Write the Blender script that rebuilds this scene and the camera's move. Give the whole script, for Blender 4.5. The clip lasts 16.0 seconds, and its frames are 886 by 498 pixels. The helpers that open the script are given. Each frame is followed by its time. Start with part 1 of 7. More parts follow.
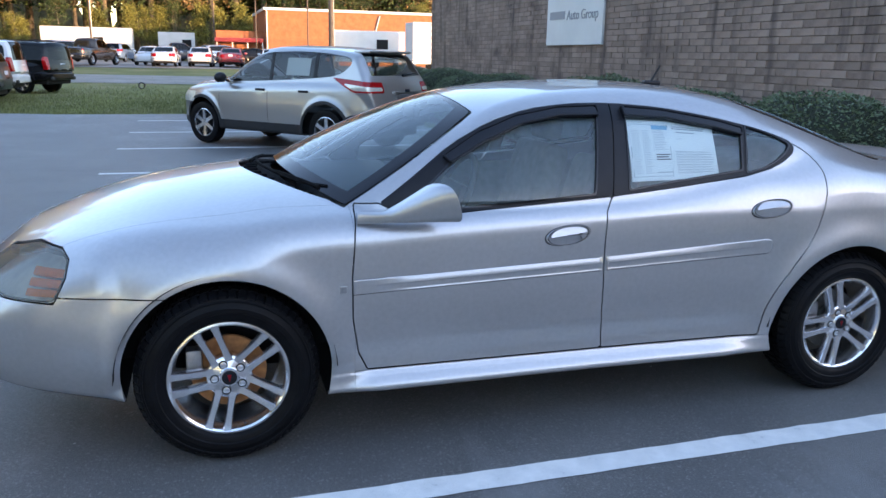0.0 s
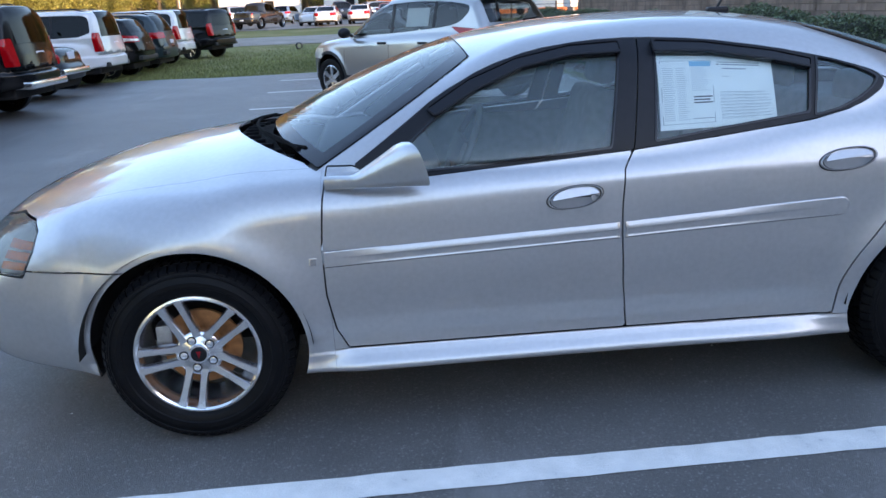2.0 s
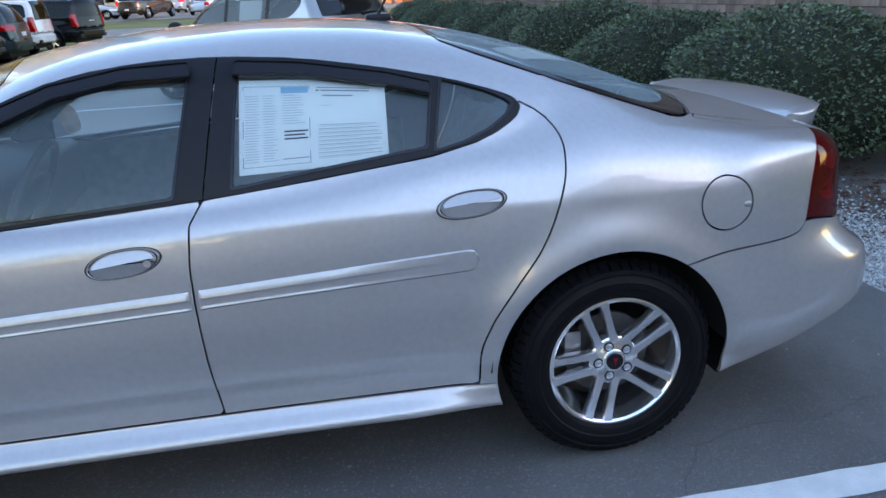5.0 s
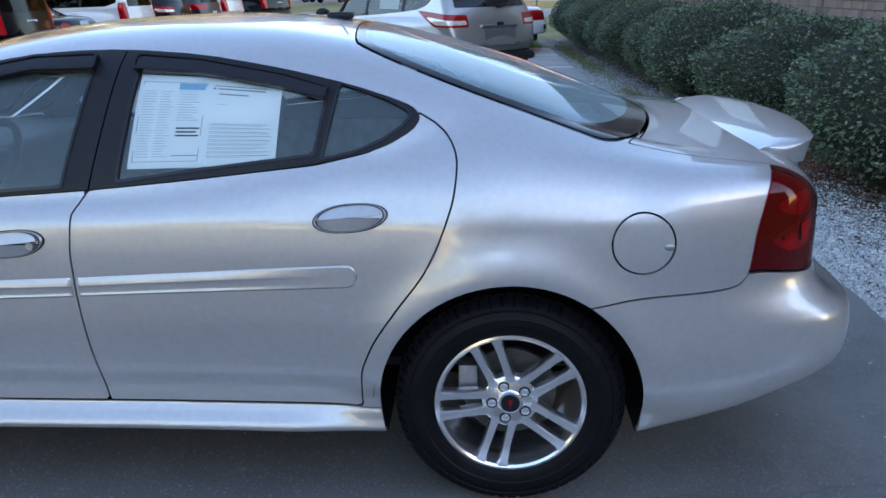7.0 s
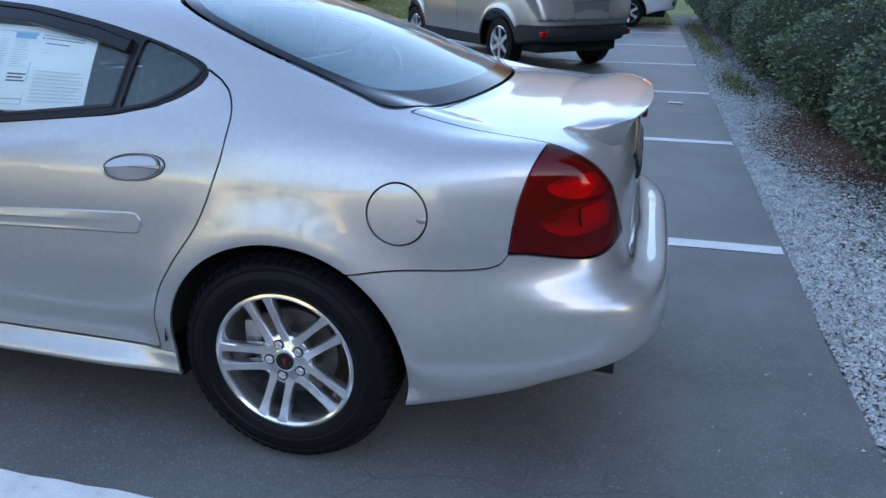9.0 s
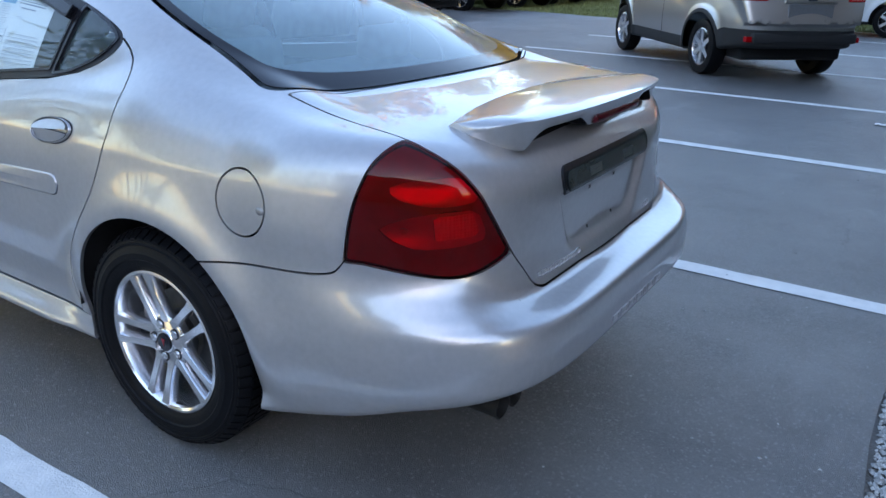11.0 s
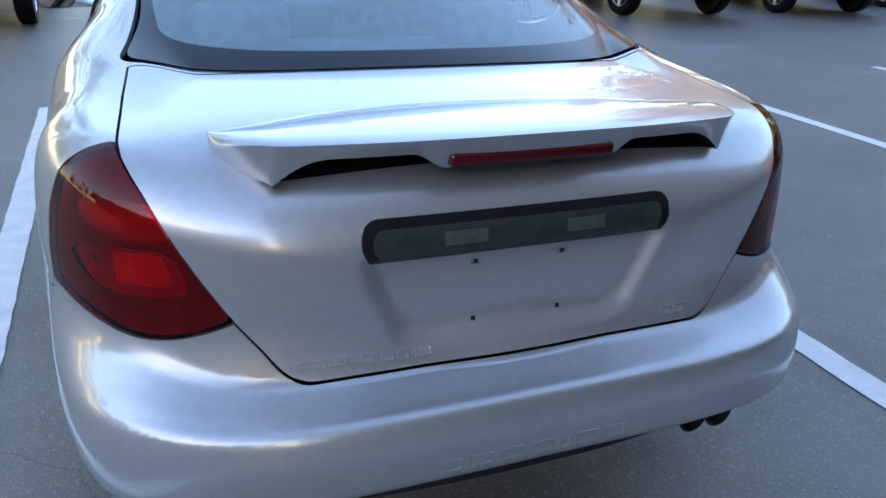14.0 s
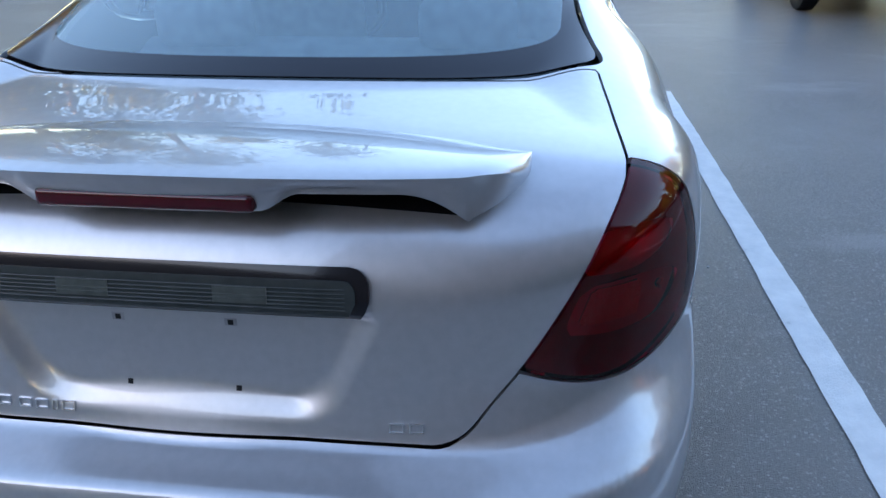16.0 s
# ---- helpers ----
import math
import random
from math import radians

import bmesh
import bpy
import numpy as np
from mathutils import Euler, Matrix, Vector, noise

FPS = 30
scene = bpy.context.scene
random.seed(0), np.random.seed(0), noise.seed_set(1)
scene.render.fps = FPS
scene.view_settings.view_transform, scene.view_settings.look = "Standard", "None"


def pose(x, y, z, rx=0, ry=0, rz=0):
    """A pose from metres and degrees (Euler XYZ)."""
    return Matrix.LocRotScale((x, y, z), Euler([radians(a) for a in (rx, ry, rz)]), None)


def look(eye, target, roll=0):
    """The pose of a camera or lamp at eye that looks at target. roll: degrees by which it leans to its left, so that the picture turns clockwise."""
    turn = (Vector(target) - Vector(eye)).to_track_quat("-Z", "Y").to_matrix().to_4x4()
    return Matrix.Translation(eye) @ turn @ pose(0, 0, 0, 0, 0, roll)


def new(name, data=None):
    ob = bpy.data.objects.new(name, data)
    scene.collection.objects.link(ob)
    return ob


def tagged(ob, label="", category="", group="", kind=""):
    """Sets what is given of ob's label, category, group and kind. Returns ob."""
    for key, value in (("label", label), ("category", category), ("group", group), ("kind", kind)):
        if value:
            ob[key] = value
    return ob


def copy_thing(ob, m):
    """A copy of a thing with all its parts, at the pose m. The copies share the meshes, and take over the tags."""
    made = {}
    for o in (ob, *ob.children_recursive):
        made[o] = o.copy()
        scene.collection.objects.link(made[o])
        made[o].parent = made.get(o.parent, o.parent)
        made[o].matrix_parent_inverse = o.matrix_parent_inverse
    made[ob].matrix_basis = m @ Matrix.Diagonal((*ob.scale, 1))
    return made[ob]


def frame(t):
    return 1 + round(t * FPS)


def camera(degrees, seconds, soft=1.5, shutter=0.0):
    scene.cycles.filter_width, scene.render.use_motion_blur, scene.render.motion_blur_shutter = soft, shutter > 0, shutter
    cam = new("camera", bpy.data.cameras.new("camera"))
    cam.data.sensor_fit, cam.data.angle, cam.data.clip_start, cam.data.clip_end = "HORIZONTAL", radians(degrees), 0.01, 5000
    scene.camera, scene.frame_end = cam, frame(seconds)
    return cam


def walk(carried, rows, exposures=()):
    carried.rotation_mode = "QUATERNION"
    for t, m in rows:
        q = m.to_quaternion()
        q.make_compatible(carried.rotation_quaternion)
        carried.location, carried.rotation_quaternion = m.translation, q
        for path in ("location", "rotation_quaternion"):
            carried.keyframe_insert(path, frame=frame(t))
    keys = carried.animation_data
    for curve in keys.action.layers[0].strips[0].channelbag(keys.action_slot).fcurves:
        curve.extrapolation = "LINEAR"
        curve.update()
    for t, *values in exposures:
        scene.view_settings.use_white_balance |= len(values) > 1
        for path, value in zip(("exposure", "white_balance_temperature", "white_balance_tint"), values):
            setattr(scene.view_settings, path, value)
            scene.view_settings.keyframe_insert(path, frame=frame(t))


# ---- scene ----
cam = camera(59.2, 16.0)
PATH = [
    (0, (-0.066, -2.74, 1.526), (0.516, -0.886, 1.048), 1.2),
    (0.5, (0.132, -2.663, 1.51), (0.571, -0.786, 0.979), 0.5),
    (1, (0.382, -2.621, 1.515), (0.681, -0.727, 0.945), -0.8),
    (1.5, (0.535, -2.6, 1.51), (0.731, -0.7, 0.918), -2.0),
    (2, (0.67, -2.521, 1.487), (0.827, -0.618, 0.892), -2.7),
    (2.5, (0.862, -2.362, 1.493), (1.046, -0.461, 0.9), -2.8),
    (3, (1.056, -2.278, 1.493), (1.302, -0.383, 0.903), -2.6),
    (3.5, (1.301, -2.253, 1.508), (1.606, -0.368, 0.915), -2.4),
    (4, (1.514, -2.248, 1.515), (1.867, -0.375, 0.91), -2.3),
    (4.5, (1.664, -2.171, 1.505), (2.044, -0.308, 0.885), -2.4),
    (4.7, (1.732, -2.121, 1.505), (2.109, -0.26, 0.878), -2.5),
    (7, (2.687, -1.995, 1.512), (2.611, -0.102, 0.873), -0.9),
    (7.5, (2.928, -1.976, 1.507), (2.767, -0.089, 0.863), 0.0),
    (8, (3.237, -2.035, 1.513), (2.989, -0.162, 0.855), 0.5),
    (8.5, (3.476, -2.0, 1.493), (3.14, -0.148, 0.817), 0.7),
    (9, (3.747, -1.863, 1.484), (3.307, -0.042, 0.784), 0.5),
    (9.5, (3.984, -1.742, 1.465), (3.423, 0.039, 0.747), -0.0),
    (10, (4.256, -1.613, 1.481), (3.57, 0.12, 0.755), -0.3),
    (10.2, (4.314, -1.543, 1.473), (3.575, 0.166, 0.744), -0.1),
    (12.3, (4.972, -0.643, 1.388), (3.584, 0.606, 0.671), 3.5),
    (12.5, (5.022, -0.525, 1.403), (3.583, 0.654, 0.67), 3.4),
    (13, (5.12, -0.252, 1.382), (3.534, 0.718, 0.643), 3.3),
    (13.5, (5.115, 0.015, 1.382), (3.453, 0.817, 0.61), 2.5),
    (14, (4.987, 0.251, 1.41), (3.292, 0.953, 0.615), 2.2),
    (14.5, (4.981, 0.549, 1.412), (3.233, 1.092, 0.607), 1.8),
    (15, (4.959, 0.864, 1.439), (3.17, 1.225, 0.621), 1.5),
    (15.5, (4.883, 1.14, 1.411), (3.068, 1.277, 0.582), 1.4),
    (16, (4.778, 1.467, 1.411), (2.973, 1.251, 0.575), -0.7),
]
walk(cam, [(t, look(eye, target, roll)) for t, eye, target, roll in PATH], ((0, 3.0, 6900, 25), (9, 3.05, 6900, 25), (12, 3.08, 6950, 25), (14, 3.17, 6900, 25), (16, 3.19, 6850, 25)))

# ---- world and sun: low evening sun, the lot itself lies in shade ----
SUN_EL, SUN_AZ = 6.0, 135.0          # degrees; azimuth counted from +y towards +x
world = bpy.data.worlds.new("sky")
scene.world = world
world.use_nodes = True
wn = world.node_tree.nodes
sky = wn.new("ShaderNodeTexSky")
sky.sky_type = "NISHITA"
sky.sun_disc = False
sky.sun_elevation = radians(SUN_EL)
sky.sun_rotation = radians(SUN_AZ)
sky.air_density, sky.dust_density, sky.ozone_density = 1.0, 0.6, 2.0
world.node_tree.links.new(sky.outputs[0], wn["Background"].inputs[0])
wn["Background"].inputs[1].default_value = 0.15
sun_data = bpy.data.lights.new("sun", "SUN")
sun_data.energy, sun_data.angle, sun_data.color = 1.1, radians(0.6), (1.0, 0.72, 0.42)
sun = new("sun", sun_data)
_s = Vector((math.sin(radians(SUN_AZ)) * math.cos(radians(SUN_EL)), math.cos(radians(SUN_AZ)) * math.cos(radians(SUN_EL)), math.sin(radians(SUN_EL))))
sun.matrix_world = look(_s * 60, (0, 0, 0))

# ---- materials ----
def material(name, color, rough=0.6, metal=0.0, coat=0.0, noise_scale=0.0, vary=0.15, bump=0.0, bump_scale=None, grain=0.0, spec=0.5, random_vary=0.0):
    """Principled surface with mottling at a coarse scale, grain at a fine one, and relief."""
    m = bpy.data.materials.new(name)
    m.use_nodes = True
    t, b = m.node_tree, m.node_tree.nodes["Principled BSDF"]
    b.inputs["Base Color"].default_value = (*color, 1)
    b.inputs["Roughness"].default_value = rough
    b.inputs["Metallic"].default_value = metal
    b.inputs["Coat Weight"].default_value = coat
    b.inputs["Coat Roughness"].default_value = 0.03
    b.inputs["Specular IOR Level"].default_value = spec
    if noise_scale:
        pos = t.nodes.new("ShaderNodeTexCoord")
        mix = t.nodes.new("ShaderNodeMixRGB")
        mix.blend_type = "MULTIPLY"
        mix.inputs[0].default_value = 1.0
        mix.inputs[1].default_value = (*color, 1)
        total = None
        for scale, amount in ((noise_scale, vary), (noise_scale * 17, grain)):
            n = t.nodes.new("ShaderNodeTexNoise")
            n.inputs["Scale"].default_value, n.inputs["Detail"].default_value = scale, 5
            t.links.new(pos.outputs["Object"], n.inputs["Vector"])
            r = t.nodes.new("ShaderNodeMapRange")
            r.inputs[1].default_value, r.inputs[2].default_value = 0.25, 0.75
            r.inputs[3].default_value, r.inputs[4].default_value = 1 - amount, 1 + amount
            t.links.new(n.outputs[0], r.inputs[0])
            if total is None:
                total = r.outputs[0]
            else:
                mul = t.nodes.new("ShaderNodeMath")
                mul.operation = "MULTIPLY"
                t.links.new(total, mul.inputs[0])
                t.links.new(r.outputs[0], mul.inputs[1])
                total = mul.outputs[0]
        if random_vary:
            info = t.nodes.new("ShaderNodeObjectInfo")
            geo = t.nodes.new("ShaderNodeNewGeometry")
            add = t.nodes.new("ShaderNodeMath")
            add.operation = "ADD"
            t.links.new(info.outputs["Random"], add.inputs[0])
            t.links.new(geo.outputs["Random Per Island"], add.inputs[1])
            fr = t.nodes.new("ShaderNodeMath")
            fr.operation = "FRACT"
            t.links.new(add.outputs[0], fr.inputs[0])
            r = t.nodes.new("ShaderNodeMapRange")
            r.inputs[3].default_value, r.inputs[4].default_value = 1 - random_vary, 1 + random_vary
            t.links.new(fr.outputs[0], r.inputs[0])
            mul = t.nodes.new("ShaderNodeMath")
            mul.operation = "MULTIPLY"
            t.links.new(total, mul.inputs[0])
            t.links.new(r.outputs[0], mul.inputs[1])
            total = mul.outputs[0]
        comb = t.nodes.new("ShaderNodeCombineXYZ")
        for i in range(3):
            t.links.new(total, comb.inputs[i])
        t.links.new(comb.outputs[0], mix.inputs[2])
        t.links.new(mix.outputs[0], b.inputs["Base Color"])
        if bump:
            n = t.nodes.new("ShaderNodeTexNoise")
            n.inputs["Scale"].default_value, n.inputs["Detail"].default_value = bump_scale or noise_scale * 20, 4
            t.links.new(pos.outputs["Object"], n.inputs["Vector"])
            bp = t.nodes.new("ShaderNodeBump")
            bp.inputs["Strength"].default_value, bp.inputs["Distance"].default_value = bump, 0.01
            t.links.new(n.outputs[0], bp.inputs["Height"])
            t.links.new(bp.outputs[0], b.inputs["Normal"])
    return m


def glass(name, tint, gloss=1.0, ior=1.5, veil=0.0, haze=(0.40, 0.66, 0.74)):
    """A thin pane: tinted see-through with a mirror sheen and, where wanted, a pale veil: reflected sky painted onto
    windows, haze on lamp lenses.
    """
    m = bpy.data.materials.new(name)
    m.use_nodes = True
    t = m.node_tree
    t.nodes.remove(t.nodes["Principled BSDF"])
    tr, gl, mx, fr = (t.nodes.new("ShaderNode" + k) for k in ("BsdfTransparent", "BsdfGlossy", "MixShader", "Fresnel"))
    tr.inputs[0].default_value = (*tint, 1)
    gl.inputs[0].default_value = (gloss, gloss, gloss, 1)
    gl.inputs["Roughness"].default_value = 0.01
    fr.inputs[0].default_value = ior
    t.links.new(fr.outputs[0], mx.inputs[0])
    t.links.new(tr.outputs[0], mx.inputs[1])
    t.links.new(gl.outputs[0], mx.inputs[2])
    out = mx.outputs[0]
    if veil:
        film, top, n, r = (t.nodes.new("ShaderNode" + k) for k in ("BsdfDiffuse", "MixShader", "TexNoise", "MapRange"))
        film.inputs[0].default_value = (*haze, 1)
        n.inputs["Scale"].default_value, n.inputs["Detail"].default_value = 2.5, 6
        r.inputs[1].default_value, r.inputs[2].default_value, r.inputs[3].default_value, r.inputs[4].default_value = 0.3, 0.7, veil * 0.94, veil * 1.06
        t.links.new(n.outputs[0], r.inputs[0])
        t.links.new(r.outputs[0], top.inputs[0])
        t.links.new(out, top.inputs[1])
        t.links.new(film.outputs[0], top.inputs[2])
        out = top.outputs[0]
    t.links.new(out, t.nodes["Material Output"].inputs[0])
    return m


PAINT = material("silver_paint", (0.455, 0.455, 0.465), 0.345, 0.68, 1.0, 3.0, 0.02, 0.0, None, 0.05)
PAINT.node_tree.nodes["Principled BSDF"].inputs["Coat IOR"].default_value = 1.56
PAINT.node_tree.nodes["Principled BSDF"].inputs["Coat Roughness"].default_value = 0.025
BLACK = material("black_trim", (0.010, 0.010, 0.013), 0.40, 0, 0, 40, 0.15, 0.04, 900, 0, 0.26)
# black plastic of scuttle and wipers; also painted-in shade below the spoiler
COWL = material("black_plastic_and_shade", (0.006, 0.006, 0.007), 0.85, 0, 0, 40, 0.2, 0.1, 600, 0, 0.08)
GLOSSBLACK = material("smoked_plastic", (0.008, 0.008, 0.011), 0.14, 0, 0.1, 30, 0.1, 0, None, 0, 0.35)
CLAD0 = material("recess_shade_grey", (0.16, 0.165, 0.175), 0.5, 0.3, 0, 30, 0.1)
DARKSTEEL = material("dark_steel", (0.02, 0.019, 0.018), 0.6, 0.5, 0, 30, 0.3)
RUBBER = material("tyre_rubber", (0.0042, 0.0044, 0.0056), 0.46, 0, 0, 14, 0.35, 0.12, 160, 0.2, 0.12)
ALLOY = material("polished_alloy", (0.78, 0.78, 0.80), 0.18, 0.95, 0.0, 20, 0.06, 0, None, 0.04)
CHROME = material("bright_alloy", (0.80, 0.81, 0.83), 0.20, 0.95, 0, 20, 0.05, 0.0, None, 0.04)
STEEL = material("dull_steel", (0.33, 0.33, 0.34), 0.42, 0.9, 0, 30, 0.25, 0.1, 200)
RUST = material("rusty_disc", (0.36, 0.15, 0.05), 0.6, 0.3, 0, 30, 0.4, 0.2, 300)
DISC = material("dull_brake_disc", (0.09, 0.088, 0.085), 0.5, 0.7, 0, 30, 0.3, 0.1, 200)
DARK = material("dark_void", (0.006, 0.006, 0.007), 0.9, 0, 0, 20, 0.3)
INTERIOR = material("grey_interior_cloth", (0.27, 0.28, 0.28), 0.85, 0, 0, 25, 0.15, 0.2, 400)
INTDARK = material("dark_interior_plastic", (0.045, 0.047, 0.05), 0.6, 0, 0, 25, 0.15)
# the diffuse teal veil paints reflected sky into side and rear panes
GLASS = glass("tinted_glass", (0.87, 0.94, 0.94), 1.0, 1.6, 0.06)
GLASSREAR = glass("rear_glass", (0.70, 0.86, 0.90), 1.0, 1.75, 0.22)
CLEAR = glass("clear_lens", (0.80, 0.80, 0.78), 0.8, 1.4, 0.22, (0.42, 0.42, 0.39))
LAMPRED = material("dark_red_lens", (0.07, 0.0008, 0.006), 0.06, 0, 0.0, 30, 0.15)
LAMPBRIGHT = material("bright_red_lens", (0.38, 0.002, 0.005), 0.08, 0, 0.0, 60, 0.25)
AMBER = material("amber_reflector", (0.86, 0.20, 0.012), 0.2, 0, 0.6, 60, 0.2)
REFLECTOR = material("lamp_reflector", (0.74, 0.72, 0.64), 0.3, 0.4, 0.3, 25, 0.25)
PAPER = material("white_paper", (0.88, 0.88, 0.88), 0.8, 0, 0, 15, 0.03)
INK = material("grey_print", (0.26, 0.29, 0.34), 0.8)
PALEINK = material("pale_print", (0.48, 0.51, 0.56), 0.8)
INKBLACK = material("black_print", (0.06, 0.06, 0.07), 0.8)
INKBLUE = material("blue_print", (0.22, 0.48, 0.66), 0.8)


def ribbed(name, color):
    m = material(name, color, 0.15, 0, 0.0, 60, 0.1)
    t, b = m.node_tree, m.node_tree.nodes["Principled BSDF"]
    pos = t.nodes.new("ShaderNodeTexCoord")
    ck = t.nodes.new("ShaderNodeTexVoronoi")
    ck.inputs["Scale"].default_value, ck.inputs["Randomness"].default_value = 130, 0.0
    bp = t.nodes.new("ShaderNodeBump")
    bp.inputs["Strength"].default_value, bp.inputs["Distance"].default_value = 0.5, 0.004
    t.links.new(pos.outputs["Object"], ck.inputs["Vector"])
    t.links.new(ck.outputs["Distance"], bp.inputs["Height"])
    t.links.new(bp.outputs[0], b.inputs["Normal"])
    return m


LAMPRIB = ribbed("ribbed_red_lens", (0.75, 0.30, 0.28))
REDGLASS = glass("red_lens_shell", (0.78, 0.003, 0.036), 0.7, 1.45)
LAMPDEEP = material("lamp_back_plastic", (0.19, 0.06, 0.08), 0.5, 0, 0, 30, 0.2)
LAMPCUP = material("lamp_reflector_cup", (0.56, 0.22, 0.30), 0.30, 0.5, 0, 40, 0.1)
LAMPBULB = material("lamp_bulb_cover", (0.42, 0.20, 0.20), 0.3, 0, 0, 40, 0.1)
LAMPBAR = material("clear_ribbed_lens", (0.030, 0.037, 0.036), 0.25, 0, 0.0, 30, 0.25, 0, None, 0, 0.35)
LAMPGLOW = material("pale_bulb_cover", (0.055, 0.064, 0.06), 0.3, 0, 0.3, 60, 0.3)
LAMPMID = material("red_enamel", (0.17, 0.0015, 0.006), 0.08, 0, 0.0, 60, 0.3)

# ---- shape tools ----
def part(name, verts, faces, mat, parent=None, label="", normals=None, smooth=True):
    me = bpy.data.meshes.new(name)
    me.from_pydata([tuple(map(float, v)) for v in verts], [], [tuple(map(int, f)) for f in faces])
    me.materials.append(mat)
    if smooth:
        me.polygons.foreach_set("use_smooth", [True] * len(me.polygons))
        if normals is not None:
            me.normals_split_custom_set_from_vertices([tuple(map(float, n)) for n in normals])
    ob = new(name, me)
    if parent:
        ob.parent = parent
    if label:
        ob["label"] = label
    return ob


def bm_part(name, bm, mat, parent=None, label="", smooth=0.0, m=None):
    """Links a bmesh as one object. smooth: angle in degrees under which edges shade round."""
    if m is not None:
        bm.transform(m)
    me = bpy.data.meshes.new(name)
    if smooth:
        for f in bm.faces:
            f.smooth = True
        for e in bm.edges:
            e.smooth = len(e.link_faces) == 2 and e.calc_face_angle(0) < radians(smooth)
    bm.to_mesh(me)
    bm.free()
    me.materials.append(mat)
    ob = new(name, me)
    if parent:
        ob.parent = parent
    if label:
        ob["label"] = label
    return ob


def box_bm(x0, y0, z0, x1, y1, z1, bevel=0.0, segments=2):
    bm = bmesh.new()
    bmesh.ops.create_cube(bm, size=1)
    for v in bm.verts:
        v.co = ((x0 + x1) / 2 + v.co.x * (x1 - x0), (y0 + y1) / 2 + v.co.y * (y1 - y0), (z0 + z1) / 2 + v.co.z * (z1 - z0))
    if bevel:
        bmesh.ops.bevel(bm, geom=bm.edges[:], offset=bevel, segments=segments, affect="EDGES", profile=0.6)
    return bm


def tube_bm(points, radius, sides=8):
    """A round bar through points; radius may be a list."""
    pts = [Vector(p) for p in points]
    rad = radius if isinstance(radius, (list, tuple)) else [radius] * len(pts)
    bm = bmesh.new()
    rings = []
    for i, p in enumerate(pts):
        d = (pts[min(i + 1, len(pts) - 1)] - pts[max(i - 1, 0)]).normalized()
        a = d.cross(Vector((0, 0, 1)) if abs(d.z) < 0.9 else Vector((1, 0, 0))).normalized()
        b = d.cross(a)
        rings.append([bm.verts.new(p + (a * math.cos(2 * math.pi * k / sides) + b * math.sin(2 * math.pi * k / sides)) * rad[i]) for k in range(sides)])
    for r, s in zip(rings, rings[1:]):
        for k in range(sides):
            bm.faces.new((r[k], r[(k + 1) % sides], s[(k + 1) % sides], s[k]))
    bm.faces.new(rings[0][::-1])
    bm.faces.new(rings[-1])
    bmesh.ops.recalc_face_normals(bm, faces=bm.faces[:])
    return bm


def revolve_bm(profile, sides=48):
    """Turns (radius, height) pairs about the local y axis, open at both ends."""
    bm = bmesh.new()
    rings = [[bm.verts.new((r * math.cos(2 * math.pi * k / sides), h, r * math.sin(2 * math.pi * k / sides))) for k in range(sides)] for r, h in profile]
    for r, s in zip(rings, rings[1:]):
        for k in range(sides):
            bm.faces.new((r[k], r[(k + 1) % sides], s[(k + 1) % sides], s[k]))
    bmesh.ops.recalc_face_normals(bm, faces=bm.faces[:])
    return bm


def curve(*pairs):
    """A smooth function through (x, y) pairs that does not overshoot."""
    xs, ys = np.array(pairs, float).T
    d = np.diff(ys) / np.diff(xs)
    m = np.r_[d[0], np.where(d[1:] * d[:-1] > 0, 2 * d[1:] * d[:-1] / np.where(np.abs(d[1:] + d[:-1]) < 1e-9, 1, d[1:] + d[:-1]), 0), d[-1]]

    def f(x):
        x = np.clip(x, xs[0], xs[-1])
        i = np.clip(np.searchsorted(xs, x) - 1, 0, len(xs) - 2)
        h = xs[i + 1] - xs[i]
        t = (x - xs[i]) / h
        return ys[i] * (2 * t**3 - 3 * t**2 + 1) + h * m[i] * (t**3 - 2 * t**2 + t) + ys[i + 1] * (3 * t**2 - 2 * t**3) + h * m[i + 1] * (t**3 - t**2)
    return f


def smin(a, b, k):
    h = np.maximum(k - np.abs(a - b), 0) / k
    return np.minimum(a, b) - h * h * k / 4


def smax(a, b, k):
    return -smin(-a, -b, k)


def step(a, b, x):
    t = np.clip((x - a) / (b - a), 0, 1)
    return t * t * (3 - 2 * t)


def gradient(field, p, e=0.002):
    g = np.stack([field(p + d) - field(p - d) for d in np.eye(3) * e], -1)
    return g / (2 * e)


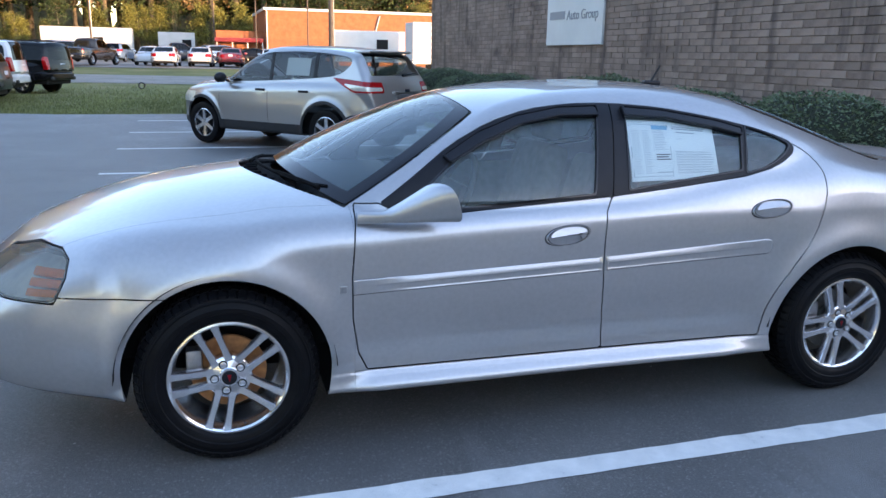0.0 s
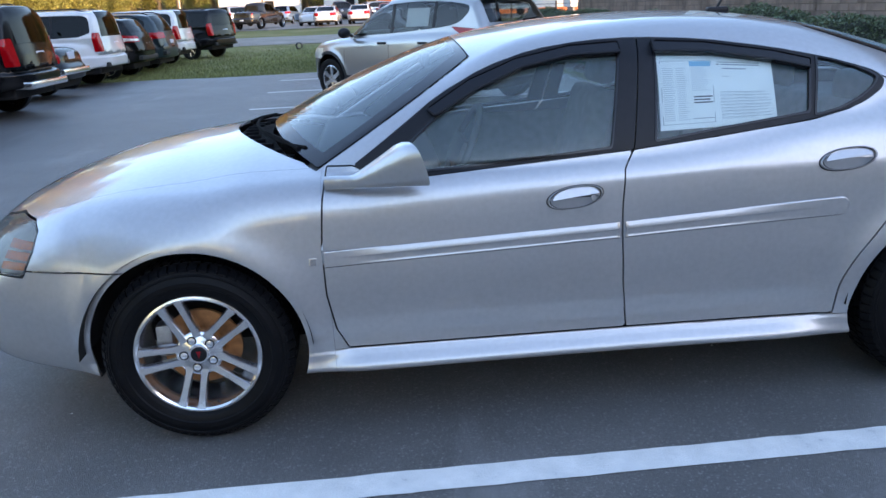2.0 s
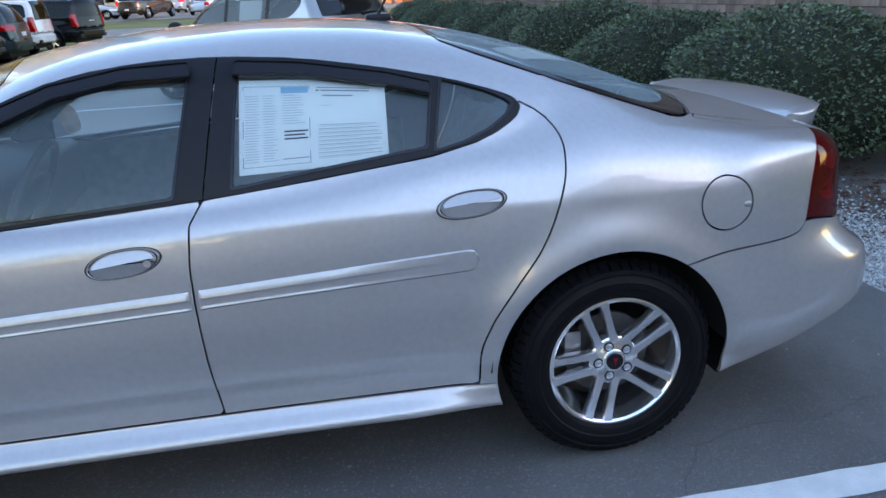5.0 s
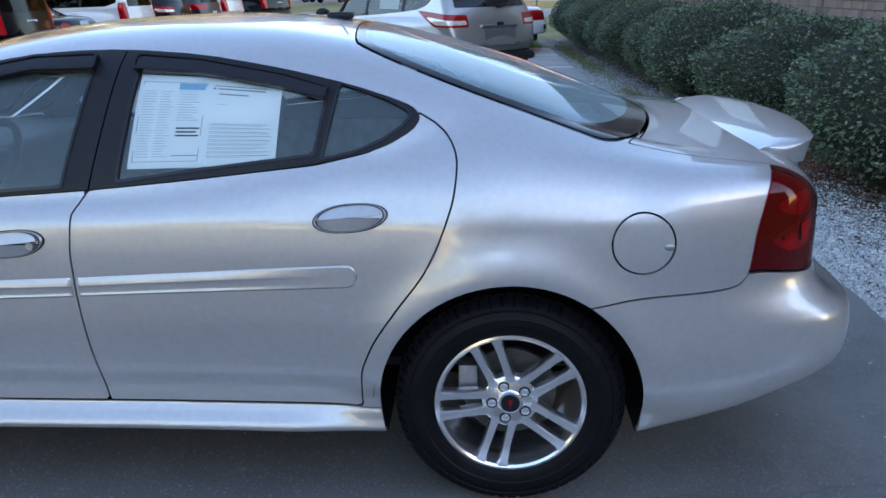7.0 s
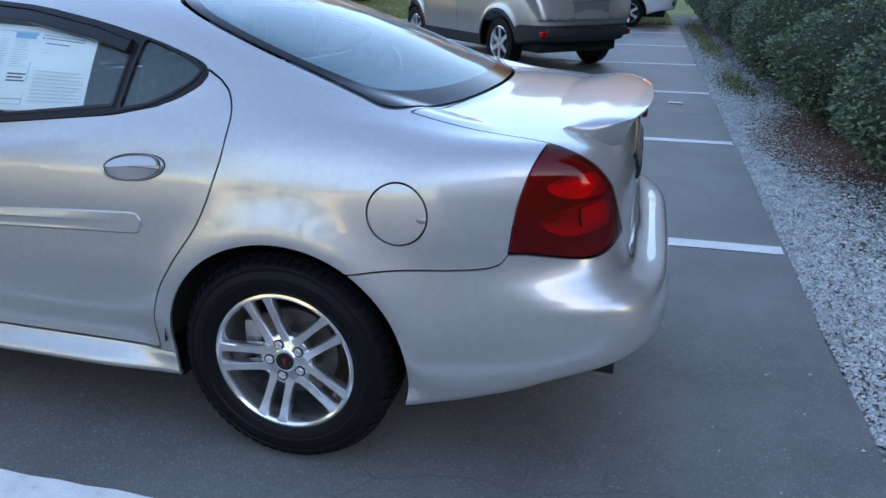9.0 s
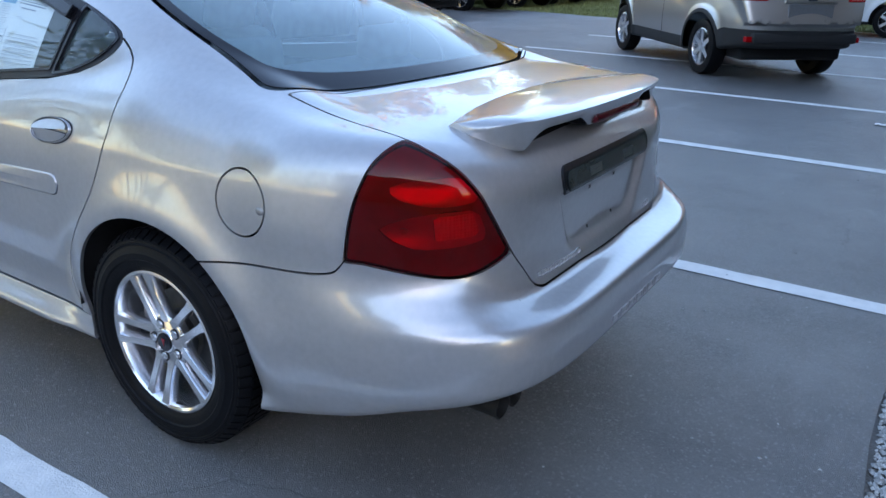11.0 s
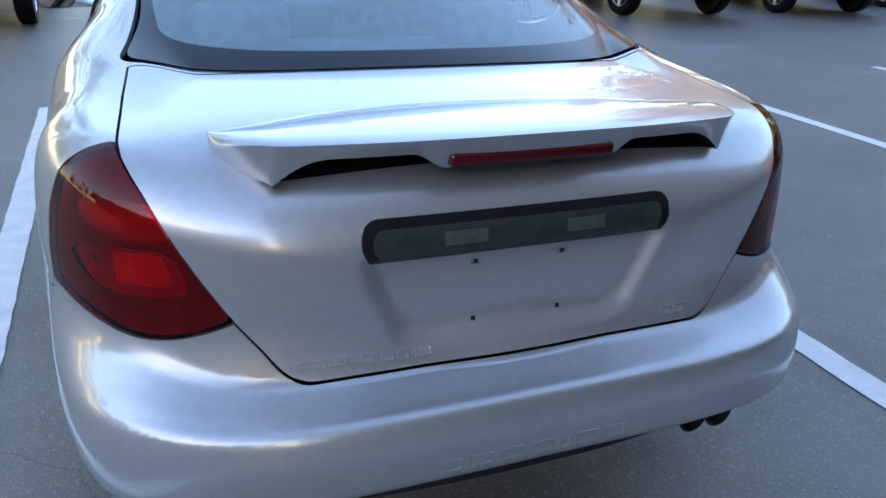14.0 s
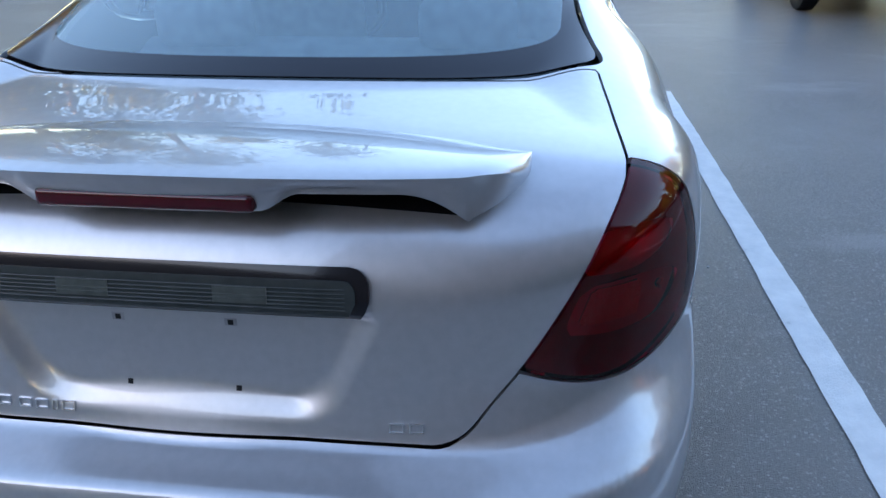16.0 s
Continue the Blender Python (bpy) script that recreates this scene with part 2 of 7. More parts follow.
def skin(field, lo, hi, h):
    """The surface where field is 0, as points, normals and triangles: one point in each cell that it crosses, drawn onto it."""
    n = [int(round((b - a) / h)) + 1 for a, b in zip(lo, hi)]
    ax = [a + h * np.arange(k) for a, k in zip(lo, n)]
    f = np.empty(n, np.float32)
    for i in range(0, n[0], 20):
        X, Y, Z = np.meshgrid(ax[0][i:i + 20], ax[1], ax[2], indexing="ij")
        f[i:i + 20] = field(np.stack([X, Y, Z], -1))
    s = f < 0
    c = np.zeros([k - 1 for k in n], np.int8)
    for i in (0, 1):
        for j in (0, 1):
            for k in (0, 1):
                c += s[i:n[0] - 1 + i, j:n[1] - 1 + j, k:n[2] - 1 + k]
    live = (c > 0) & (c < 8)
    index = np.full(live.shape, -1)
    cells = np.argwhere(live)
    index[live] = np.arange(len(cells))
    p = np.array(lo) + h * (cells + 0.5)
    for _ in range(6):
        g = gradient(field, p)
        move = field(p)[:, None] * g / np.maximum((g * g).sum(-1, keepdims=True), 0.05)
        p = p - np.clip(move, -0.5 * h, 0.5 * h)
    tris = []
    for axis in range(3):
        a = np.moveaxis(s, axis, 0)
        cross = np.argwhere(a[:-1] != a[1:])
        back = np.moveaxis(index, axis, 0)
        cross = cross[(cross[:, 1] > 0) & (cross[:, 2] > 0) & (cross[:, 1] < back.shape[1]) & (cross[:, 2] < back.shape[2])]
        i, j, k = cross.T
        q = np.stack([back[i, j - 1, k - 1], back[i, j, k - 1], back[i, j, k], back[i, j - 1, k]], 1)
        flip = a[i, j, k] ^ (axis == 1)
        q = np.where(flip[:, None], q, q[:, ::-1])
        tris += [q[:, [0, 1, 2]], q[:, [0, 2, 3]]]
    tris = np.concatenate(tris)
    tris = tris[(tris >= 0).all(1)]
    g = gradient(field, p)
    return p, g / np.linalg.norm(g, axis=1, keepdims=True), tris


def clip(mesh, value):
    """The part of a skin where value(points, normals) is below 0."""
    p, nr, tris = mesh
    if not len(tris):
        return mesh
    v = value(p, nr) if callable(value) else value
    v = np.where(np.abs(v) < 1e-7, 1e-7, v)
    inside = v < 0
    count = inside[tris].sum(1)
    out = [tris[count == 3]]
    newp, newn = [p], [nr]
    base = len(p)
    for want in (1, 2):
        t = tris[count == want]
        if not len(t):
            continue
        odd = inside[t] if want == 1 else ~inside[t]
        r = odd.argmax(1)
        rows = np.arange(len(t))
        a, b, c = t[rows, r], t[rows, (r + 1) % 3], t[rows, (r + 2) % 3]
        made = []
        for o in (b, c):
            w = (v[a] / (v[a] - v[o]))[:, None]
            newp.append(p[a] + w * (p[o] - p[a]))
            m = nr[a] + w * (nr[o] - nr[a])
            newn.append(m / np.linalg.norm(m, axis=1, keepdims=True))
            made.append(base + np.arange(len(t)))
            base += len(t)
        ab, ac = made
        if want == 1:
            out.append(np.stack([a, ab, ac], 1))
        else:
            out += [np.stack([ab, b, c], 1), np.stack([ab, c, ac], 1)]
    tris, p, nr = np.concatenate(out), np.concatenate(newp), np.concatenate(newn)
    if not len(tris):
        return p[:0], nr[:0], tris
    key = np.unique(np.round(p * 5e4).astype(np.int64), axis=0, return_inverse=True)[1].ravel()
    first = np.zeros(key.max() + 1, int)
    first[key[::-1]] = np.arange(len(p))[::-1]
    tris = first[key][tris]
    tris = tris[(tris[:, 0] != tris[:, 1]) & (tris[:, 1] != tris[:, 2]) & (tris[:, 0] != tris[:, 2])]
    used, back = np.unique(tris, return_inverse=True)
    return p[used], nr[used], back.reshape(-1, 3)


def panel(name, mesh, mat, parent=None, label="", depth=0.012, lift=0.0, place=None):
    """A piece of skin as an object, with its rim turned inwards by depth and its face lifted by lift."""
    p, nr, tris = mesh
    if not len(tris):
        return None
    p = p + nr * lift
    if place is not None:
        p, nr = place(p, nr)
    e = np.concatenate([tris[:, [0, 1]], tris[:, [1, 2]], tris[:, [2, 0]]])
    code = np.sort(e, 1)
    _, inv, cnt = np.unique(code, axis=0, return_inverse=True, return_counts=True)
    rim = e[cnt[inv.ravel()] == 1]
    faces = [tuple(t) for t in tris]
    verts, norms = p, nr
    if depth and len(rim):
        a, b = rim.T
        n0 = len(p)
        k = len(rim)
        side = np.cross(p[b] - p[a], nr[a])
        side /= np.maximum(np.linalg.norm(side, axis=1, keepdims=True), 1e-9)
        verts = np.concatenate([p, p[a], p[b], p[b] - nr[b] * depth, p[a] - nr[a] * depth])
        norms = np.concatenate([nr, side, side, side, side])
        faces += [(n0 + i, n0 + 3 * k + i, n0 + 2 * k + i, n0 + k + i) for i in range(k)]
    return part(name, verts, faces, mat, parent, label, norms)


def polygon(points, flat):
    """Signed distance to a closed outline in the plane that flat(p) gives; negative inside."""
    q = np.array(points, float)
    a, b = q, np.roll(q, -1, 0)

    def f(p, nr=None):
        uv = flat(p)
        best = np.full(len(uv), 9.0)
        odd = np.zeros(len(uv), bool)
        for (ax, ay), (bx, by) in zip(a, b):
            dx, dy = bx - ax, by - ay
            t = np.clip(((uv[:, 0] - ax) * dx + (uv[:, 1] - ay) * dy) / (dx * dx + dy * dy + 1e-12), 0, 1)
            best = np.minimum(best, np.hypot(uv[:, 0] - ax - t * dx, uv[:, 1] - ay - t * dy))
            hit = (ay > uv[:, 1]) != (by > uv[:, 1])
            odd ^= hit & (uv[:, 0] < ax + (uv[:, 1] - ay) * dx / (dy if abs(dy) > 1e-9 else 1e-9))
        return np.where(odd, -best, best)
    return f


def rounded(points, times=2):
    """Cuts the corners of an outline (corner cutting, closed)."""
    q = [tuple(p) for p in points]
    for _ in range(times):
        q = [r for a, b in zip(q, q[1:] + q[:1]) for r in ((0.8 * a[0] + 0.2 * b[0], 0.8 * a[1] + 0.2 * b[1]), (0.2 * a[0] + 0.8 * b[0], 0.2 * a[1] + 0.8 * b[1]))]
    return q


def thing(name, label, category, group="", at=(0, 0, 0), turn=0.0):
    ob = new(name)
    ob.matrix_world = pose(*at, 0, 0, turn)
    ob.empty_display_size = 0.2
    return tagged(ob, label, category, group)


SIDE = lambda p: p[:, [0, 2]]        # seen from the side: length, height
BACK = lambda p: p[:, [1, 2]]        # seen from behind: width, height


def mixed_material(name, stops, scale, rough=0.9, detail=8, bump=0.3, bump_scale=200, fleck=None, fleck_scale=300, spec=0.3):
    """Colours blended by noise, with fine relief and, where wanted, small bright flecks."""
    m = bpy.data.materials.new(name)
    m.use_nodes = True
    t, b = m.node_tree, m.node_tree.nodes["Principled BSDF"]
    b.inputs["Roughness"].default_value = rough
    b.inputs["Specular IOR Level"].default_value = spec
    pos = t.nodes.new("ShaderNodeTexCoord")
    n = t.nodes.new("ShaderNodeTexNoise")
    n.inputs["Scale"].default_value, n.inputs["Detail"].default_value, n.inputs["Roughness"].default_value = scale, detail, 0.65
    t.links.new(pos.outputs["Object"], n.inputs["Vector"])
    ramp = t.nodes.new("ShaderNodeValToRGB")
    e = ramp.color_ramp.elements
    while len(e) < len(stops):
        e.new(0.5)
    for el, (at, col) in zip(e, stops):
        el.position, el.color = at, (*col, 1)
    t.links.new(n.outputs[0], ramp.inputs[0])
    out = ramp.outputs[0]
    fine = t.nodes.new("ShaderNodeTexNoise")
    fine.inputs["Scale"].default_value, fine.inputs["Detail"].default_value = bump_scale, 3
    t.links.new(pos.outputs["Object"], fine.inputs["Vector"])
    if fleck:
        v = t.nodes.new("ShaderNodeTexVoronoi")
        v.inputs["Scale"].default_value = fleck_scale
        t.links.new(pos.outputs["Object"], v.inputs["Vector"])
        r = t.nodes.new("ShaderNodeMapRange")
        r.inputs[1].default_value, r.inputs[2].default_value, r.inputs[3].default_value, r.inputs[4].default_value = 0.86, 1.0, 0.0, 1.0
        sep = t.nodes.new("ShaderNodeSeparateColor")
        t.links.new(v.outputs["Color"], sep.inputs[0])
        t.links.new(sep.outputs[0], r.inputs[0])
        mx = t.nodes.new("ShaderNodeMixRGB")
        mx.inputs[2].default_value = (*fleck, 1)
        t.links.new(r.outputs[0], mx.inputs[0])
        t.links.new(out, mx.inputs[1])
        out = mx.outputs[0]
    t.links.new(out, b.inputs["Base Color"])
    if bump:
        bp = t.nodes.new("ShaderNodeBump")
        bp.inputs["Strength"].default_value, bp.inputs["Distance"].default_value = bump, 0.01
        t.links.new(fine.outputs[0], bp.inputs["Height"])
        t.links.new(bp.outputs[0], b.inputs["Normal"])
    return m


ASPHALT = mixed_material("asphalt", ((0.28, (0.072, 0.071, 0.070)), (0.50, (0.106, 0.104, 0.102)), (0.74, (0.165, 0.161, 0.157))), 0.55, 0.44, 10, 0.65, 240, (0.225, 0.222, 0.217), 150, 0.85)


def dusty(m):
    """Adds pale dusty scuffs along the way of traffic, and dark oil spots."""
    t, b = m.node_tree, m.node_tree.nodes["Principled BSDF"]
    src = b.inputs["Base Color"].links[0].from_socket
    pos = t.nodes.new("ShaderNodeTexCoord")
    for freq, span in ((95, 0.20), (420, 0.24)):     # stone grain of two sizes
        n, r, mx, cc = (t.nodes.new("ShaderNode" + k) for k in ("TexNoise", "MapRange", "MixRGB", "CombineXYZ"))
        n.inputs["Scale"].default_value, n.inputs["Detail"].default_value = freq, 2
        r.inputs[1].default_value, r.inputs[2].default_value, r.inputs[3].default_value, r.inputs[4].default_value = 0.32, 0.68, 1 - span, 1 + span
        mx.blend_type, mx.inputs[0].default_value = "MULTIPLY", 1.0
        t.links.new(pos.outputs["Object"], n.inputs["Vector"])
        t.links.new(n.outputs[0], r.inputs[0])
        for i in range(3):
            t.links.new(r.outputs[0], cc.inputs[i])
        t.links.new(src, mx.inputs[1])
        t.links.new(cc.outputs[0], mx.inputs[2])
        src = mx.outputs[0]
    for scale, freq, lo, hi, col, most in (((0.9, 0.28, 1), 1.7, 0.58, 0.74, (0.25, 0.25, 0.255, 1), 0.62), ((1, 1, 1), 2.6, 0.69, 0.80, (0.035, 0.035, 0.037, 1), 0.5)):
        mp, n, r, mx = (t.nodes.new("ShaderNode" + k) for k in ("Mapping", "TexNoise", "MapRange", "MixRGB"))
        mp.inputs["Scale"].default_value = scale
        n.inputs["Scale"].default_value, n.inputs["Detail"].default_value, n.inputs["Roughness"].default_value = freq, 8, 0.6
        r.inputs[1].default_value, r.inputs[2].default_value, r.inputs[3].default_value, r.inputs[4].default_value = lo, hi, 0.0, most
        mx.inputs[2].default_value = col
        t.links.new(pos.outputs["Object"], mp.inputs["Vector"])
        t.links.new(mp.outputs[0], n.inputs["Vector"])
        t.links.new(n.outputs[0], r.inputs[0])
        t.links.new(r.outputs[0], mx.inputs[0])
        t.links.new(src, mx.inputs[1])
        src = mx.outputs[0]
    # pale dusty grit towards the end of the bays; its gradient also paints in sky sheen
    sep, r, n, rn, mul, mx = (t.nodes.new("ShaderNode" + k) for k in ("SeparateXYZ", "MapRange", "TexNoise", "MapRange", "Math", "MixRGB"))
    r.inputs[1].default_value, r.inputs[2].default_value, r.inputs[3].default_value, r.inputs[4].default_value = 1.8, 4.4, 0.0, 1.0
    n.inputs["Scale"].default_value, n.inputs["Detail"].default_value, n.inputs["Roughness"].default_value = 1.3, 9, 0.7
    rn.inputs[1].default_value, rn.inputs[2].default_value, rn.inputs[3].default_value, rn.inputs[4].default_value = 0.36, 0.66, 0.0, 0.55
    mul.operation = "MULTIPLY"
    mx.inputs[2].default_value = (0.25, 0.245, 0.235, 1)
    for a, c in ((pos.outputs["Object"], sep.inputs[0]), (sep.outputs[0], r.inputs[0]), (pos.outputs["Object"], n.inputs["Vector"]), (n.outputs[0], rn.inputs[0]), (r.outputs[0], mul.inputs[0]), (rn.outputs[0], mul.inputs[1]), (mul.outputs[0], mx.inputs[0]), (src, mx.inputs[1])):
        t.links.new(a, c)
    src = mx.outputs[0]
    # few thin cracks, broken up by a coarse mask
    warp, add, vo, r, mask, rm, mul, mx = (t.nodes.new("ShaderNode" + k) for k in ("TexNoise", "MixRGB", "TexVoronoi", "MapRange", "TexNoise", "MapRange", "Math", "MixRGB"))
    warp.inputs["Scale"].default_value, warp.inputs["Detail"].default_value = 2.2, 6
    add.blend_type, add.inputs[0].default_value = "ADD", 0.35
    vo.feature = "DISTANCE_TO_EDGE"
    vo.inputs["Scale"].default_value = 0.55
    r.inputs[1].default_value, r.inputs[2].default_value, r.inputs[3].default_value, r.inputs[4].default_value = 0.0006, 0.0018, 1.0, 0.0
    mask.inputs["Scale"].default_value = 0.45
    rm.inputs[1].default_value, rm.inputs[2].default_value, rm.inputs[3].default_value, rm.inputs[4].default_value = 0.54, 0.62, 0.0, 0.55
    mul.operation = "MULTIPLY"
    mx.inputs[2].default_value = (0.03, 0.03, 0.031, 1)
    for a, c in ((pos.outputs["Object"], warp.inputs["Vector"]), (pos.outputs["Object"], add.inputs[1]), (warp.outputs["Color"], add.inputs[2]), (add.outputs[0], vo.inputs["Vector"]), (vo.outputs["Distance"], r.inputs[0]), (pos.outputs["Object"], mask.inputs["Vector"]), (mask.outputs[0], rm.inputs[0]), (r.outputs[0], mul.inputs[0]), (rm.outputs[0], mul.inputs[1]), (mul.outputs[0], mx.inputs[0]), (src, mx.inputs[1])):
        t.links.new(a, c)
    t.links.new(mx.outputs[0], b.inputs["Base Color"])


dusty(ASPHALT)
LINEPAINT = mixed_material("worn_white_line_paint", ((0.22, (0.30, 0.31, 0.32)), (0.36, (0.66, 0.67, 0.66)), (0.7, (0.80, 0.80, 0.78))), 9.0, 0.75, 8, 0.4, 150)
TURF = mixed_material("patchy_grass", ((0.30, (0.12, 0.13, 0.048)), (0.50, (0.17, 0.18, 0.065)), (0.70, (0.27, 0.225, 0.125))), 0.35, 0.95, 10, 0.8, 30)
DRIVE = mixed_material("pale_gravel_drive", ((0.3, (0.21, 0.205, 0.19)), (0.7, (0.33, 0.315, 0.29))), 0.6, 0.95, 8, 0.4, 40)
EARTH = mixed_material("bed_earth", ((0.3, (0.11, 0.095, 0.08)), (0.55, (0.20, 0.195, 0.185)), (0.75, (0.29, 0.29, 0.28))), 2.2, 0.95, 10, 0.8, 60)
STONE = material("grey_gravel_stone", (0.40, 0.41, 0.40), 0.85, 0, 0, 8, 0.25, 0, None, 0.1, 0.3, 0.38)
MULCH = material("brown_mulch", (0.13, 0.065, 0.042), 0.95, 0, 0, 9, 0.3, 0, None, 0.1, 0.2, 0.5)
BLOCK = mixed_material("weathered_tan_block", ((0.28, (0.11, 0.080, 0.068)), (0.45, (0.25, 0.182, 0.150)), (0.75, (0.34, 0.255, 0.210))), 1.6, 0.92, 9, 0.5, 60)
MORTAR = mixed_material("dark_mortar", ((0.3, (0.09, 0.068, 0.06)), (0.7, (0.18, 0.145, 0.125))), 1.1, 0.95, 8, 0.4, 80)
LEAF = material("boxwood_leaf", (0.105, 0.148, 0.082), 0.42, 0, 0, 2.0, 0.25, 0, None, 0.1, 0.4, 0.45)
CORESHADE = material("shrub_core_shade", (0.020, 0.026, 0.014), 0.9, 0, 0, 6, 0.3)
BARK = mixed_material("bark", ((0.3, (0.10, 0.075, 0.05)), (0.7, (0.26, 0.20, 0.14))), 3, 0.95, 8, 0.5, 30)
SPRING = material("spring_leaf", (0.20, 0.19, 0.045), 0.7, 0, 0, 0.3, 0.3, 0, None, 0.1, 0.3, 0.5)
BROWNLEAF = material("bare_twig_brown", (0.25, 0.165, 0.08), 0.85, 0, 0, 0.3, 0.3, 0, None, 0.1, 0.2, 0.4)
PINE = material("pine_needle", (0.055, 0.075, 0.025), 0.8, 0, 0, 0.3, 0.3, 0, None, 0.1, 0.2, 0.4)
REDBRICK = mixed_material("orange_red_brick", ((0.3, (0.30, 0.10, 0.045)), (0.7, (0.44, 0.17, 0.075))), 2.0, 0.9, 8, 0.3, 20)
WHITEWASH = material("white_painted_metal", (0.62, 0.63, 0.62), 0.6, 0, 0, 1.2, 0.08)
POLEWOOD = mixed_material("weathered_pole", ((0.3, (0.09, 0.07, 0.055)), (0.7, (0.17, 0.135, 0.11))), 4, 0.9, 8, 0.4, 40)

# ---- the silver sedan: x runs to its tail, its middle lies at y = MID, its hubs at x = 0 and 2.807 ----
MID = 0.935
HUBS, HUB_Z, ARCH = (0.005, 2.807), 0.336, 0.388

s_top = curve((-1.12, 0.52), (-1.0, 0.66), (-0.86, 0.765), (-0.74, 0.83), (-0.49, 0.925), (-0.25, 0.985), (0.0, 1.02), (0.25, 1.045), (0.6, 1.045), (1.0, 1.06), (1.6, 1.085), (2.0, 1.115), (2.4, 1.155), (2.8, 1.13), (3.15, 1.085), (3.4, 1.065), (3.55, 1.05), (3.64, 1.024), (3.72, 0.974), (3.80, 0.91), (3.9, 0.83))
s_crown = curve((-1.1, 0.16), (-0.5, 0.16), (0.0, 0.165), (0.4, 0.15), (0.8, 0.135), (1.6, 0.13), (2.4, 0.11), (2.9, 0.08), (3.2, 0.055), (3.8, 0.05))
s_front = curve((0.2, -0.93), (0.38, -1.07), (0.55, -1.10), (0.66, -1.05), (0.76, -0.97), (0.95, -0.9))
s_rear = curve((0.25, 3.72), (0.34, 3.855), (0.40, 3.905), (0.45, 3.918), (0.50, 3.919), (0.55, 3.912), (0.570, 3.906), (0.579, 3.895), (0.585, 3.872), (0.594, 3.832), (0.602, 3.808), (0.614, 3.796), (0.65, 3.790), (0.70, 3.787), (0.80, 3.787), (0.90, 3.778), (0.97, 3.765), (1.03, 3.735), (1.1, 3.70))
s_flank = curve((0.19, 0.02), (0.222, -0.008), (0.24, -0.006), (0.29, 0.026), (0.306, 0.034), (0.33, 0.034), (0.45, 0.016), (0.62, 0.0), (0.78, 0.002), (0.88, 0.012), (0.95, 0.035), (1.05, 0.075), (1.3, 0.2))
s_flank_end = curve((0.2, 0.035), (0.35, 0.004), (0.5, -0.012), (0.62, -0.008), (0.78, -0.012), (0.88, -0.004), (0.95, 0.012), (1.05, 0.055), (1.3, 0.2))
s_width = curve((-1.1, 0.86), (0.0, 0.868), (0.6, 0.862), (1.6, 0.862), (2.3, 0.872), (2.75, 0.892), (3.0, 0.886), (3.3, 0.882), (3.9, 0.882))
s_under = curve((-1.1, 0.27), (-0.6, 0.26), (-0.38, 0.245), (0.4, 0.218), (1.5, 0.222), (2.4, 0.220), (3.2, 0.236), (3.45, 0.295), (3.65, 0.365), (3.92, 0.418))
s_roof = curve((-1.0, -1.0), (-0.3, 0.6), (-0.1, 0.82), (0.1, 0.955), (0.25, 1.045), (0.4, 1.125), (0.6, 1.215), (0.8, 1.292), (1.0, 1.352), (1.2, 1.39), (1.5, 1.42), (1.8, 1.43), (2.05, 1.422), (2.3, 1.395), (2.55, 1.345), (2.85, 1.257), (3.1, 1.165), (3.3, 1.085), (3.5, 0.985), (3.65, 0.86), (3.9, 0.4), (4.3, -1.0))
s_bow = curve((0.0, 0.24), (0.9, 0.24), (1.3, 0.08), (1.8, 0.0), (2.3, -0.05), (2.7, -0.11), (3.3, -0.11))
s_rail = curve((0.3, 0.05), (0.9, 0.06), (1.3, 0.10), (1.8, 0.14), (2.5, 0.12), (3.2, 0.12))
s_taper = curve((0.2, 0.085), (0.7, 0.035), (1.2, 0.0), (2.0, -0.002), (2.55, -0.010), (3.1, 0.062), (3.5, 0.15))


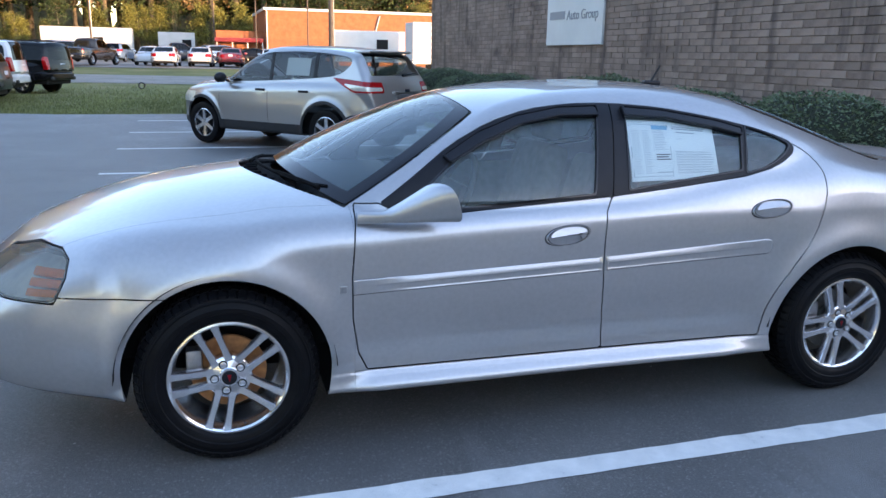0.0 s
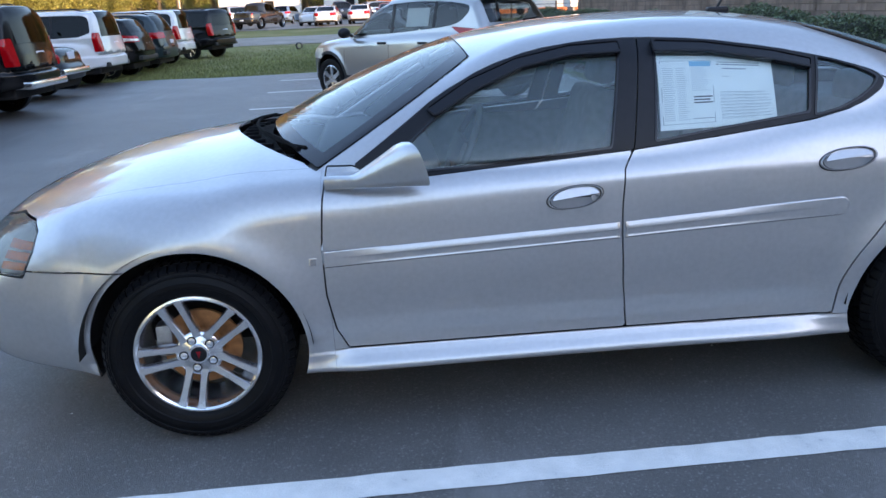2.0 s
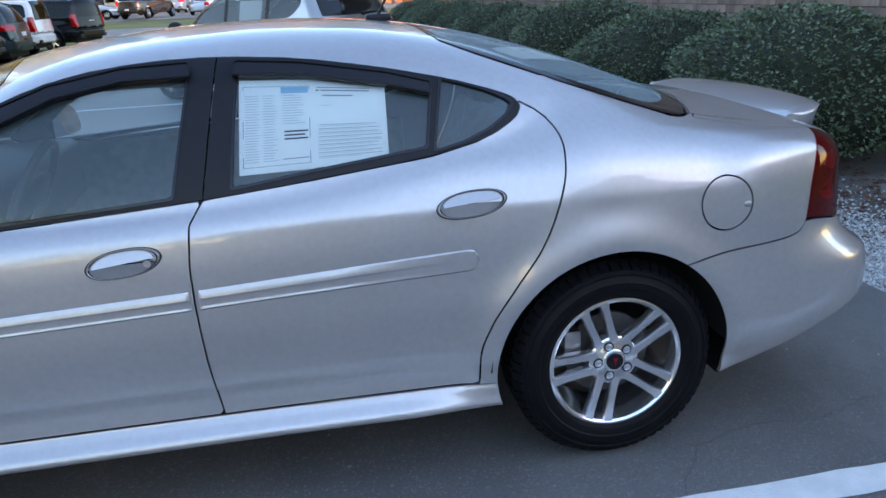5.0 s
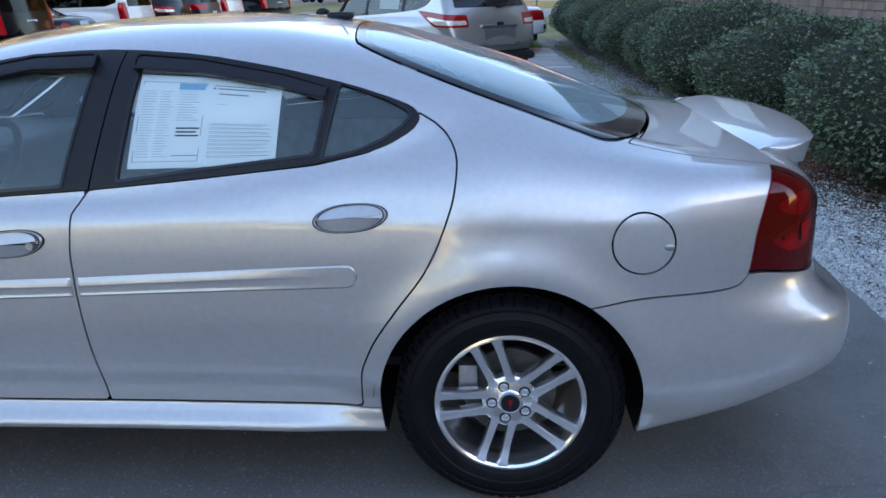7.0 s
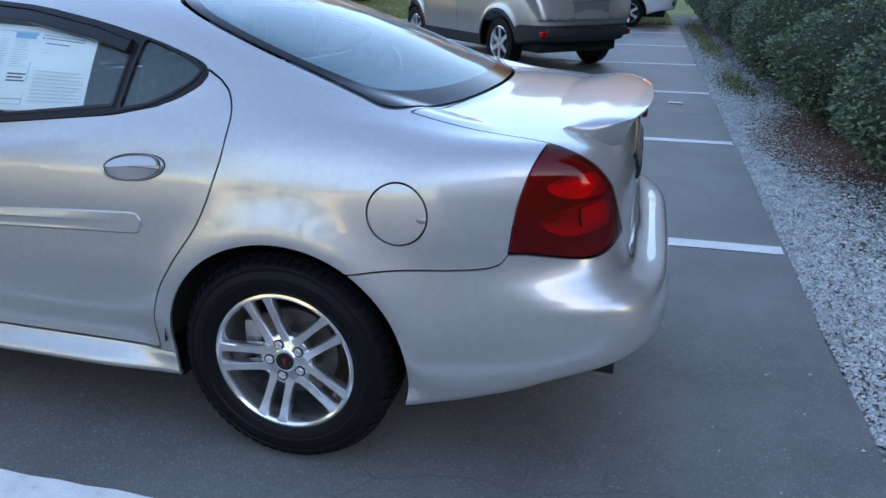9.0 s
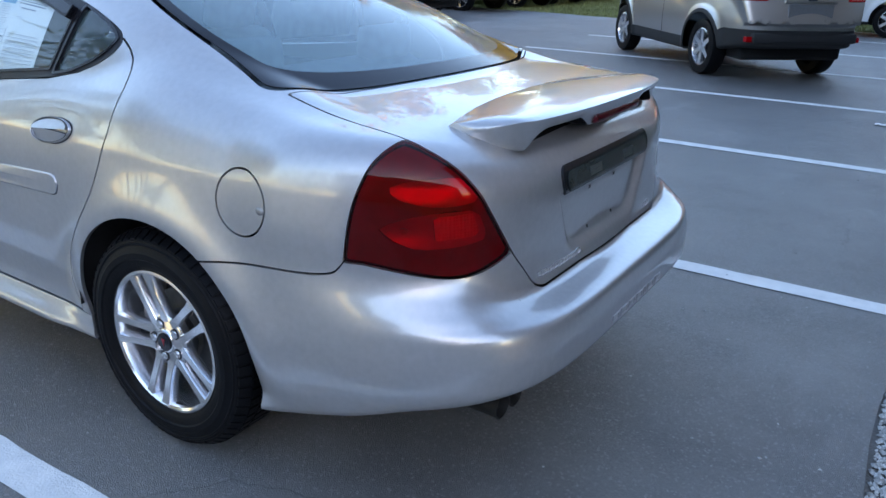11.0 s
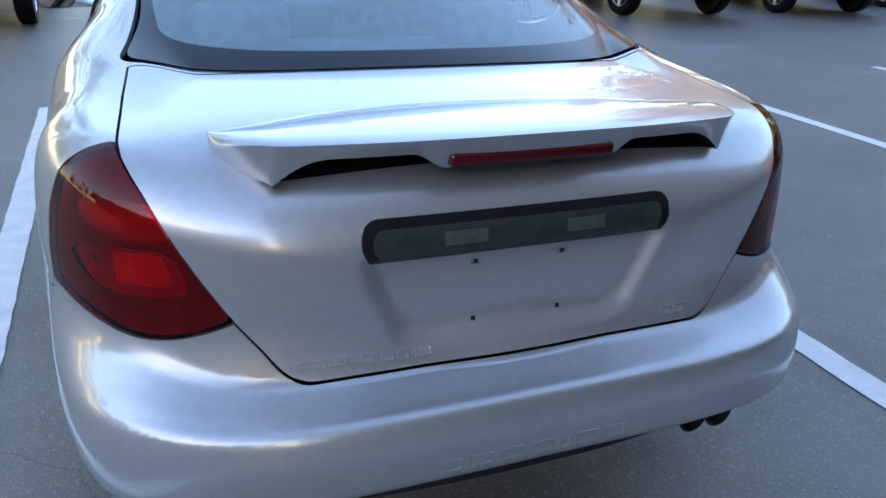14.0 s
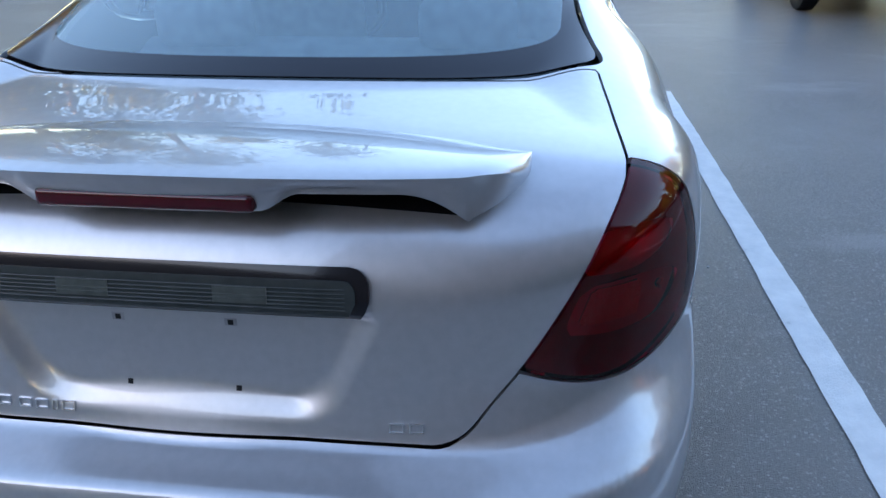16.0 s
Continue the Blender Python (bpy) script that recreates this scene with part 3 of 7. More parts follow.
def sedan_field(p):
    x, w, z = p[..., 0], np.abs(p[..., 1]), p[..., 2]
    # flanks, nose and tail
    end = step(-0.35, -0.45, x) + step(3.1, 3.3, x)
    near = np.minimum(np.hypot(x - HUBS[0], z - HUB_Z), np.hypot(x - HUBS[1], z - HUB_Z))
    flare = 0.024 * np.exp(-((near - ARCH - 0.01) / 0.080) ** 2) * step(0.2, 0.4, z)
    wide = s_width(x) - (s_flank(z) * (1 - end) + s_flank_end(z) * end) + flare
    wide = wide - 0.020 * step(0.30, 0.25, z) * (step(2.12, 2.44, x) * step(2.7, 2.6, x) + step(0.60, 0.42, x) * step(0.2, 0.3, x))
    over = 0.5 * (z - 0.580 + np.sqrt((z - 0.580) ** 2 + 0.010 ** 2))
    ledge = z - over * 0.76 * step(0.32, 0.74, w)
    rear_a = np.maximum(x - 2.75, 0) / (s_rear(ledge) - 2.75)
    front_a = np.maximum(0.35 - x, 0) / (0.35 - s_front(z))
    n = np.where(x > 1, 4.8 - 0.6 * step(0.6, 0.72, z), 2.7)
    a = np.maximum(rear_a, front_a)
    side = (((a + 1e-6) ** n + (w / wide) ** n) ** (1 / n) - 1) * 0.9
    top = (z - s_top(x) + s_crown(x) * (w / 0.87) ** 2) * 0.93
    body = smax(side, top, 0.09 + 0.05 * step(0.3, -0.3, x) - 0.03 * step(3.2, 3.5, x))
    body = smax(body, s_under(x) - z, 0.03)
    # hollow for the number plate
    rim = smax(w + 0.45 * np.maximum(0.82 - z, 0) - 0.312, 0.658 - z, 0.06)
    hollow = step(0.026, -0.026, rim) * step(0.842, 0.826, z)
    body = body + 0.019 * hollow * step(3.5, 3.6, x)
    # cabin
    q = (w / 0.65) ** 2
    roof = (z - s_roof(x - s_bow(x) * q) + 0.05 * q) * 0.88
    flank = (w - 0.818 + 0.47 * (np.sqrt((z - 0.94) ** 2 + 0.05 ** 2) - 0.02) + 0.22 * np.maximum(z - 0.94, 0) ** 2 + s_taper(x)) * 0.9
    cabin = np.maximum(smax(roof, flank, s_rail(x)), 0.5 - z)
    return smin(body, cabin, 0.012 + 0.10 * step(2.42, 2.8, x) * step(0.52, 0.66, w))


def on_flank(x, z, side=-1):
    """The point and normal of the sedan's flank at that length and height."""
    lo, hi = 0.3, 1.2
    for _ in range(40):
        m = (lo + hi) / 2
        lo, hi = (m, hi) if sedan_field(np.array([x, m, z])) < 0 else (lo, m)
    p = np.array([[x, side * lo, z]])
    g = gradient(sedan_field, p)[0]
    return Vector(p[0]), Vector(g / np.linalg.norm(g))


def on_tail(w, z):
    lo, hi = 3.0, 4.2
    for _ in range(40):
        m = (lo + hi) / 2
        lo, hi = (m, hi) if sedan_field(np.array([m, w, z])) < 0 else (lo, m)
    p = np.array([[lo, w, z]])
    g = gradient(sedan_field, p)[0]
    return Vector(p[0]), Vector(g / np.linalg.norm(g))


def on_top(x, w):
    lo, hi = 0.6, 1.7
    for _ in range(40):
        m = (lo + hi) / 2
        lo, hi = (m, hi) if sedan_field(np.array([x, w, m])) < 0 else (lo, m)
    p = np.array([[x, w, lo]])
    g = gradient(sedan_field, p)[0]
    return Vector(p[0]), Vector(g / np.linalg.norm(g))


def frame_at(p, nrm, up=(0, 0, 1)):
    """A pose with its z along the normal and its y as near to up as may be."""
    z = Vector(nrm).normalized()
    x = Vector(up).cross(z).normalized()
    y = z.cross(x)
    m = Matrix((x, y, z)).transposed().to_4x4()
    m.translation = p
    return m


WINDOW_BAND = rounded([(0.60, 0.966), (0.76, 1.075), (0.91, 1.180), (1.09, 1.270), (1.27, 1.321), (1.47, 1.343), (1.66, 1.346), (1.90, 1.330), (2.15, 1.290), (2.35, 1.246), (2.475, 1.208), (2.528, 1.187), (2.550, 1.160), (2.528, 1.128), (2.46, 1.090), (2.40, 1.070), (2.25, 1.038), (1.90, 1.000), (1.60, 0.972), (1.18, 0.945), (0.79, 0.920), (0.66, 0.933)], 1)
FRONT_GLASS = [(0.79, 0.938), (1.51, 0.987), (1.578, 1.305), (1.40, 1.300), (1.22, 1.266), (1.03, 1.188), (0.89, 1.100), (0.775, 1.005)]
REAR_GLASS = [(1.68, 1.000), (1.722, 1.312), (1.95, 1.297), (2.14, 1.264), (2.275, 1.226), (2.243, 1.068), (1.90, 1.029)]
QUARTER_GLASS = [(2.273, 1.058), (2.316, 1.247), (2.38, 1.229), (2.45, 1.206), (2.50, 1.182), (2.518, 1.168), (2.495, 1.142), (2.44, 1.108), (2.36, 1.076)]
FRONT_VISOR = [(0.87, 1.135), (1.03, 1.226), (1.20, 1.288), (1.40, 1.322), (1.588, 1.328), (1.590, 1.287), (1.40, 1.284), (1.22, 1.253), (1.05, 1.187), (0.90, 1.108)]
REAR_VISOR = [(1.705, 1.326), (1.90, 1.312), (2.15, 1.272), (2.285, 1.238), (2.275, 1.204), (2.14, 1.236), (1.90, 1.275), (1.705, 1.285)]
FRONT_DOOR = [(0.505, 0.962), (0.60, 0.966), (0.66, 0.933), (0.79, 0.920), (1.18, 0.945), (1.594, 0.972), (1.552, 0.911), (1.540, 0.794), (1.540, 0.683), (1.550, 0.490), (1.572, 0.309), (0.538, 0.309), (0.500, 0.387), (0.476, 0.530), (0.474, 0.700), (0.488, 0.860)]
rear_door_edge = curve((0.309, 2.364), (0.41, 2.366), (0.515, 2.400), (0.63, 2.472), (0.76, 2.566), (0.86, 2.612), (0.98, 2.648), (1.05, 2.654), (1.10, 2.637), (1.14, 2.600), (1.172, 2.545))
REAR_DOOR = [(1.594, 0.972), (1.90, 1.000), (2.25, 1.038), (2.40, 1.070), (2.50, 1.118)] + [(float(rear_door_edge(np.array(z))), float(z)) for z in np.linspace(1.172, 0.309, 36)] + [(1.572, 0.309), (1.550, 0.490), (1.540, 0.683), (1.540, 0.794), (1.552, 0.911)]
GAP = 0.0028


def lamp_edge(z):
    return curve((0.70, 3.462), (0.75, 3.470), (0.85, 3.482), (0.95, 3.508), (1.0, 3.53), (1.04, 3.56))(z)


def lid_edge(z):
    """Half width of the boot lid at the tail by height."""
    return curve((0.60, 0.452), (0.66, 0.486), (0.74, 0.545), (0.85, 0.612), (0.95, 0.665), (1.03, 0.708), (1.1, 0.72))(z)


def build_sedan():
    car = thing("sedan", "silver four-door sedan with rear spoiler, parked in a marked bay", "car", at=(0, MID + 0.0265, 0), turn=-0.66)
    whole = skin(sedan_field, (-1.16, -0.98, 0.19), (3.98, 0.98, 1.47), 0.0125)
    arch = lambda p, n: np.where(np.abs(p[:, 1]) > 0.45, np.maximum(ARCH - np.hypot(p[:, 0] - HUBS[0], p[:, 2] - HUB_Z), ARCH - np.hypot(p[:, 0] - HUBS[1], p[:, 2] - HUB_Z)), -1.0)
    whole = clip(whole, arch)
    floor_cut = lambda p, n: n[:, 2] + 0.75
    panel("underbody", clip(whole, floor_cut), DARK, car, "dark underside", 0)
    rest = clip(whole, lambda p, n: -floor_cut(p, n))

    def take(region, gap=GAP):
        """Cuts a region out of the rest, with a joint round it."""
        nonlocal rest
        v = region(rest[0], rest[1])
        piece = clip(rest, v + gap)
        rest = clip(rest, gap - v)
        return piece

    def both(outline, low=0.3):
        f = polygon(outline, SIDE)
        return lambda p, n=None: np.where(np.abs(p[:, 1]) > low, f(p), 1.0)

    # front and rear glass
    edge_f = lambda p, n=None: np.maximum(np.maximum((p[:, 0] - 0.47) * 0.52 - (p[:, 2] - 0.950) * 0.855, p[:, 0] - 1.075 + 0.05 * np.cos(p[:, 1] * 2)), np.maximum(-0.1 - p[:, 0], s_top(p[:, 0]) - s_crown(p[:, 0]) * (p[:, 1] / 0.87) ** 2 + 0.004 - p[:, 2]))
    backline = curve((2.28, 1.385), (2.34, 1.354), (2.60, 1.252), (2.93, 1.133), (3.15, 1.056), (3.3, 1.0))
    edge_b = lambda p, n=None: np.maximum(smax((backline(p[:, 0]) - p[:, 2]) * 0.9, (p[:, 0] - 3.305 + 0.160 * (p[:, 1] / 0.66) ** 2) * 0.6, 0.06), np.maximum(2.30 + 0.06 * (p[:, 1] / 0.6) ** 2 - p[:, 0], np.abs(p[:, 1]) - 0.70))
    screen = take(edge_f)
    panel("windscreen", clip(screen, lambda p, n: edge_f(p) + 0.03), GLASS, car, "clear raked windscreen", 0.004)
    panel("windscreen_border", clip(screen, lambda p, n: -edge_f(p) - 0.03), GLOSSBLACK, car, "black printed glass border", 0.004)
    light = take(edge_b)
    inner_b = lambda p: np.maximum(smax((backline(p[:, 0]) - p[:, 2]) * 0.9 + 0.014, (p[:, 0] - 3.243 + 0.160 * (p[:, 1] / 0.66) ** 2) * 0.6, 0.09), np.maximum(2.33 + 0.06 * (p[:, 1] / 0.6) ** 2 - p[:, 0], np.abs(p[:, 1]) - 0.675))
    panel("rear_window", clip(light, lambda p, n: inner_b(p)), GLASSREAR, car, "tinted sloping rear window", 0.004)
    panel("rear_window_border", clip(light, lambda p, n: -inner_b(p)), GLOSSBLACK, car, "black printed glass border", 0.004)

    # side windows with their black frames
    band = take(both(WINDOW_BAND), 0.001)
    ahead = lambda p, n=None: p[:, 0] - np.interp(p[:, 2], (0.9, 0.972, 1.345, 1.4), (1.59, 1.594, 1.664, 1.67))
    for sgn in (-1, 1):
        half = lambda p, n, s=sgn: -s * p[:, 1]
        b = clip(band, half)
        door_f = panel("front_door", clip(clip(rest, half), lambda p, n: both(FRONT_DOOR)(p) + GAP), PAINT, car)
        door_r = panel("rear_door", clip(clip(rest, half), lambda p, n: both(REAR_DOOR)(p) + GAP), PAINT, car)
        glasses = [polygon(g, SIDE) for g in (FRONT_GLASS, REAR_GLASS, QUARTER_GLASS)]
        frames = clip(b, lambda p, n: 0.0005 - np.minimum(np.minimum(glasses[0](p), glasses[1](p)), glasses[2](p)))
        panel("window_frame", clip(frames, lambda p, n: ahead(p) + 0.0025), BLACK, door_f, "black window frame", 0.012)
        panel("window_frame", clip(frames, lambda p, n: 0.0025 - ahead(p)), BLACK, door_r, "black window frame", 0.012)
        for g, d in zip(glasses, (door_f, door_r, door_r)):
            panel("window_pane", clip(b, lambda p, n, g=g: g(p) - 0.004), GLASS, d, "grey tinted glass", 0, -0.007)
            panel("window_seal", clip(clip(b, lambda p, n, g=g: g(p) - 0.009), lambda p, n, g=g: 0.001 - g(p)), GLOSSBLACK, d, "narrow black glass seal", 0.008, 0.003)
        for v, d in ((FRONT_VISOR, door_f), (REAR_VISOR, door_r)):
            panel("rain_visor", clip(b, polygon(v, SIDE)), GLOSSBLACK, d, "smoked plastic rain visor", 0.02, 0.018)
            panel("visor_lip", clip(clip(b, polygon(v, SIDE)), lambda p, n, v=v: -polygon(v, SIDE)(p) - 0.0055), BLACK, d, "rolled lip of the visor", 0.006, 0.0225)
        for x0, x1, zl0, zl1, zh0, zh1, d in ((0.480, 1.530, 0.632, 0.668, 0.690, 0.728, door_f), (1.552, 2.368, 0.669, 0.704, 0.729, 0.772, door_r)):
            moulding(x0, x1, zl0, zl1, zh0, zh1, d, sgn)
        for x, z, length, d, lock in ((1.368, 0.827, 0.103, door_f, True), (2.356, 0.903, 0.107, door_r, False)):
            handle(x, z, length, d, lock, sgn)
    rest = clip(rest, lambda p, n: GAP - both(FRONT_DOOR)(p))
    rest = clip(rest, lambda p, n: GAP - both(REAR_DOOR)(p))

    # fuel flap on the left quarter
    flap = take(lambda p, n: np.where(p[:, 1] < -0.3, np.hypot(p[:, 0] - 3.166, p[:, 2] - 0.834) - 0.0855, 1.0), 0.0027)
    fd = panel("fuel_door", flap, PAINT, car, "round fuel filler flap")
    p, nr = on_flank(3.235, 0.826)
    bm = bmesh.new()
    bmesh.ops.create_uvsphere(bm, u_segments=14, v_segments=8, radius=1)
    bm_part("finger_notch", bm, STEEL, fd, "small recessed finger notch", 60, frame_at(p - nr * 0.003, nr) @ Matrix.Diagonal((0.016, 0.012, 0.006, 1)))

    # tail lamps
    lamp_region = lambda p, n=None: np.where(p[:, 0] > 3.3, np.maximum(np.maximum(lamp_edge(p[:, 2]) - p[:, 0], lid_edge(p[:, 2]) - np.abs(p[:, 1])), 0.738 - 0.035 * np.sin(np.clip((np.abs(p[:, 1]) - 0.54) / 0.29, 0, 1) * math.pi) - p[:, 2]), 1.0)
    lamps = take(lamp_region)
    for sgn in (-1, 1):
        lens = clip(lamps, lambda p, n: -sgn * p[:, 1])
        mirror = lambda p: np.stack([np.abs(p[:, 1]), p[:, 2]], 1)
        upper = polygon(rounded([(0.797, 0.918), (0.774, 0.936), (0.72, 0.949), (0.655, 0.945), (0.633, 0.882), (0.70, 0.874), (0.746, 0.877), (0.784, 0.892)], 1), mirror)
        lower = polygon(rounded([(0.815, 0.819), (0.806, 0.833), (0.777, 0.852), (0.73, 0.862), (0.64, 0.862), (0.61, 0.785), (0.68, 0.775), (0.767, 0.772), (0.797, 0.791)], 1), mirror)
        bulb = polygon(rounded([(0.792, 0.818), (0.783, 0.829), (0.774, 0.818), (0.783, 0.807)], 2), mirror)
        grid_zone = polygon([(0.737, 0.853), (0.655, 0.857), (0.633, 0.798), (0.735, 0.795)], mirror)
        top = panel("tail_lamp", lens, REDGLASS, car, "dark red wraparound tail lamp", 0.0015)
        up, low = clip(lens, lambda p, n: upper(p)), clip(lens, lambda p, n: lower(p))

        def bowl(cy, cz, ry, rz, deep):
            """Sinks a piece of the lamp into a shallow bowl about a bulb."""
            def place(p, n):
                u, w = (p[:, 1] - sgn * cy) / ry, (p[:, 2] - cz) / rz
                k = np.exp(-(u * u + w * w))
                slope = np.stack([0 * u, -2 * u / ry * k, -2 * w / rz * k], 1) * deep
                m = n + slope
                return p - n * (deep * k)[:, None], m / np.linalg.norm(m, axis=1, keepdims=True)
            return place
        panel("lamp_back", clip(lens, lambda p, n: -np.minimum(upper(p), lower(p))), LAMPDEEP, top, "dark red lamp back", 0.0, -0.014)
        panel("bright_lens", up, LAMPCUP, top, "bright red lens", 0.0, -0.014, bowl(0.722, 0.922, 0.05, 0.028, 0.012))
        panel("bright_lens", clip(clip(low, lambda p, n: -grid_zone(p)), lambda p, n: -bulb(p)), LAMPCUP, top, "bright red lens", 0.0, -0.014, bowl(0.765, 0.815, 0.05, 0.034, 0.012))
        panel("bulb_cover", clip(low, lambda p, n: bulb(p)), LAMPBULB, top, "dark bulb cover", 0.006, -0.016)
        panel("ribbed_lens", clip(low, lambda p, n: grid_zone(p)), LAMPRIB, top, "ribbed bright red lens", 0.0, -0.012)

    # bumpers, boot lid, bonnet, wings
    def lid(p, n=None):
        w = np.abs(p[:, 1])
        sides = w - np.where(p[:, 2] > 1.0, np.interp(p[:, 0], (3.1, 3.3, 3.55, 3.7), (0.665, 0.685, 0.70, 0.69)), lid_edge(p[:, 2]))
        v = np.maximum(smax(sides, 0.612 - p[:, 2], 0.05), 3.310 - 0.160 * (w / 0.66) ** 2 - p[:, 0])
        return np.where(p[:, 0] > 3.05, v, 1.0)
    boot = panel("boot_lid", take(lid), PAINT, car)
    seam = curve((3.0, 0.650), (3.10, 0.668), (3.25, 0.684), (3.38, 0.694), (3.44, 0.706), (3.468, 0.738), (3.5, 0.80))
    rb = panel("rear_bumper", take(lambda p, n: np.where(p[:, 0] > 3.0, np.maximum(p[:, 2] - np.where(np.abs(p[:, 1]) < 0.55, 0.76, seam(p[:, 0])), 3.0 - p[:, 0]), 1.0)), PAINT, car)
    lampf = [(-1.0, 0.70), (-0.83, 0.765), (-0.66, 0.815), (-0.565, 0.812), (-0.535, 0.785), (-0.545, 0.725), (-0.59, 0.635), (-0.75, 0.640), (-1.0, 0.665)]
    head = take(lambda p, n: np.where(np.abs(p[:, 1]) > 0.33, polygon(lampf, SIDE)(p), 1.0))
    for sgn in (-1, 1):
        h = panel("headlamp", clip(head, lambda p, n: -sgn * p[:, 1]), CLEAR, car, "hazy wraparound headlamp with amber bars", 0.004)
        panel("headlamp_reflector", clip(head, lambda p, n: -sgn * p[:, 1]), REFLECTOR, h, "", 0.01, -0.05)
        panel("headlamp_bezel", clip(clip(head, lambda p, n: -sgn * p[:, 1]), lambda p, n: -polygon(lampf, SIDE)(p) - 0.010), GLOSSBLACK, h, "black bezel", 0.03, -0.004)
        for k, zc in enumerate((0.672, 0.707, 0.742)):
            q = [(-0.70 + 0.012 * k, zc - 0.013), (-0.588 + 0.014 * k, zc - 0.013), (-0.580 + 0.014 * k, zc + 0.014), (-0.692 + 0.012 * k, zc + 0.014)]
            panel("amber_bar", clip(clip(head, lambda p, n: -sgn * p[:, 1]), polygon(q, SIDE)), AMBER, h, "amber reflector bar", 0.01, -0.012)
    fb = panel("front_bumper", take(lambda p, n: np.where(p[:, 0] < -0.15, np.maximum(p[:, 2] - 0.659, p[:, 0] + 0.15), 1.0)), PAINT, car)
    bonnet = lambda p, n=None: np.where(p[:, 0] < 0.6, np.maximum(np.maximum(np.abs(p[:, 1]) - np.interp(p[:, 0], (-1, -0.6, 0.0, 0.5), (0.50, 0.60, 0.665, 0.69)), p[:, 0] - 0.10 - 0.30 * (np.abs(p[:, 1]) / 0.62) ** 2), 0.70 - p[:, 2]), 1.0)
    panel("bonnet", take(bonnet, 0.0006), PAINT, car)
    cowl = take(lambda p, n: np.where((p[:, 0] > 0.0) & (p[:, 0] < 0.7) & (p[:, 2] < 1.12), np.abs(p[:, 1]) - 0.655, 1.0))
    panel("cowl", cowl, COWL, car, "black plastic scuttle panel", 0.01, -0.035)
    wing = take(lambda p, n: np.where((p[:, 2] < 0.99) & (p[:, 0] < 0.6), p[:, 0] - 0.486, 1.0), 0.0005)
    for sgn in (-1, 1):
        panel("front_wing", clip(wing, lambda p, n: -sgn * p[:, 1]), PAINT, car)
    sill = take(lambda p, n: np.where((p[:, 0] > 0.2) & (p[:, 0] < 2.6), p[:, 2] - 0.306, 1.0), 0.001)
    for sgn in (-1, 1):
        panel("rocker_panel", clip(sill, lambda p, n: -sgn * p[:, 1]), PAINT, car)
    panel("body_shell", rest, PAINT, car)
    return car, boot, rb, fb, whole


def flank_points(x, z, side=-1):
    lo, hi = np.full(x.shape, 0.3), np.full(x.shape, 1.2)
    for _ in range(36):
        m = (lo + hi) / 2
        inside = sedan_field(np.stack([x, m, z], -1)) < 0
        lo, hi = np.where(inside, m, lo), np.where(inside, hi, m)
    p = np.stack([x, side * lo, z], -1)
    g = gradient(sedan_field, p)
    return p, g / np.linalg.norm(g, axis=-1, keepdims=True)


def moulding(x0, x1, zl0, zl1, zh0, zh1, door, sgn):
    """Painted rubbing strip: a flat band below a round ridge; tapers at its front, round at its back."""
    sec = ((0.0, -0.001), (0.02, 0.0052), (0.05, 0.0066), (0.09, 0.0064), (0.15, 0.0042), (0.19, 0.0040), (0.47, 0.0040), (0.50, 0.0044), (0.54, 0.0072), (0.58, 0.0072), (0.75, 0.0042), (0.90, 0.0012), (0.97, -0.0004), (1.0, -0.002))
    n = 70
    t = np.linspace(0, 1, n)[:, None]
    u = np.array([a for a, _ in sec])[None]
    x = np.repeat(x0 + (x1 - x0) * t, len(sec), 1)
    lowz, high = zl0 + (zl1 - zl0) * t, zh0 + (zh1 - zh0) * t
    endr = np.clip((x1 - x) / 0.035, 0, 1) if x1 > 2 else np.ones_like(x)
    squeeze = np.sqrt(np.clip(1 - (1 - endr) ** 2, 0, 1))
    mid = (lowz + high) / 2
    z = mid + (lowz + (high - lowz) * u - mid) * (0.25 + 0.75 * squeeze)
    slope = step(0.0, 0.25, t) if x0 < 1 else step(0.97, 0.45, t)       # the sloping upper face fades out towards both ends
    lift = np.array([b for _, b in sec])[None]
    level = np.where(u > 0.985, -0.002, np.where(u > 0.12, 0.0046, np.minimum(lift, 0.0046)))
    lift = level + (lift - level) * slope
    if x0 < 1:
        lift = lift * (0.45 + 0.55 * step(0.0, 0.22, t))
    p, nr = flank_points(x, z, sgn)
    p = p + nr * lift[..., None]
    k = len(sec)
    V = p.reshape(-1, 3)
    F = [(i * k + j, i * k + j + 1, (i + 1) * k + j + 1, (i + 1) * k + j) for i in range(n - 1) for j in range(k - 1)]
    F += [tuple(range(k)), tuple((n - 1) * k + j for j in range(k))]
    if sgn > 0:
        F = [f[::-1] for f in F]
    ob = part("door_moulding", V, F, PAINT, door)
    # dark joint round the strip
    low, high = [tuple(q) for q in p[:, 0]], [tuple(q) for q in p[:, -1]]
    loop = low + (high[::-1] if x1 > 2 else [])
    bm_part("moulding_joint", tube_bm([Vector(q) for q in loop], 0.0021, 5), DARK, ob, "thin dark joint")
    if x1 < 2:
        bm_part("moulding_joint", tube_bm([Vector(q) for q in high], 0.0016, 5), DARK, ob, "thin dark joint")
    return ob


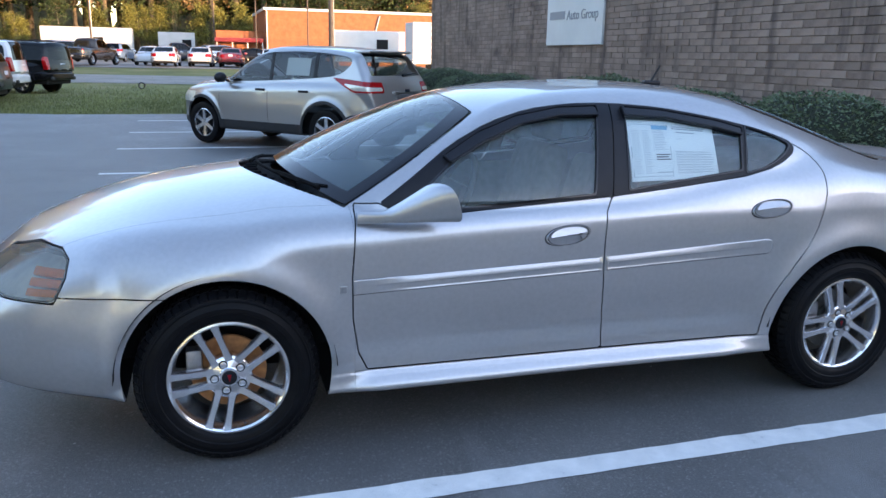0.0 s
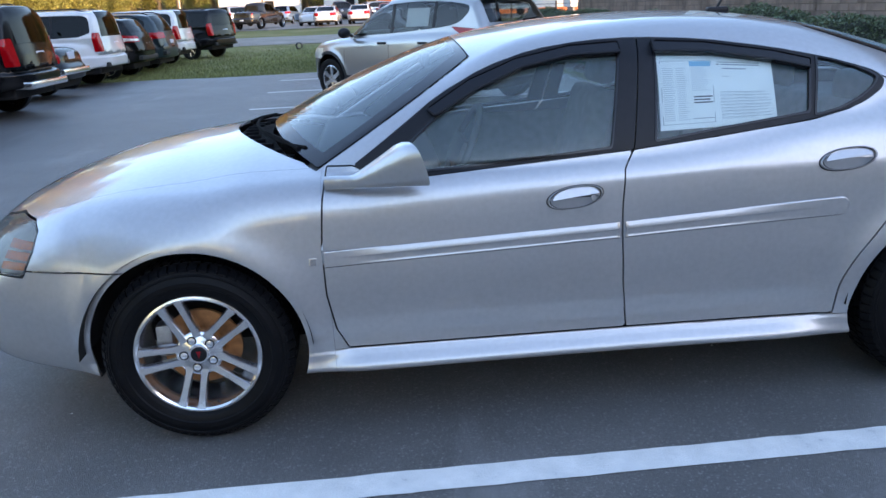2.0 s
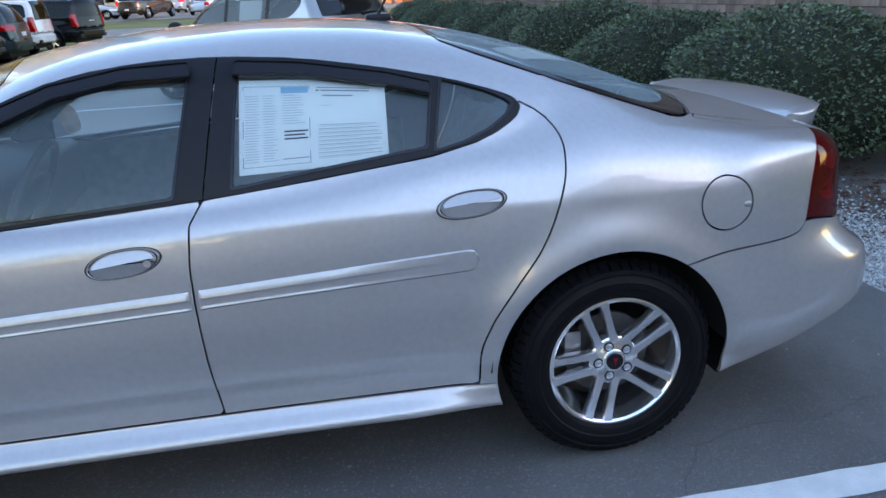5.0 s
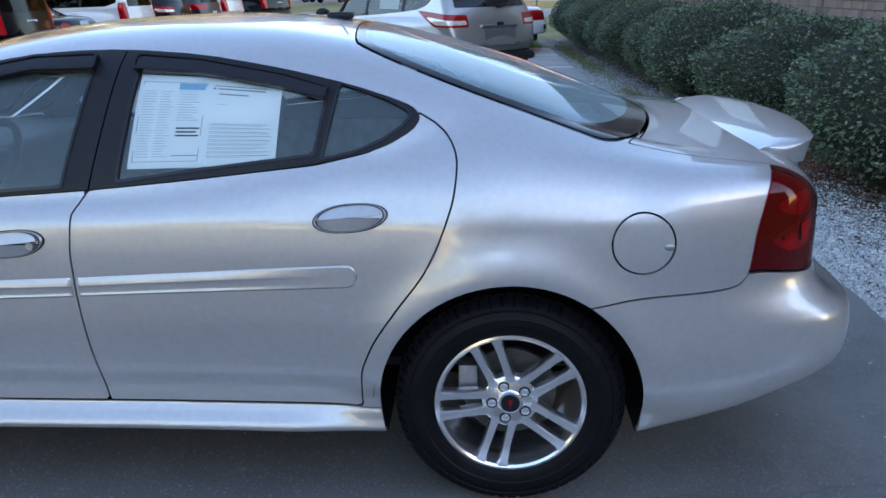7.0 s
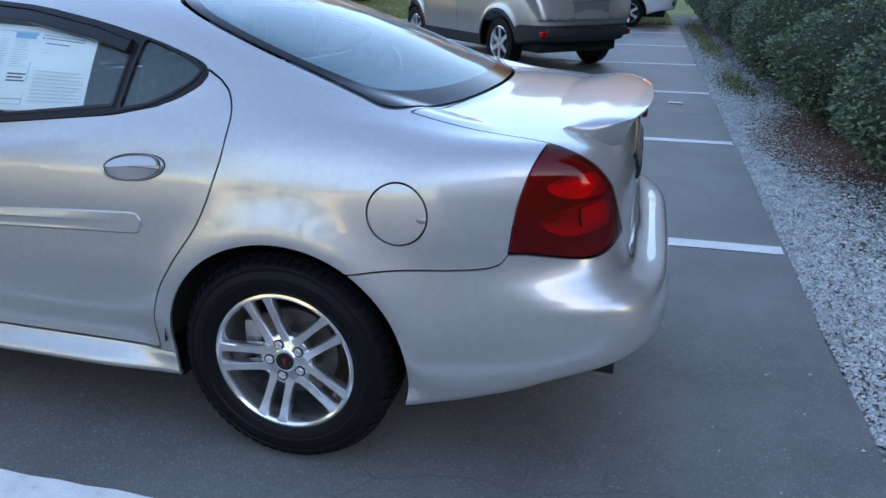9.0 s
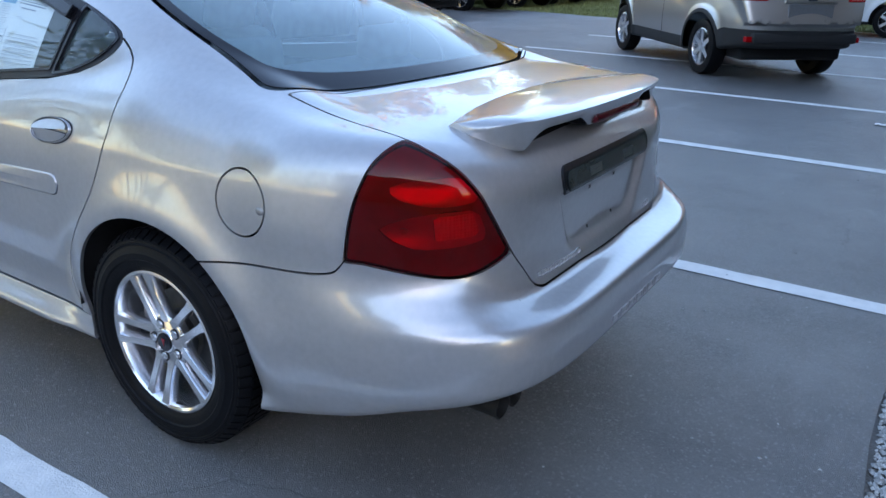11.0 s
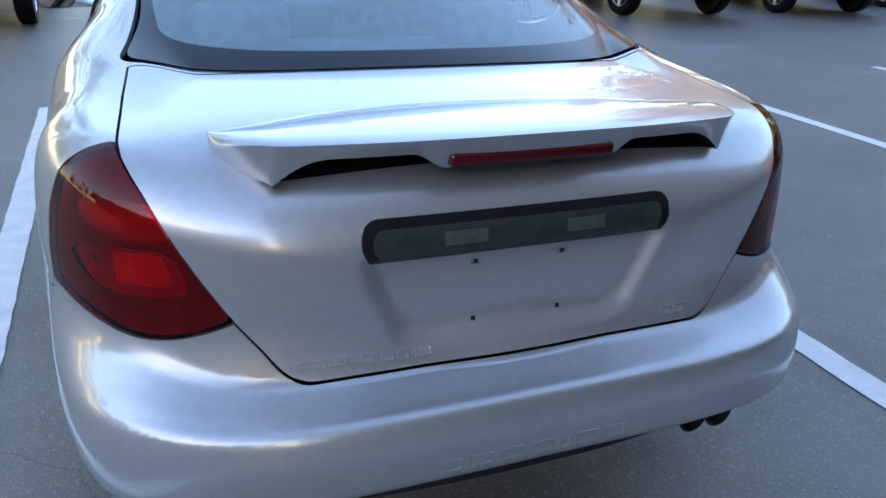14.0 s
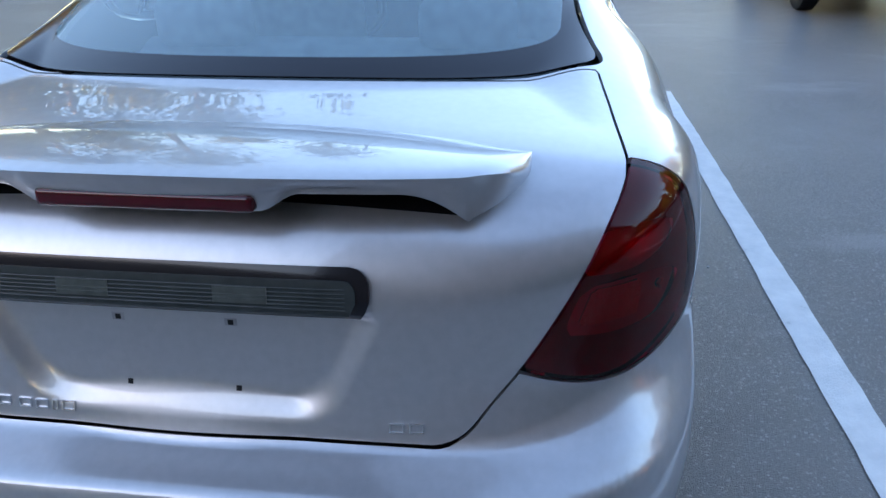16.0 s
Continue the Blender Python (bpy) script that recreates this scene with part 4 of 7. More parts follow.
def handle(x, z, half, door, lock, sgn):
    """Oval pull handle: rim, down-tilted face for the bowl, and flap."""
    p, nr = on_flank(x, z, sgn)
    m = frame_at(p, nr)
    if sgn > 0:
        m = m @ Matrix.Diagonal((-1, 1, 1, 1))
    a, b = half, 0.041
    def oval(s, k, depth):
        return (s * a * math.copysign(abs(math.cos(k)) ** 0.85, math.cos(k)), s * b * math.sin(k) + (s - 0.0) * 0.012 * math.cos(k), depth)
    n = 44
    def rings(rows, cap):
        bm = bmesh.new()
        rr = [[bm.verts.new(oval(s, 2 * math.pi * i / n, d)) for i in range(n)] for s, d in rows]
        for r, q in zip(rr, rr[1:]):
            for i in range(n):
                bm.faces.new((r[i], r[(i + 1) % n], q[(i + 1) % n], q[i]))
        if cap:
            bm.faces.new(rr[-1])
        bmesh.ops.recalc_face_normals(bm, faces=bm.faces[:])
        return bm
    def bowl():
        """Raised face below the flap, leaning to the ground so that it shades like a hollow."""
        bm = bmesh.new()
        rows = []
        for i in range(7):
            r = i / 6
            rows.append([bm.verts.new((oval(0.895, -math.pi * j / 24, 0)[0], oval(0.895, -math.pi * j / 24, 0)[1] * r, 0.0145 - 0.013 * r)) for j in range(1, 24)])
        for p, q in zip(rows, rows[1:]):
            for i in range(22):
                bm.faces.new((p[i], p[i + 1], q[i + 1], q[i]))
        bmesh.ops.recalc_face_normals(bm, faces=bm.faces[:])
        return bm
    bm_part("handle_seal", rings(((1.0, -0.002), (1.0, 0.0024), (0.966, 0.0028), (0.96, 0.001)), False), BLACK, door, "thin black seal", 50, m)
    h = bm_part("door_handle", rings(((0.958, -0.001), (0.948, 0.008), (0.925, 0.010), (0.90, 0.008), (0.885, 0.003)), False), PAINT, door, "oval painted pull handle", 60, m)
    bm_part("handle_tilted_face", bowl(), PAINT, h, "raised face tilted down to read as a dark bowl", 60, m)
    bm_part("handle_groove", rings(((0.898, 0.0085), (0.868, 0.0088)), False), BLACK, h, "thin dark groove", 0, m)
    # black strip drawn where the flap's lip only casts shade
    bm_part("handle_shade_line", box_bm(-0.78 * a, -0.0012, 0.004, 0.78 * a, 0.0012, 0.0135), DARK, h, "thin black line painting in the flap's shade", 0, m)
    bm = bmesh.new()
    top = [oval(0.80, math.pi * i / 24, 0.012) for i in range(25)]
    face = [bm.verts.new((u, v * 0.92 + 0.002, 0.017 - 0.012 * max(v, 0) / (0.8 * b))) for u, v, d in top]
    back = [bm.verts.new((u, v * 0.92 + 0.002, 0.004)) for u, v, d in top]
    bm.faces.new(face)
    for i in range(25):
        j = (i + 1) % 25
        bm.faces.new((face[i], face[j], back[j], back[i]))
    bmesh.ops.recalc_face_normals(bm, faces=bm.faces[:])
    bm_part("handle_flap", bm, PAINT, h, "", 50, m)
    if lock:
        bm = bmesh.new()
        bmesh.ops.create_cone(bm, cap_ends=True, segments=18, radius1=0.013, radius2=0.011, depth=0.016)
        bm_part("key_lock", bm, STEEL, h, "round key lock", 40, m @ pose(a * 0.62, -0.004, 0.008))


def build_wheel(x, left=True, brake=RUST, phase=-13, inset=0.052):
    """Five twin-spoke alloy wheel with tyre; its outer face looks to -y."""
    w = new("wheel")
    R = 0.336
    prof = [(0.205, 0.16), (0.222, 0.205), (0.27, 0.222), (0.305, 0.215), (0.325, 0.196), (R, 0.165), (R, 0.06), (0.327, 0.03), (0.314, 0.010), (0.308, 0.0085), (0.305, 0.0045), (0.301, 0.0045), (0.299, 0.0065), (0.283, 0.001), (0.279, -0.0015), (0.262, -0.0015), (0.258, 0.003), (0.240, 0.006), (0.233, 0.010), (0.226, 0.016), (0.2235, 0.03)]
    tyre = bm_part("tyre", revolve_bm(prof, 72), RUBBER, w, "black all-season tyre", 30)
    bm = bmesh.new()
    for k in range(60):
        for y0, y1, off in ((0.045, 0.078, 0), (0.085, 0.14, 0.5), (0.147, 0.18, 0.25)):
            a = 2 * math.pi * (k + off) / 60
            g = bmesh.ops.create_cube(bm, size=1)
            for v in g["verts"]:
                v.co = ((R + 0.003 + v.co.x * 0.006) * math.cos(a + v.co.z * 0.075), (y0 + y1) / 2 + v.co.y * (y1 - y0), (R + 0.003 + v.co.x * 0.006) * math.sin(a + v.co.z * 0.075))
        a = 2 * math.pi * (k + 0.3) / 60
        g = bmesh.ops.create_cube(bm, size=1)         # shoulder block
        for v in g["verts"]:
            y = 0.027 + v.co.y * 0.030
            r = 0.3165 + (y - 0.012) * 0.62 + 0.002 + v.co.x * 0.006
            v.co = (r * math.cos(a + v.co.z * 0.078), y, r * math.sin(a + v.co.z * 0.078))
    bm_part("tread", bm, RUBBER, tyre, "tread blocks")
    rim = bm_part("rim", revolve_bm([(0.224, 0.028), (0.2235, 0.014), (0.216, 0.012), (0.209, 0.017), (0.203, 0.035), (0.196, 0.09), (0.192, 0.18)], 72), ALLOY, w, "polished alloy rim", 35)
    for k in range(5):
        for sgn in (-1, 1):
            bm = bmesh.new()
            rings = []
            for r, off, half, y, th in ((0.055, 0.026, 0.021, 0.031, 0.03), (0.085, 0.027, 0.0150, 0.027, 0.03), (0.14, 0.0300, 0.0135, 0.021, 0.03), (0.19, 0.0335, 0.0155, 0.016, 0.03), (0.214, 0.036, 0.0215, 0.014, 0.03)):
                c = sgn * off
                rings.append([bm.verts.new((c + u, y + d, r)) for u, d in ((-half, th), (-half, 0.008), (-half * 0.72, 0.0), (half * 0.72, 0.0), (half, 0.008), (half, th))])
            for r, s in zip(rings, rings[1:]):
                for i in range(6):
                    bm.faces.new((r[i], r[(i + 1) % 6], s[(i + 1) % 6], s[i]))
            bm.faces.new(rings[0])
            bm.faces.new(rings[-1])
            bmesh.ops.recalc_face_normals(bm, faces=bm.faces[:])
            bm_part("spoke", bm, ALLOY, rim, "", 40, Matrix.Rotation(radians(72 * k + phase), 4, "Y"))
    hub = bm_part("hub", revolve_bm([(0.084, 0.06), (0.083, 0.036), (0.076, 0.031), (0.040, 0.030), (0.036, 0.027), (0.034, 0.024), (0.0001, 0.022)], 40), ALLOY, rim, "alloy hub", 40)
    bm_part("hub_cap", revolve_bm([(0.029, 0.026), (0.028, 0.0195), (0.0001, 0.0185)], 30), GLOSSBLACK, rim, "dark round centre cap", 40)
    bm = bmesh.new()
    bm.faces.new([bm.verts.new(v) for v in ((-0.008, 0.0178, 0.013), (0.008, 0.0178, 0.013), (0.0, 0.0178, -0.016))])
    bm_part("cap_mark", bm, LAMPMID, rim, "small red mark")
    for k in range(5):
        a = radians(90 - 72 * k - phase)
        # flat black disc round each nut, shade of the recess as colour
        bm_part("lug_shade_disc", revolve_bm([(0.0175, 0.0335), (0.0172, 0.0292), (0.0001, 0.0290)], 16), DARK, rim, "black disc painting in the lug recess's shade", 40, Matrix.Translation((0.054 * math.cos(a), 0, 0.054 * math.sin(a))))
        bm_part("lug_nut", revolve_bm([(0.0130, 0.034), (0.0125, 0.027), (0.0100, 0.0265), (0.0095, 0.023), (0.0001, 0.0215)], 12), CHROME, rim, "", 40, Matrix.Translation((0.054 * math.cos(a), 0, 0.054 * math.sin(a))))
    bm_part("brake_disc", revolve_bm([(0.0001, 0.085), (0.075, 0.085), (0.08, 0.098), (0.142, 0.098), (0.142, 0.115), (0.0001, 0.115)], 40), brake, w, "brake disc", 40)
    bm_part("caliper", box_bm(-0.155, 0.07, -0.02, -0.095, 0.14, 0.10, 0.015), STEEL, w, "grey brake caliper", 40)
    bm_part("valve", tube_bm([(0.05, 0.022, -0.192), (0.048, 0.006, -0.180)], 0.004, 8), BLACK, rim)
    w.matrix_basis = pose(x, (inset - MID) if left else (MID - inset), R + 0.003, 0, 0, 0 if left else 180)
    return w


sedan, boot_lid, rear_bumper, front_bumper, sedan_skin = build_sedan()
for hx, mat, phase, inset in zip(HUBS, (RUST, DISC), (-22, -21), (0.052, 0.034)):
    for left in (True, False):
        wh = build_wheel(hx, left, mat, phase, inset)
        wh.parent = sedan
        # liner above the wheel
        bm = bmesh.new()
        n = 28
        rows = []
        for y in (0.06, 0.34):
            rows.append([bm.verts.new((hx + (ARCH + 0.02) * math.cos(math.pi * (i / n * 0.98 + 0.01)), (y - MID) if left else (MID - y), HUB_Z + (ARCH + 0.02) * math.sin(math.pi * (i / n * 0.98 + 0.01)))) for i in range(n + 1)])
        for i in range(n):
            bm.faces.new((rows[0][i], rows[0][i + 1], rows[1][i + 1], rows[1][i]))
        bm.faces.new(rows[1])
        bm_part("wheel_liner", bm, DARK, sedan, "black wheel arch liner", 40)

# ---- details of the sedan: spoiler, plate lamp, badges, exhaust, mirrors, wipers, cabin, papers ----
def deck_z(x, v):
    return on_top(x, v)[0].z


def build_spoiler():
    half, n = 0.548, 150
    rows = []
    for i in range(n + 1):
        v = half * math.sin(math.pi / 2 * (2 * i / n - 1))
        t = abs(v) / half
        xf = 3.505 + 0.055 * t ** 3
        curl = min(1.0, max(0, (t - 0.80) / 0.20))
        xt = 3.812 - 0.085 * t ** 2.4 - 0.125 * (1 - math.sqrt(1 - min(curl, 0.999) ** 2))
        z0 = deck_z(xf, v)
        zt = 1.062 - 0.012 * t ** 2 - 0.022 * max(0, (t - 0.86) / 0.14) ** 2
        av, flat = abs(v), zt - 0.036
        if av < 0.36:
            low = 0.997 + (flat - 0.997) * float(step(0.165, 0.225, np.array(av)))
        elif av < 0.462:
            low = flat - (flat - 0.972) * ((av - 0.36) / 0.102) ** 2.2
        else:
            low = 0.972 + (zt - 0.014 - 0.972) * ((av - 0.462) / 0.086) ** 0.9
        c = xt - xf
        face = lambda u: z0 - 0.004 + (zt + 0.002 - z0) * u * u * (3 - 2 * u) + 0.012 * math.sin(math.pi * u ** 0.9)
        top = [(xf + u * c, v, face(u)) for u in (0.0, 0.1, 0.22, 0.36, 0.52, 0.68, 0.84, 0.95)]
        end = float(step(0.44, 0.468, np.array(abs(v))))
        under = [(xf + 0.90 * c, v, min(low, face(0.90) - 0.010))]
        for u, d in ((0.74, 0.003), (0.40, 0.004)):
            zb = min(low - d, face(u) - 0.010)
            under.append((xf + u * c, v, zb + (min(deck_z(xf + u * c, v) - 0.010, face(u) - 0.010) - zb) * end))
        rows.append(top + [(xt, v, zt - 0.004), (xt - 0.003, v, zt - 0.012)] + under + [(xf + 0.10 * c, v, z0 - 0.02)])
    k = len(rows[0])
    # lower faces go to a black mesh that paints in the gap's shade
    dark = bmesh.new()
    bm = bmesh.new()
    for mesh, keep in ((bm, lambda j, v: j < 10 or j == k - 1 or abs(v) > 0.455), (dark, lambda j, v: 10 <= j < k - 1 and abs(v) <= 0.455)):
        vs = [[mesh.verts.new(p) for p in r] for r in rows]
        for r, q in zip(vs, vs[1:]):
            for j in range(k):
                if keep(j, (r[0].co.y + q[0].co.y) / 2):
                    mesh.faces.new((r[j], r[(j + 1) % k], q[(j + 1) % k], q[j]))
    for r in (rows[0], rows[-1]):
        bm.faces.new([bm.verts.new(p) for p in r])
    for mesh in (bm, dark):
        bmesh.ops.delete(mesh, geom=[v for v in mesh.verts if not v.link_faces], context="VERTS")
        bmesh.ops.recalc_face_normals(mesh, faces=mesh.faces[:])
    sp = bm_part("spoiler", bm, PAINT, sedan, "silver boot spoiler", 50)
    bm_part("spoiler_underside", dark, COWL, sp, "underside coloured black for the gap's shade", 50)
    # black strip on the deck, shade under the blade put in as colour
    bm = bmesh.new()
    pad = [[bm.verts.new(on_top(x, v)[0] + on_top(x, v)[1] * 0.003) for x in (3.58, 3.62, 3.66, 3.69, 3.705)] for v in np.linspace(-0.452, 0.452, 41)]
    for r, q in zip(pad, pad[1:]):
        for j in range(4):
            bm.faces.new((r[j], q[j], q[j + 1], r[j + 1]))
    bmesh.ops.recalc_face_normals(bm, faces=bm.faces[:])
    for sgn in (-1, 1):
        foot = [on_top(3.60 + 0.10 * k / 8, sgn * (0.536 - 0.074 * k / 8)) for k in range(9)]
        bm_part("spoiler_joint", tube_bm([q + nr * 0.001 for q, nr in foot], 0.0026, 5), DARK, sp, "thin dark joint under the spoiler")
    bm_part("spoiler_shade_strip", bm, COWL, sp, "black strip painting in shade under the spoiler", 40)
    bm_part("brake_light", box_bm(3.745, -0.165, 1.000, 3.7975, 0.165, 1.027, 0.009, 3), LAMPRED, sp, "long dark red high brake light", 40)
    return sp


build_spoiler()


def tail_patch(points, lift, depth, name, mat, parent, label=""):
    f = polygon(points, BACK)
    return panel(name, clip(sedan_skin, lambda p, n: np.where(p[:, 0] > 3.4, f(p), 1.0)), mat, parent, label, depth, lift)


def round_rect(hw, z0, z1, r, n=6):
    q = []
    for cx, cz, a0 in ((hw - r, z1 - r, 0), (-hw + r, z1 - r, 90), (-hw + r, z0 + r, 180), (hw - r, z0 + r, 270)):
        q += [(cx + r * math.cos(radians(a0 + 90 * i / n)), cz + r * math.sin(radians(a0 + 90 * i / n))) for i in range(n + 1)]
    return q


bar = tail_patch(round_rect(0.320, 0.832, 0.908, 0.030), 0.008, 0.03, "plate_lamp_frame", GLOSSBLACK, boot_lid, "black rounded frame of the plate lamp")
lens = tail_patch(round_rect(0.300, 0.841, 0.890, 0.018), 0.0105, 0.002, "plate_lamp_lens", LAMPBAR, bar, "grey ribbed clear lens")
for i in range(6):
    z = 0.850 + 0.0062 * i
    pts = [on_tail(v, z)[0] + Vector((0.0115, 0, 0)) for v in np.linspace(-0.285, 0.285, 13)]
    bm_part("lens_rib", tube_bm(pts, 0.0009, 5), LAMPBAR, lens)
for v in (-0.125, 0.125):
    p, nr = on_tail(v, 0.866)
    bm_part("bulb_glow", box_bm(-0.042, -0.013, 0, 0.042, 0.013, 0.001, 0.0), LAMPGLOW, lens, "pale bulb cover", 0, frame_at(p + nr * 0.0110, nr))
for v in (-0.093, 0.093):
    for z, d in ((0.682, 0.0045), (0.803, 0.0045)):
        p, nr = on_tail(v, z)
        bm_part("plate_hole", box_bm(-d, -d, -0.004, d, d, 0.0012), DARK, boot_lid, "small dark screw hole", 0, frame_at(p, nr))
        if z > 0.75:
            bm_part("plate_clip", box_bm(-0.010, -0.006, -0.002, 0.010, 0.007, 0.0008), STEEL, boot_lid, "dull metal clip", 0, frame_at(p, nr))


def badge_row(v0, v1, z0, z1, widths, height, parent, name, mat, tail=True, proud=0.004):
    """Raised plain strokes in the place of lettering."""
    total = sum(widths) + 0.35 * (len(widths) - 1)
    at = 0.0
    for w in widths:
        if w < 5 and w > 0:
            t = (at + w / 2) / total
            v, z = v0 + (v1 - v0) * t, z0 + (z1 - z0) * t
            p, nr = on_tail(v, z)
            hw = abs(v1 - v0) / total * w / 2
            m = frame_at(p, nr)
            bm = bmesh.new()
            d = min(hw * 0.24, height * 0.13)
            for x0, y0, x1, y1 in ((-hw, -0.5 * height, hw, -0.5 * height + d), (-hw, 0.5 * height - d, hw, 0.5 * height), (-hw, -0.5 * height + d, -hw + d, 0.5 * height - d), (hw - d, -0.5 * height + d, hw, 0.5 * height - d)):
                g = bmesh.ops.create_cube(bm, size=1)
                for q in g["verts"]:
                    q.co = ((x0 + x1) / 2 + q.co.x * (x1 - x0), (y0 + y1) / 2 + q.co.y * (y1 - y0), proud / 2 - 0.001 + q.co.z * (proud + 0.002))
            bm_part(name, bm, mat, parent, "raised plain mark", 0, m)
        at += w + 0.35


badge_row(-0.443, -0.187, 0.647, 0.640, (1, 1, 1, 1, 1, 0.0, 1, 1, 0.4, 1), 0.016, boot_lid, "badge_stroke", CHROME, proud=0.003)
badge_row(0.342, 0.398, 0.640, 0.641, (1, 1), 0.017, boot_lid, "badge_stroke", CHROME, proud=0.003)
badge_row(-0.214, 0.190, 0.464, 0.464, (1, 1, 1, 1, 0.4, 1, 1), 0.026, rear_bumper, "embossed_stroke", PAINT, proud=0.0034)

# lower dark valance and twin exhaust tips on either side
bm = bmesh.new()
rows = []
for i in range(41):
    v = -0.62 + 1.24 * i / 40
    x = 3.825 - 0.10 * (abs(v) / 0.62) ** 3
    rows.append([bm.verts.new(q) for q in ((x + 0.02, v, 0.385), (x, v, 0.335), (x - 0.10, v, 0.31), (x - 0.35, v, 0.30))])
for r, s in zip(rows, rows[1:]):
    for j in range(3):
        bm.faces.new((r[j], r[j + 1], s[j + 1], s[j]))
bm_part("valance", bm, DARK, rear_bumper, "dark lower valance", 60)
for side in (-1, 1):
    for off in (0.505, 0.580):
        v = side * off + (0.014 if side < 0 else 0.0)
        ex = bm_part("exhaust_tip", revolve_bm([(0.034, -0.16), (0.036, 0.0), (0.038, 0.012), (0.034, 0.014), (0.031, 0.006), (0.031, -0.15), (0.0001, -0.15)], 24), DARKSTEEL, sedan, "dark exhaust tip", 40, Matrix.Translation((3.755, v, 0.310)) @ Matrix.Rotation(radians(-90), 4, "Z"))

# side marker on the left wing
p, nr = on_flank(0.440, 0.655)
em = bm_part("wing_badge", box_bm(-0.014, -0.015, -0.003, 0.014, 0.015, 0.004, 0.003), PAINT, sedan, "small square wing badge", 30, frame_at(p, nr))
bm_part("badge_inlay", box_bm(-0.010, -0.011, 0, 0.010, 0.011, 0.0048), STEEL, em, "", 0, frame_at(p, nr))


# door mirrors
def build_mirror(sgn):
    secs = []
    n = 26
    # along the housing from the foot at the door corner to the glass: x, inner and outer side, bottom, top
    for j in range(15):
        s = j / 14
        x = 0.50 + 0.318 * s
        vi, vo = 0.80 + 0.078 * s, 0.834 + 0.215 * s ** 1.15
        ramp = min(1.0, max(0.0, (s - 0.34) / 0.56))
        zb, zt = 0.900 + 0.030 * s, 0.946 + 0.020 * s + 0.104 * ramp ** 1.1
        ring = []
        for i in range(n):
            a = 2 * math.pi * i / n
            c, sn = math.cos(a), math.sin(a)
            u, w = math.copysign(abs(c) ** 0.7, c), math.copysign(abs(sn) ** 0.7, sn)
            ring.append((x + (0.022 * u - 0.020 * w) * s, (vi + vo) / 2 + u * (vo - vi) / 2, (zb + zt) / 2 + w * (zt - zb) / 2))
        secs.append(ring)
    bm = bmesh.new()
    rows = [[bm.verts.new((x, sgn * v, z)) for x, v, z in r] for r in secs]
    for r, s in zip(rows, rows[1:]):
        for i in range(n):
            bm.faces.new((r[i], r[(i + 1) % n], s[(i + 1) % n], s[i]))
    bm.faces.new(rows[0])
    bmesh.ops.recalc_face_normals(bm, faces=bm.faces[:])
    mi = bm_part("door_mirror", bm, PAINT, sedan, "silver wedge-shaped door mirror", 55)
    bm = bmesh.new()
    mid = [sum(p[c] for p in secs[-1]) / n for c in range(3)]
    ring = [bm.verts.new((mid[0] + (p[0] - mid[0]) * 0.93, sgn * (mid[1] + (p[1] - mid[1]) * 0.93), mid[2] + (p[2] - mid[2]) * 0.93)) for p in secs[-1]]
    bm.faces.new(ring)
    bm_part("mirror_glass", bm, MIRRORGLASS, mi, "mirror glass")
    q = [(0.60, 0.966), (0.78, 1.085), (0.80, 1.02), (0.79, 0.925), (0.66, 0.933)]
    half = clip(sedan_skin, lambda p, nr: -sgn * p[:, 1])
    panel("mirror_base", clip(half, polygon(q, SIDE)), BLACK, mi, "black triangular mirror base", 0.006, 0.004)


MIRRORGLASS = material("mirror_glass", (0.85, 0.86, 0.88), 0.02, 1.0)
build_mirror(-1)
build_mirror(1)

# wipers in the scuttle
scuttle = lambda v: 0.135 + 0.30 * (abs(v) / 0.62) ** 2
for v0, v1 in ((-0.56, -0.02), (-0.03, 0.52)):
    pts = []
    for i in range(11):
        v = v0 + (v1 - v0) * i / 10
        q, nr = on_top(scuttle(v) + 0.045, v)
        pts.append(q + nr * 0.002)
    wp = bm_part("wiper_blade", tube_bm(pts, 0.007, 6), COWL, sedan, "black wiper blade")
    q, nr = on_top(scuttle(v0) + 0.015, v0 + 0.02)
    bm_part("wiper_arm", tube_bm([q + nr * 0.004, pts[2] + Vector((0, 0, 0.006)), pts[5] + Vector((0, 0, 0.006))], [0.008, 0.008, 0.006], 6), COWL, wp)
for i in range(14):
    v = -0.5 + i * 0.075
    q, nr = on_top(0.10 + 0.30 * (abs(v) / 0.62) ** 2 + 0.05, v)
    bm_part("vent_slat", box_bm(-0.025, -0.012, -0.036, 0.03, 0.012, -0.022, 0.004), COWL, sedan, "", 0, Matrix.Translation(q))

# aerial at the back of the roof
q, nr = on_top(2.21, 0.0)
ae = bm_part("aerial_base", box_bm(-0.045, -0.022, -0.004, 0.05, 0.022, 0.022, 0.012, 3), BLACK, sedan, "black roof aerial", 40, Matrix.Translation(q))
bm_part("aerial_rod", tube_bm([q + Vector((0.0, 0, 0.015)), q + Vector((0.05, 0, 0.10))], [0.006, 0.004], 8), BLACK, ae)

# fog lamp in the front bumper
for sgn in (-1, 1):
    bm = bmesh.new()
    bmesh.ops.create_uvsphere(bm, u_segments=20, v_segments=12, radius=1)
    fl = bm_part("fog_lamp", bm, CLEAR, sedan, "round clear fog lamp", 60, Matrix.Translation((-0.90, sgn * 0.555, 0.40)) @ Matrix.Diagonal((0.06, 0.075, 0.075, 1)))
    bm_part("fog_bowl", revolve_bm([(0.085, -0.02), (0.075, 0.03), (0.0001, 0.05)], 20), REFLECTOR, fl, "", 50, Matrix.Translation((-0.86, sgn * 0.555, 0.40)) @ Matrix.Rotation(radians(-90), 4, "Z"))

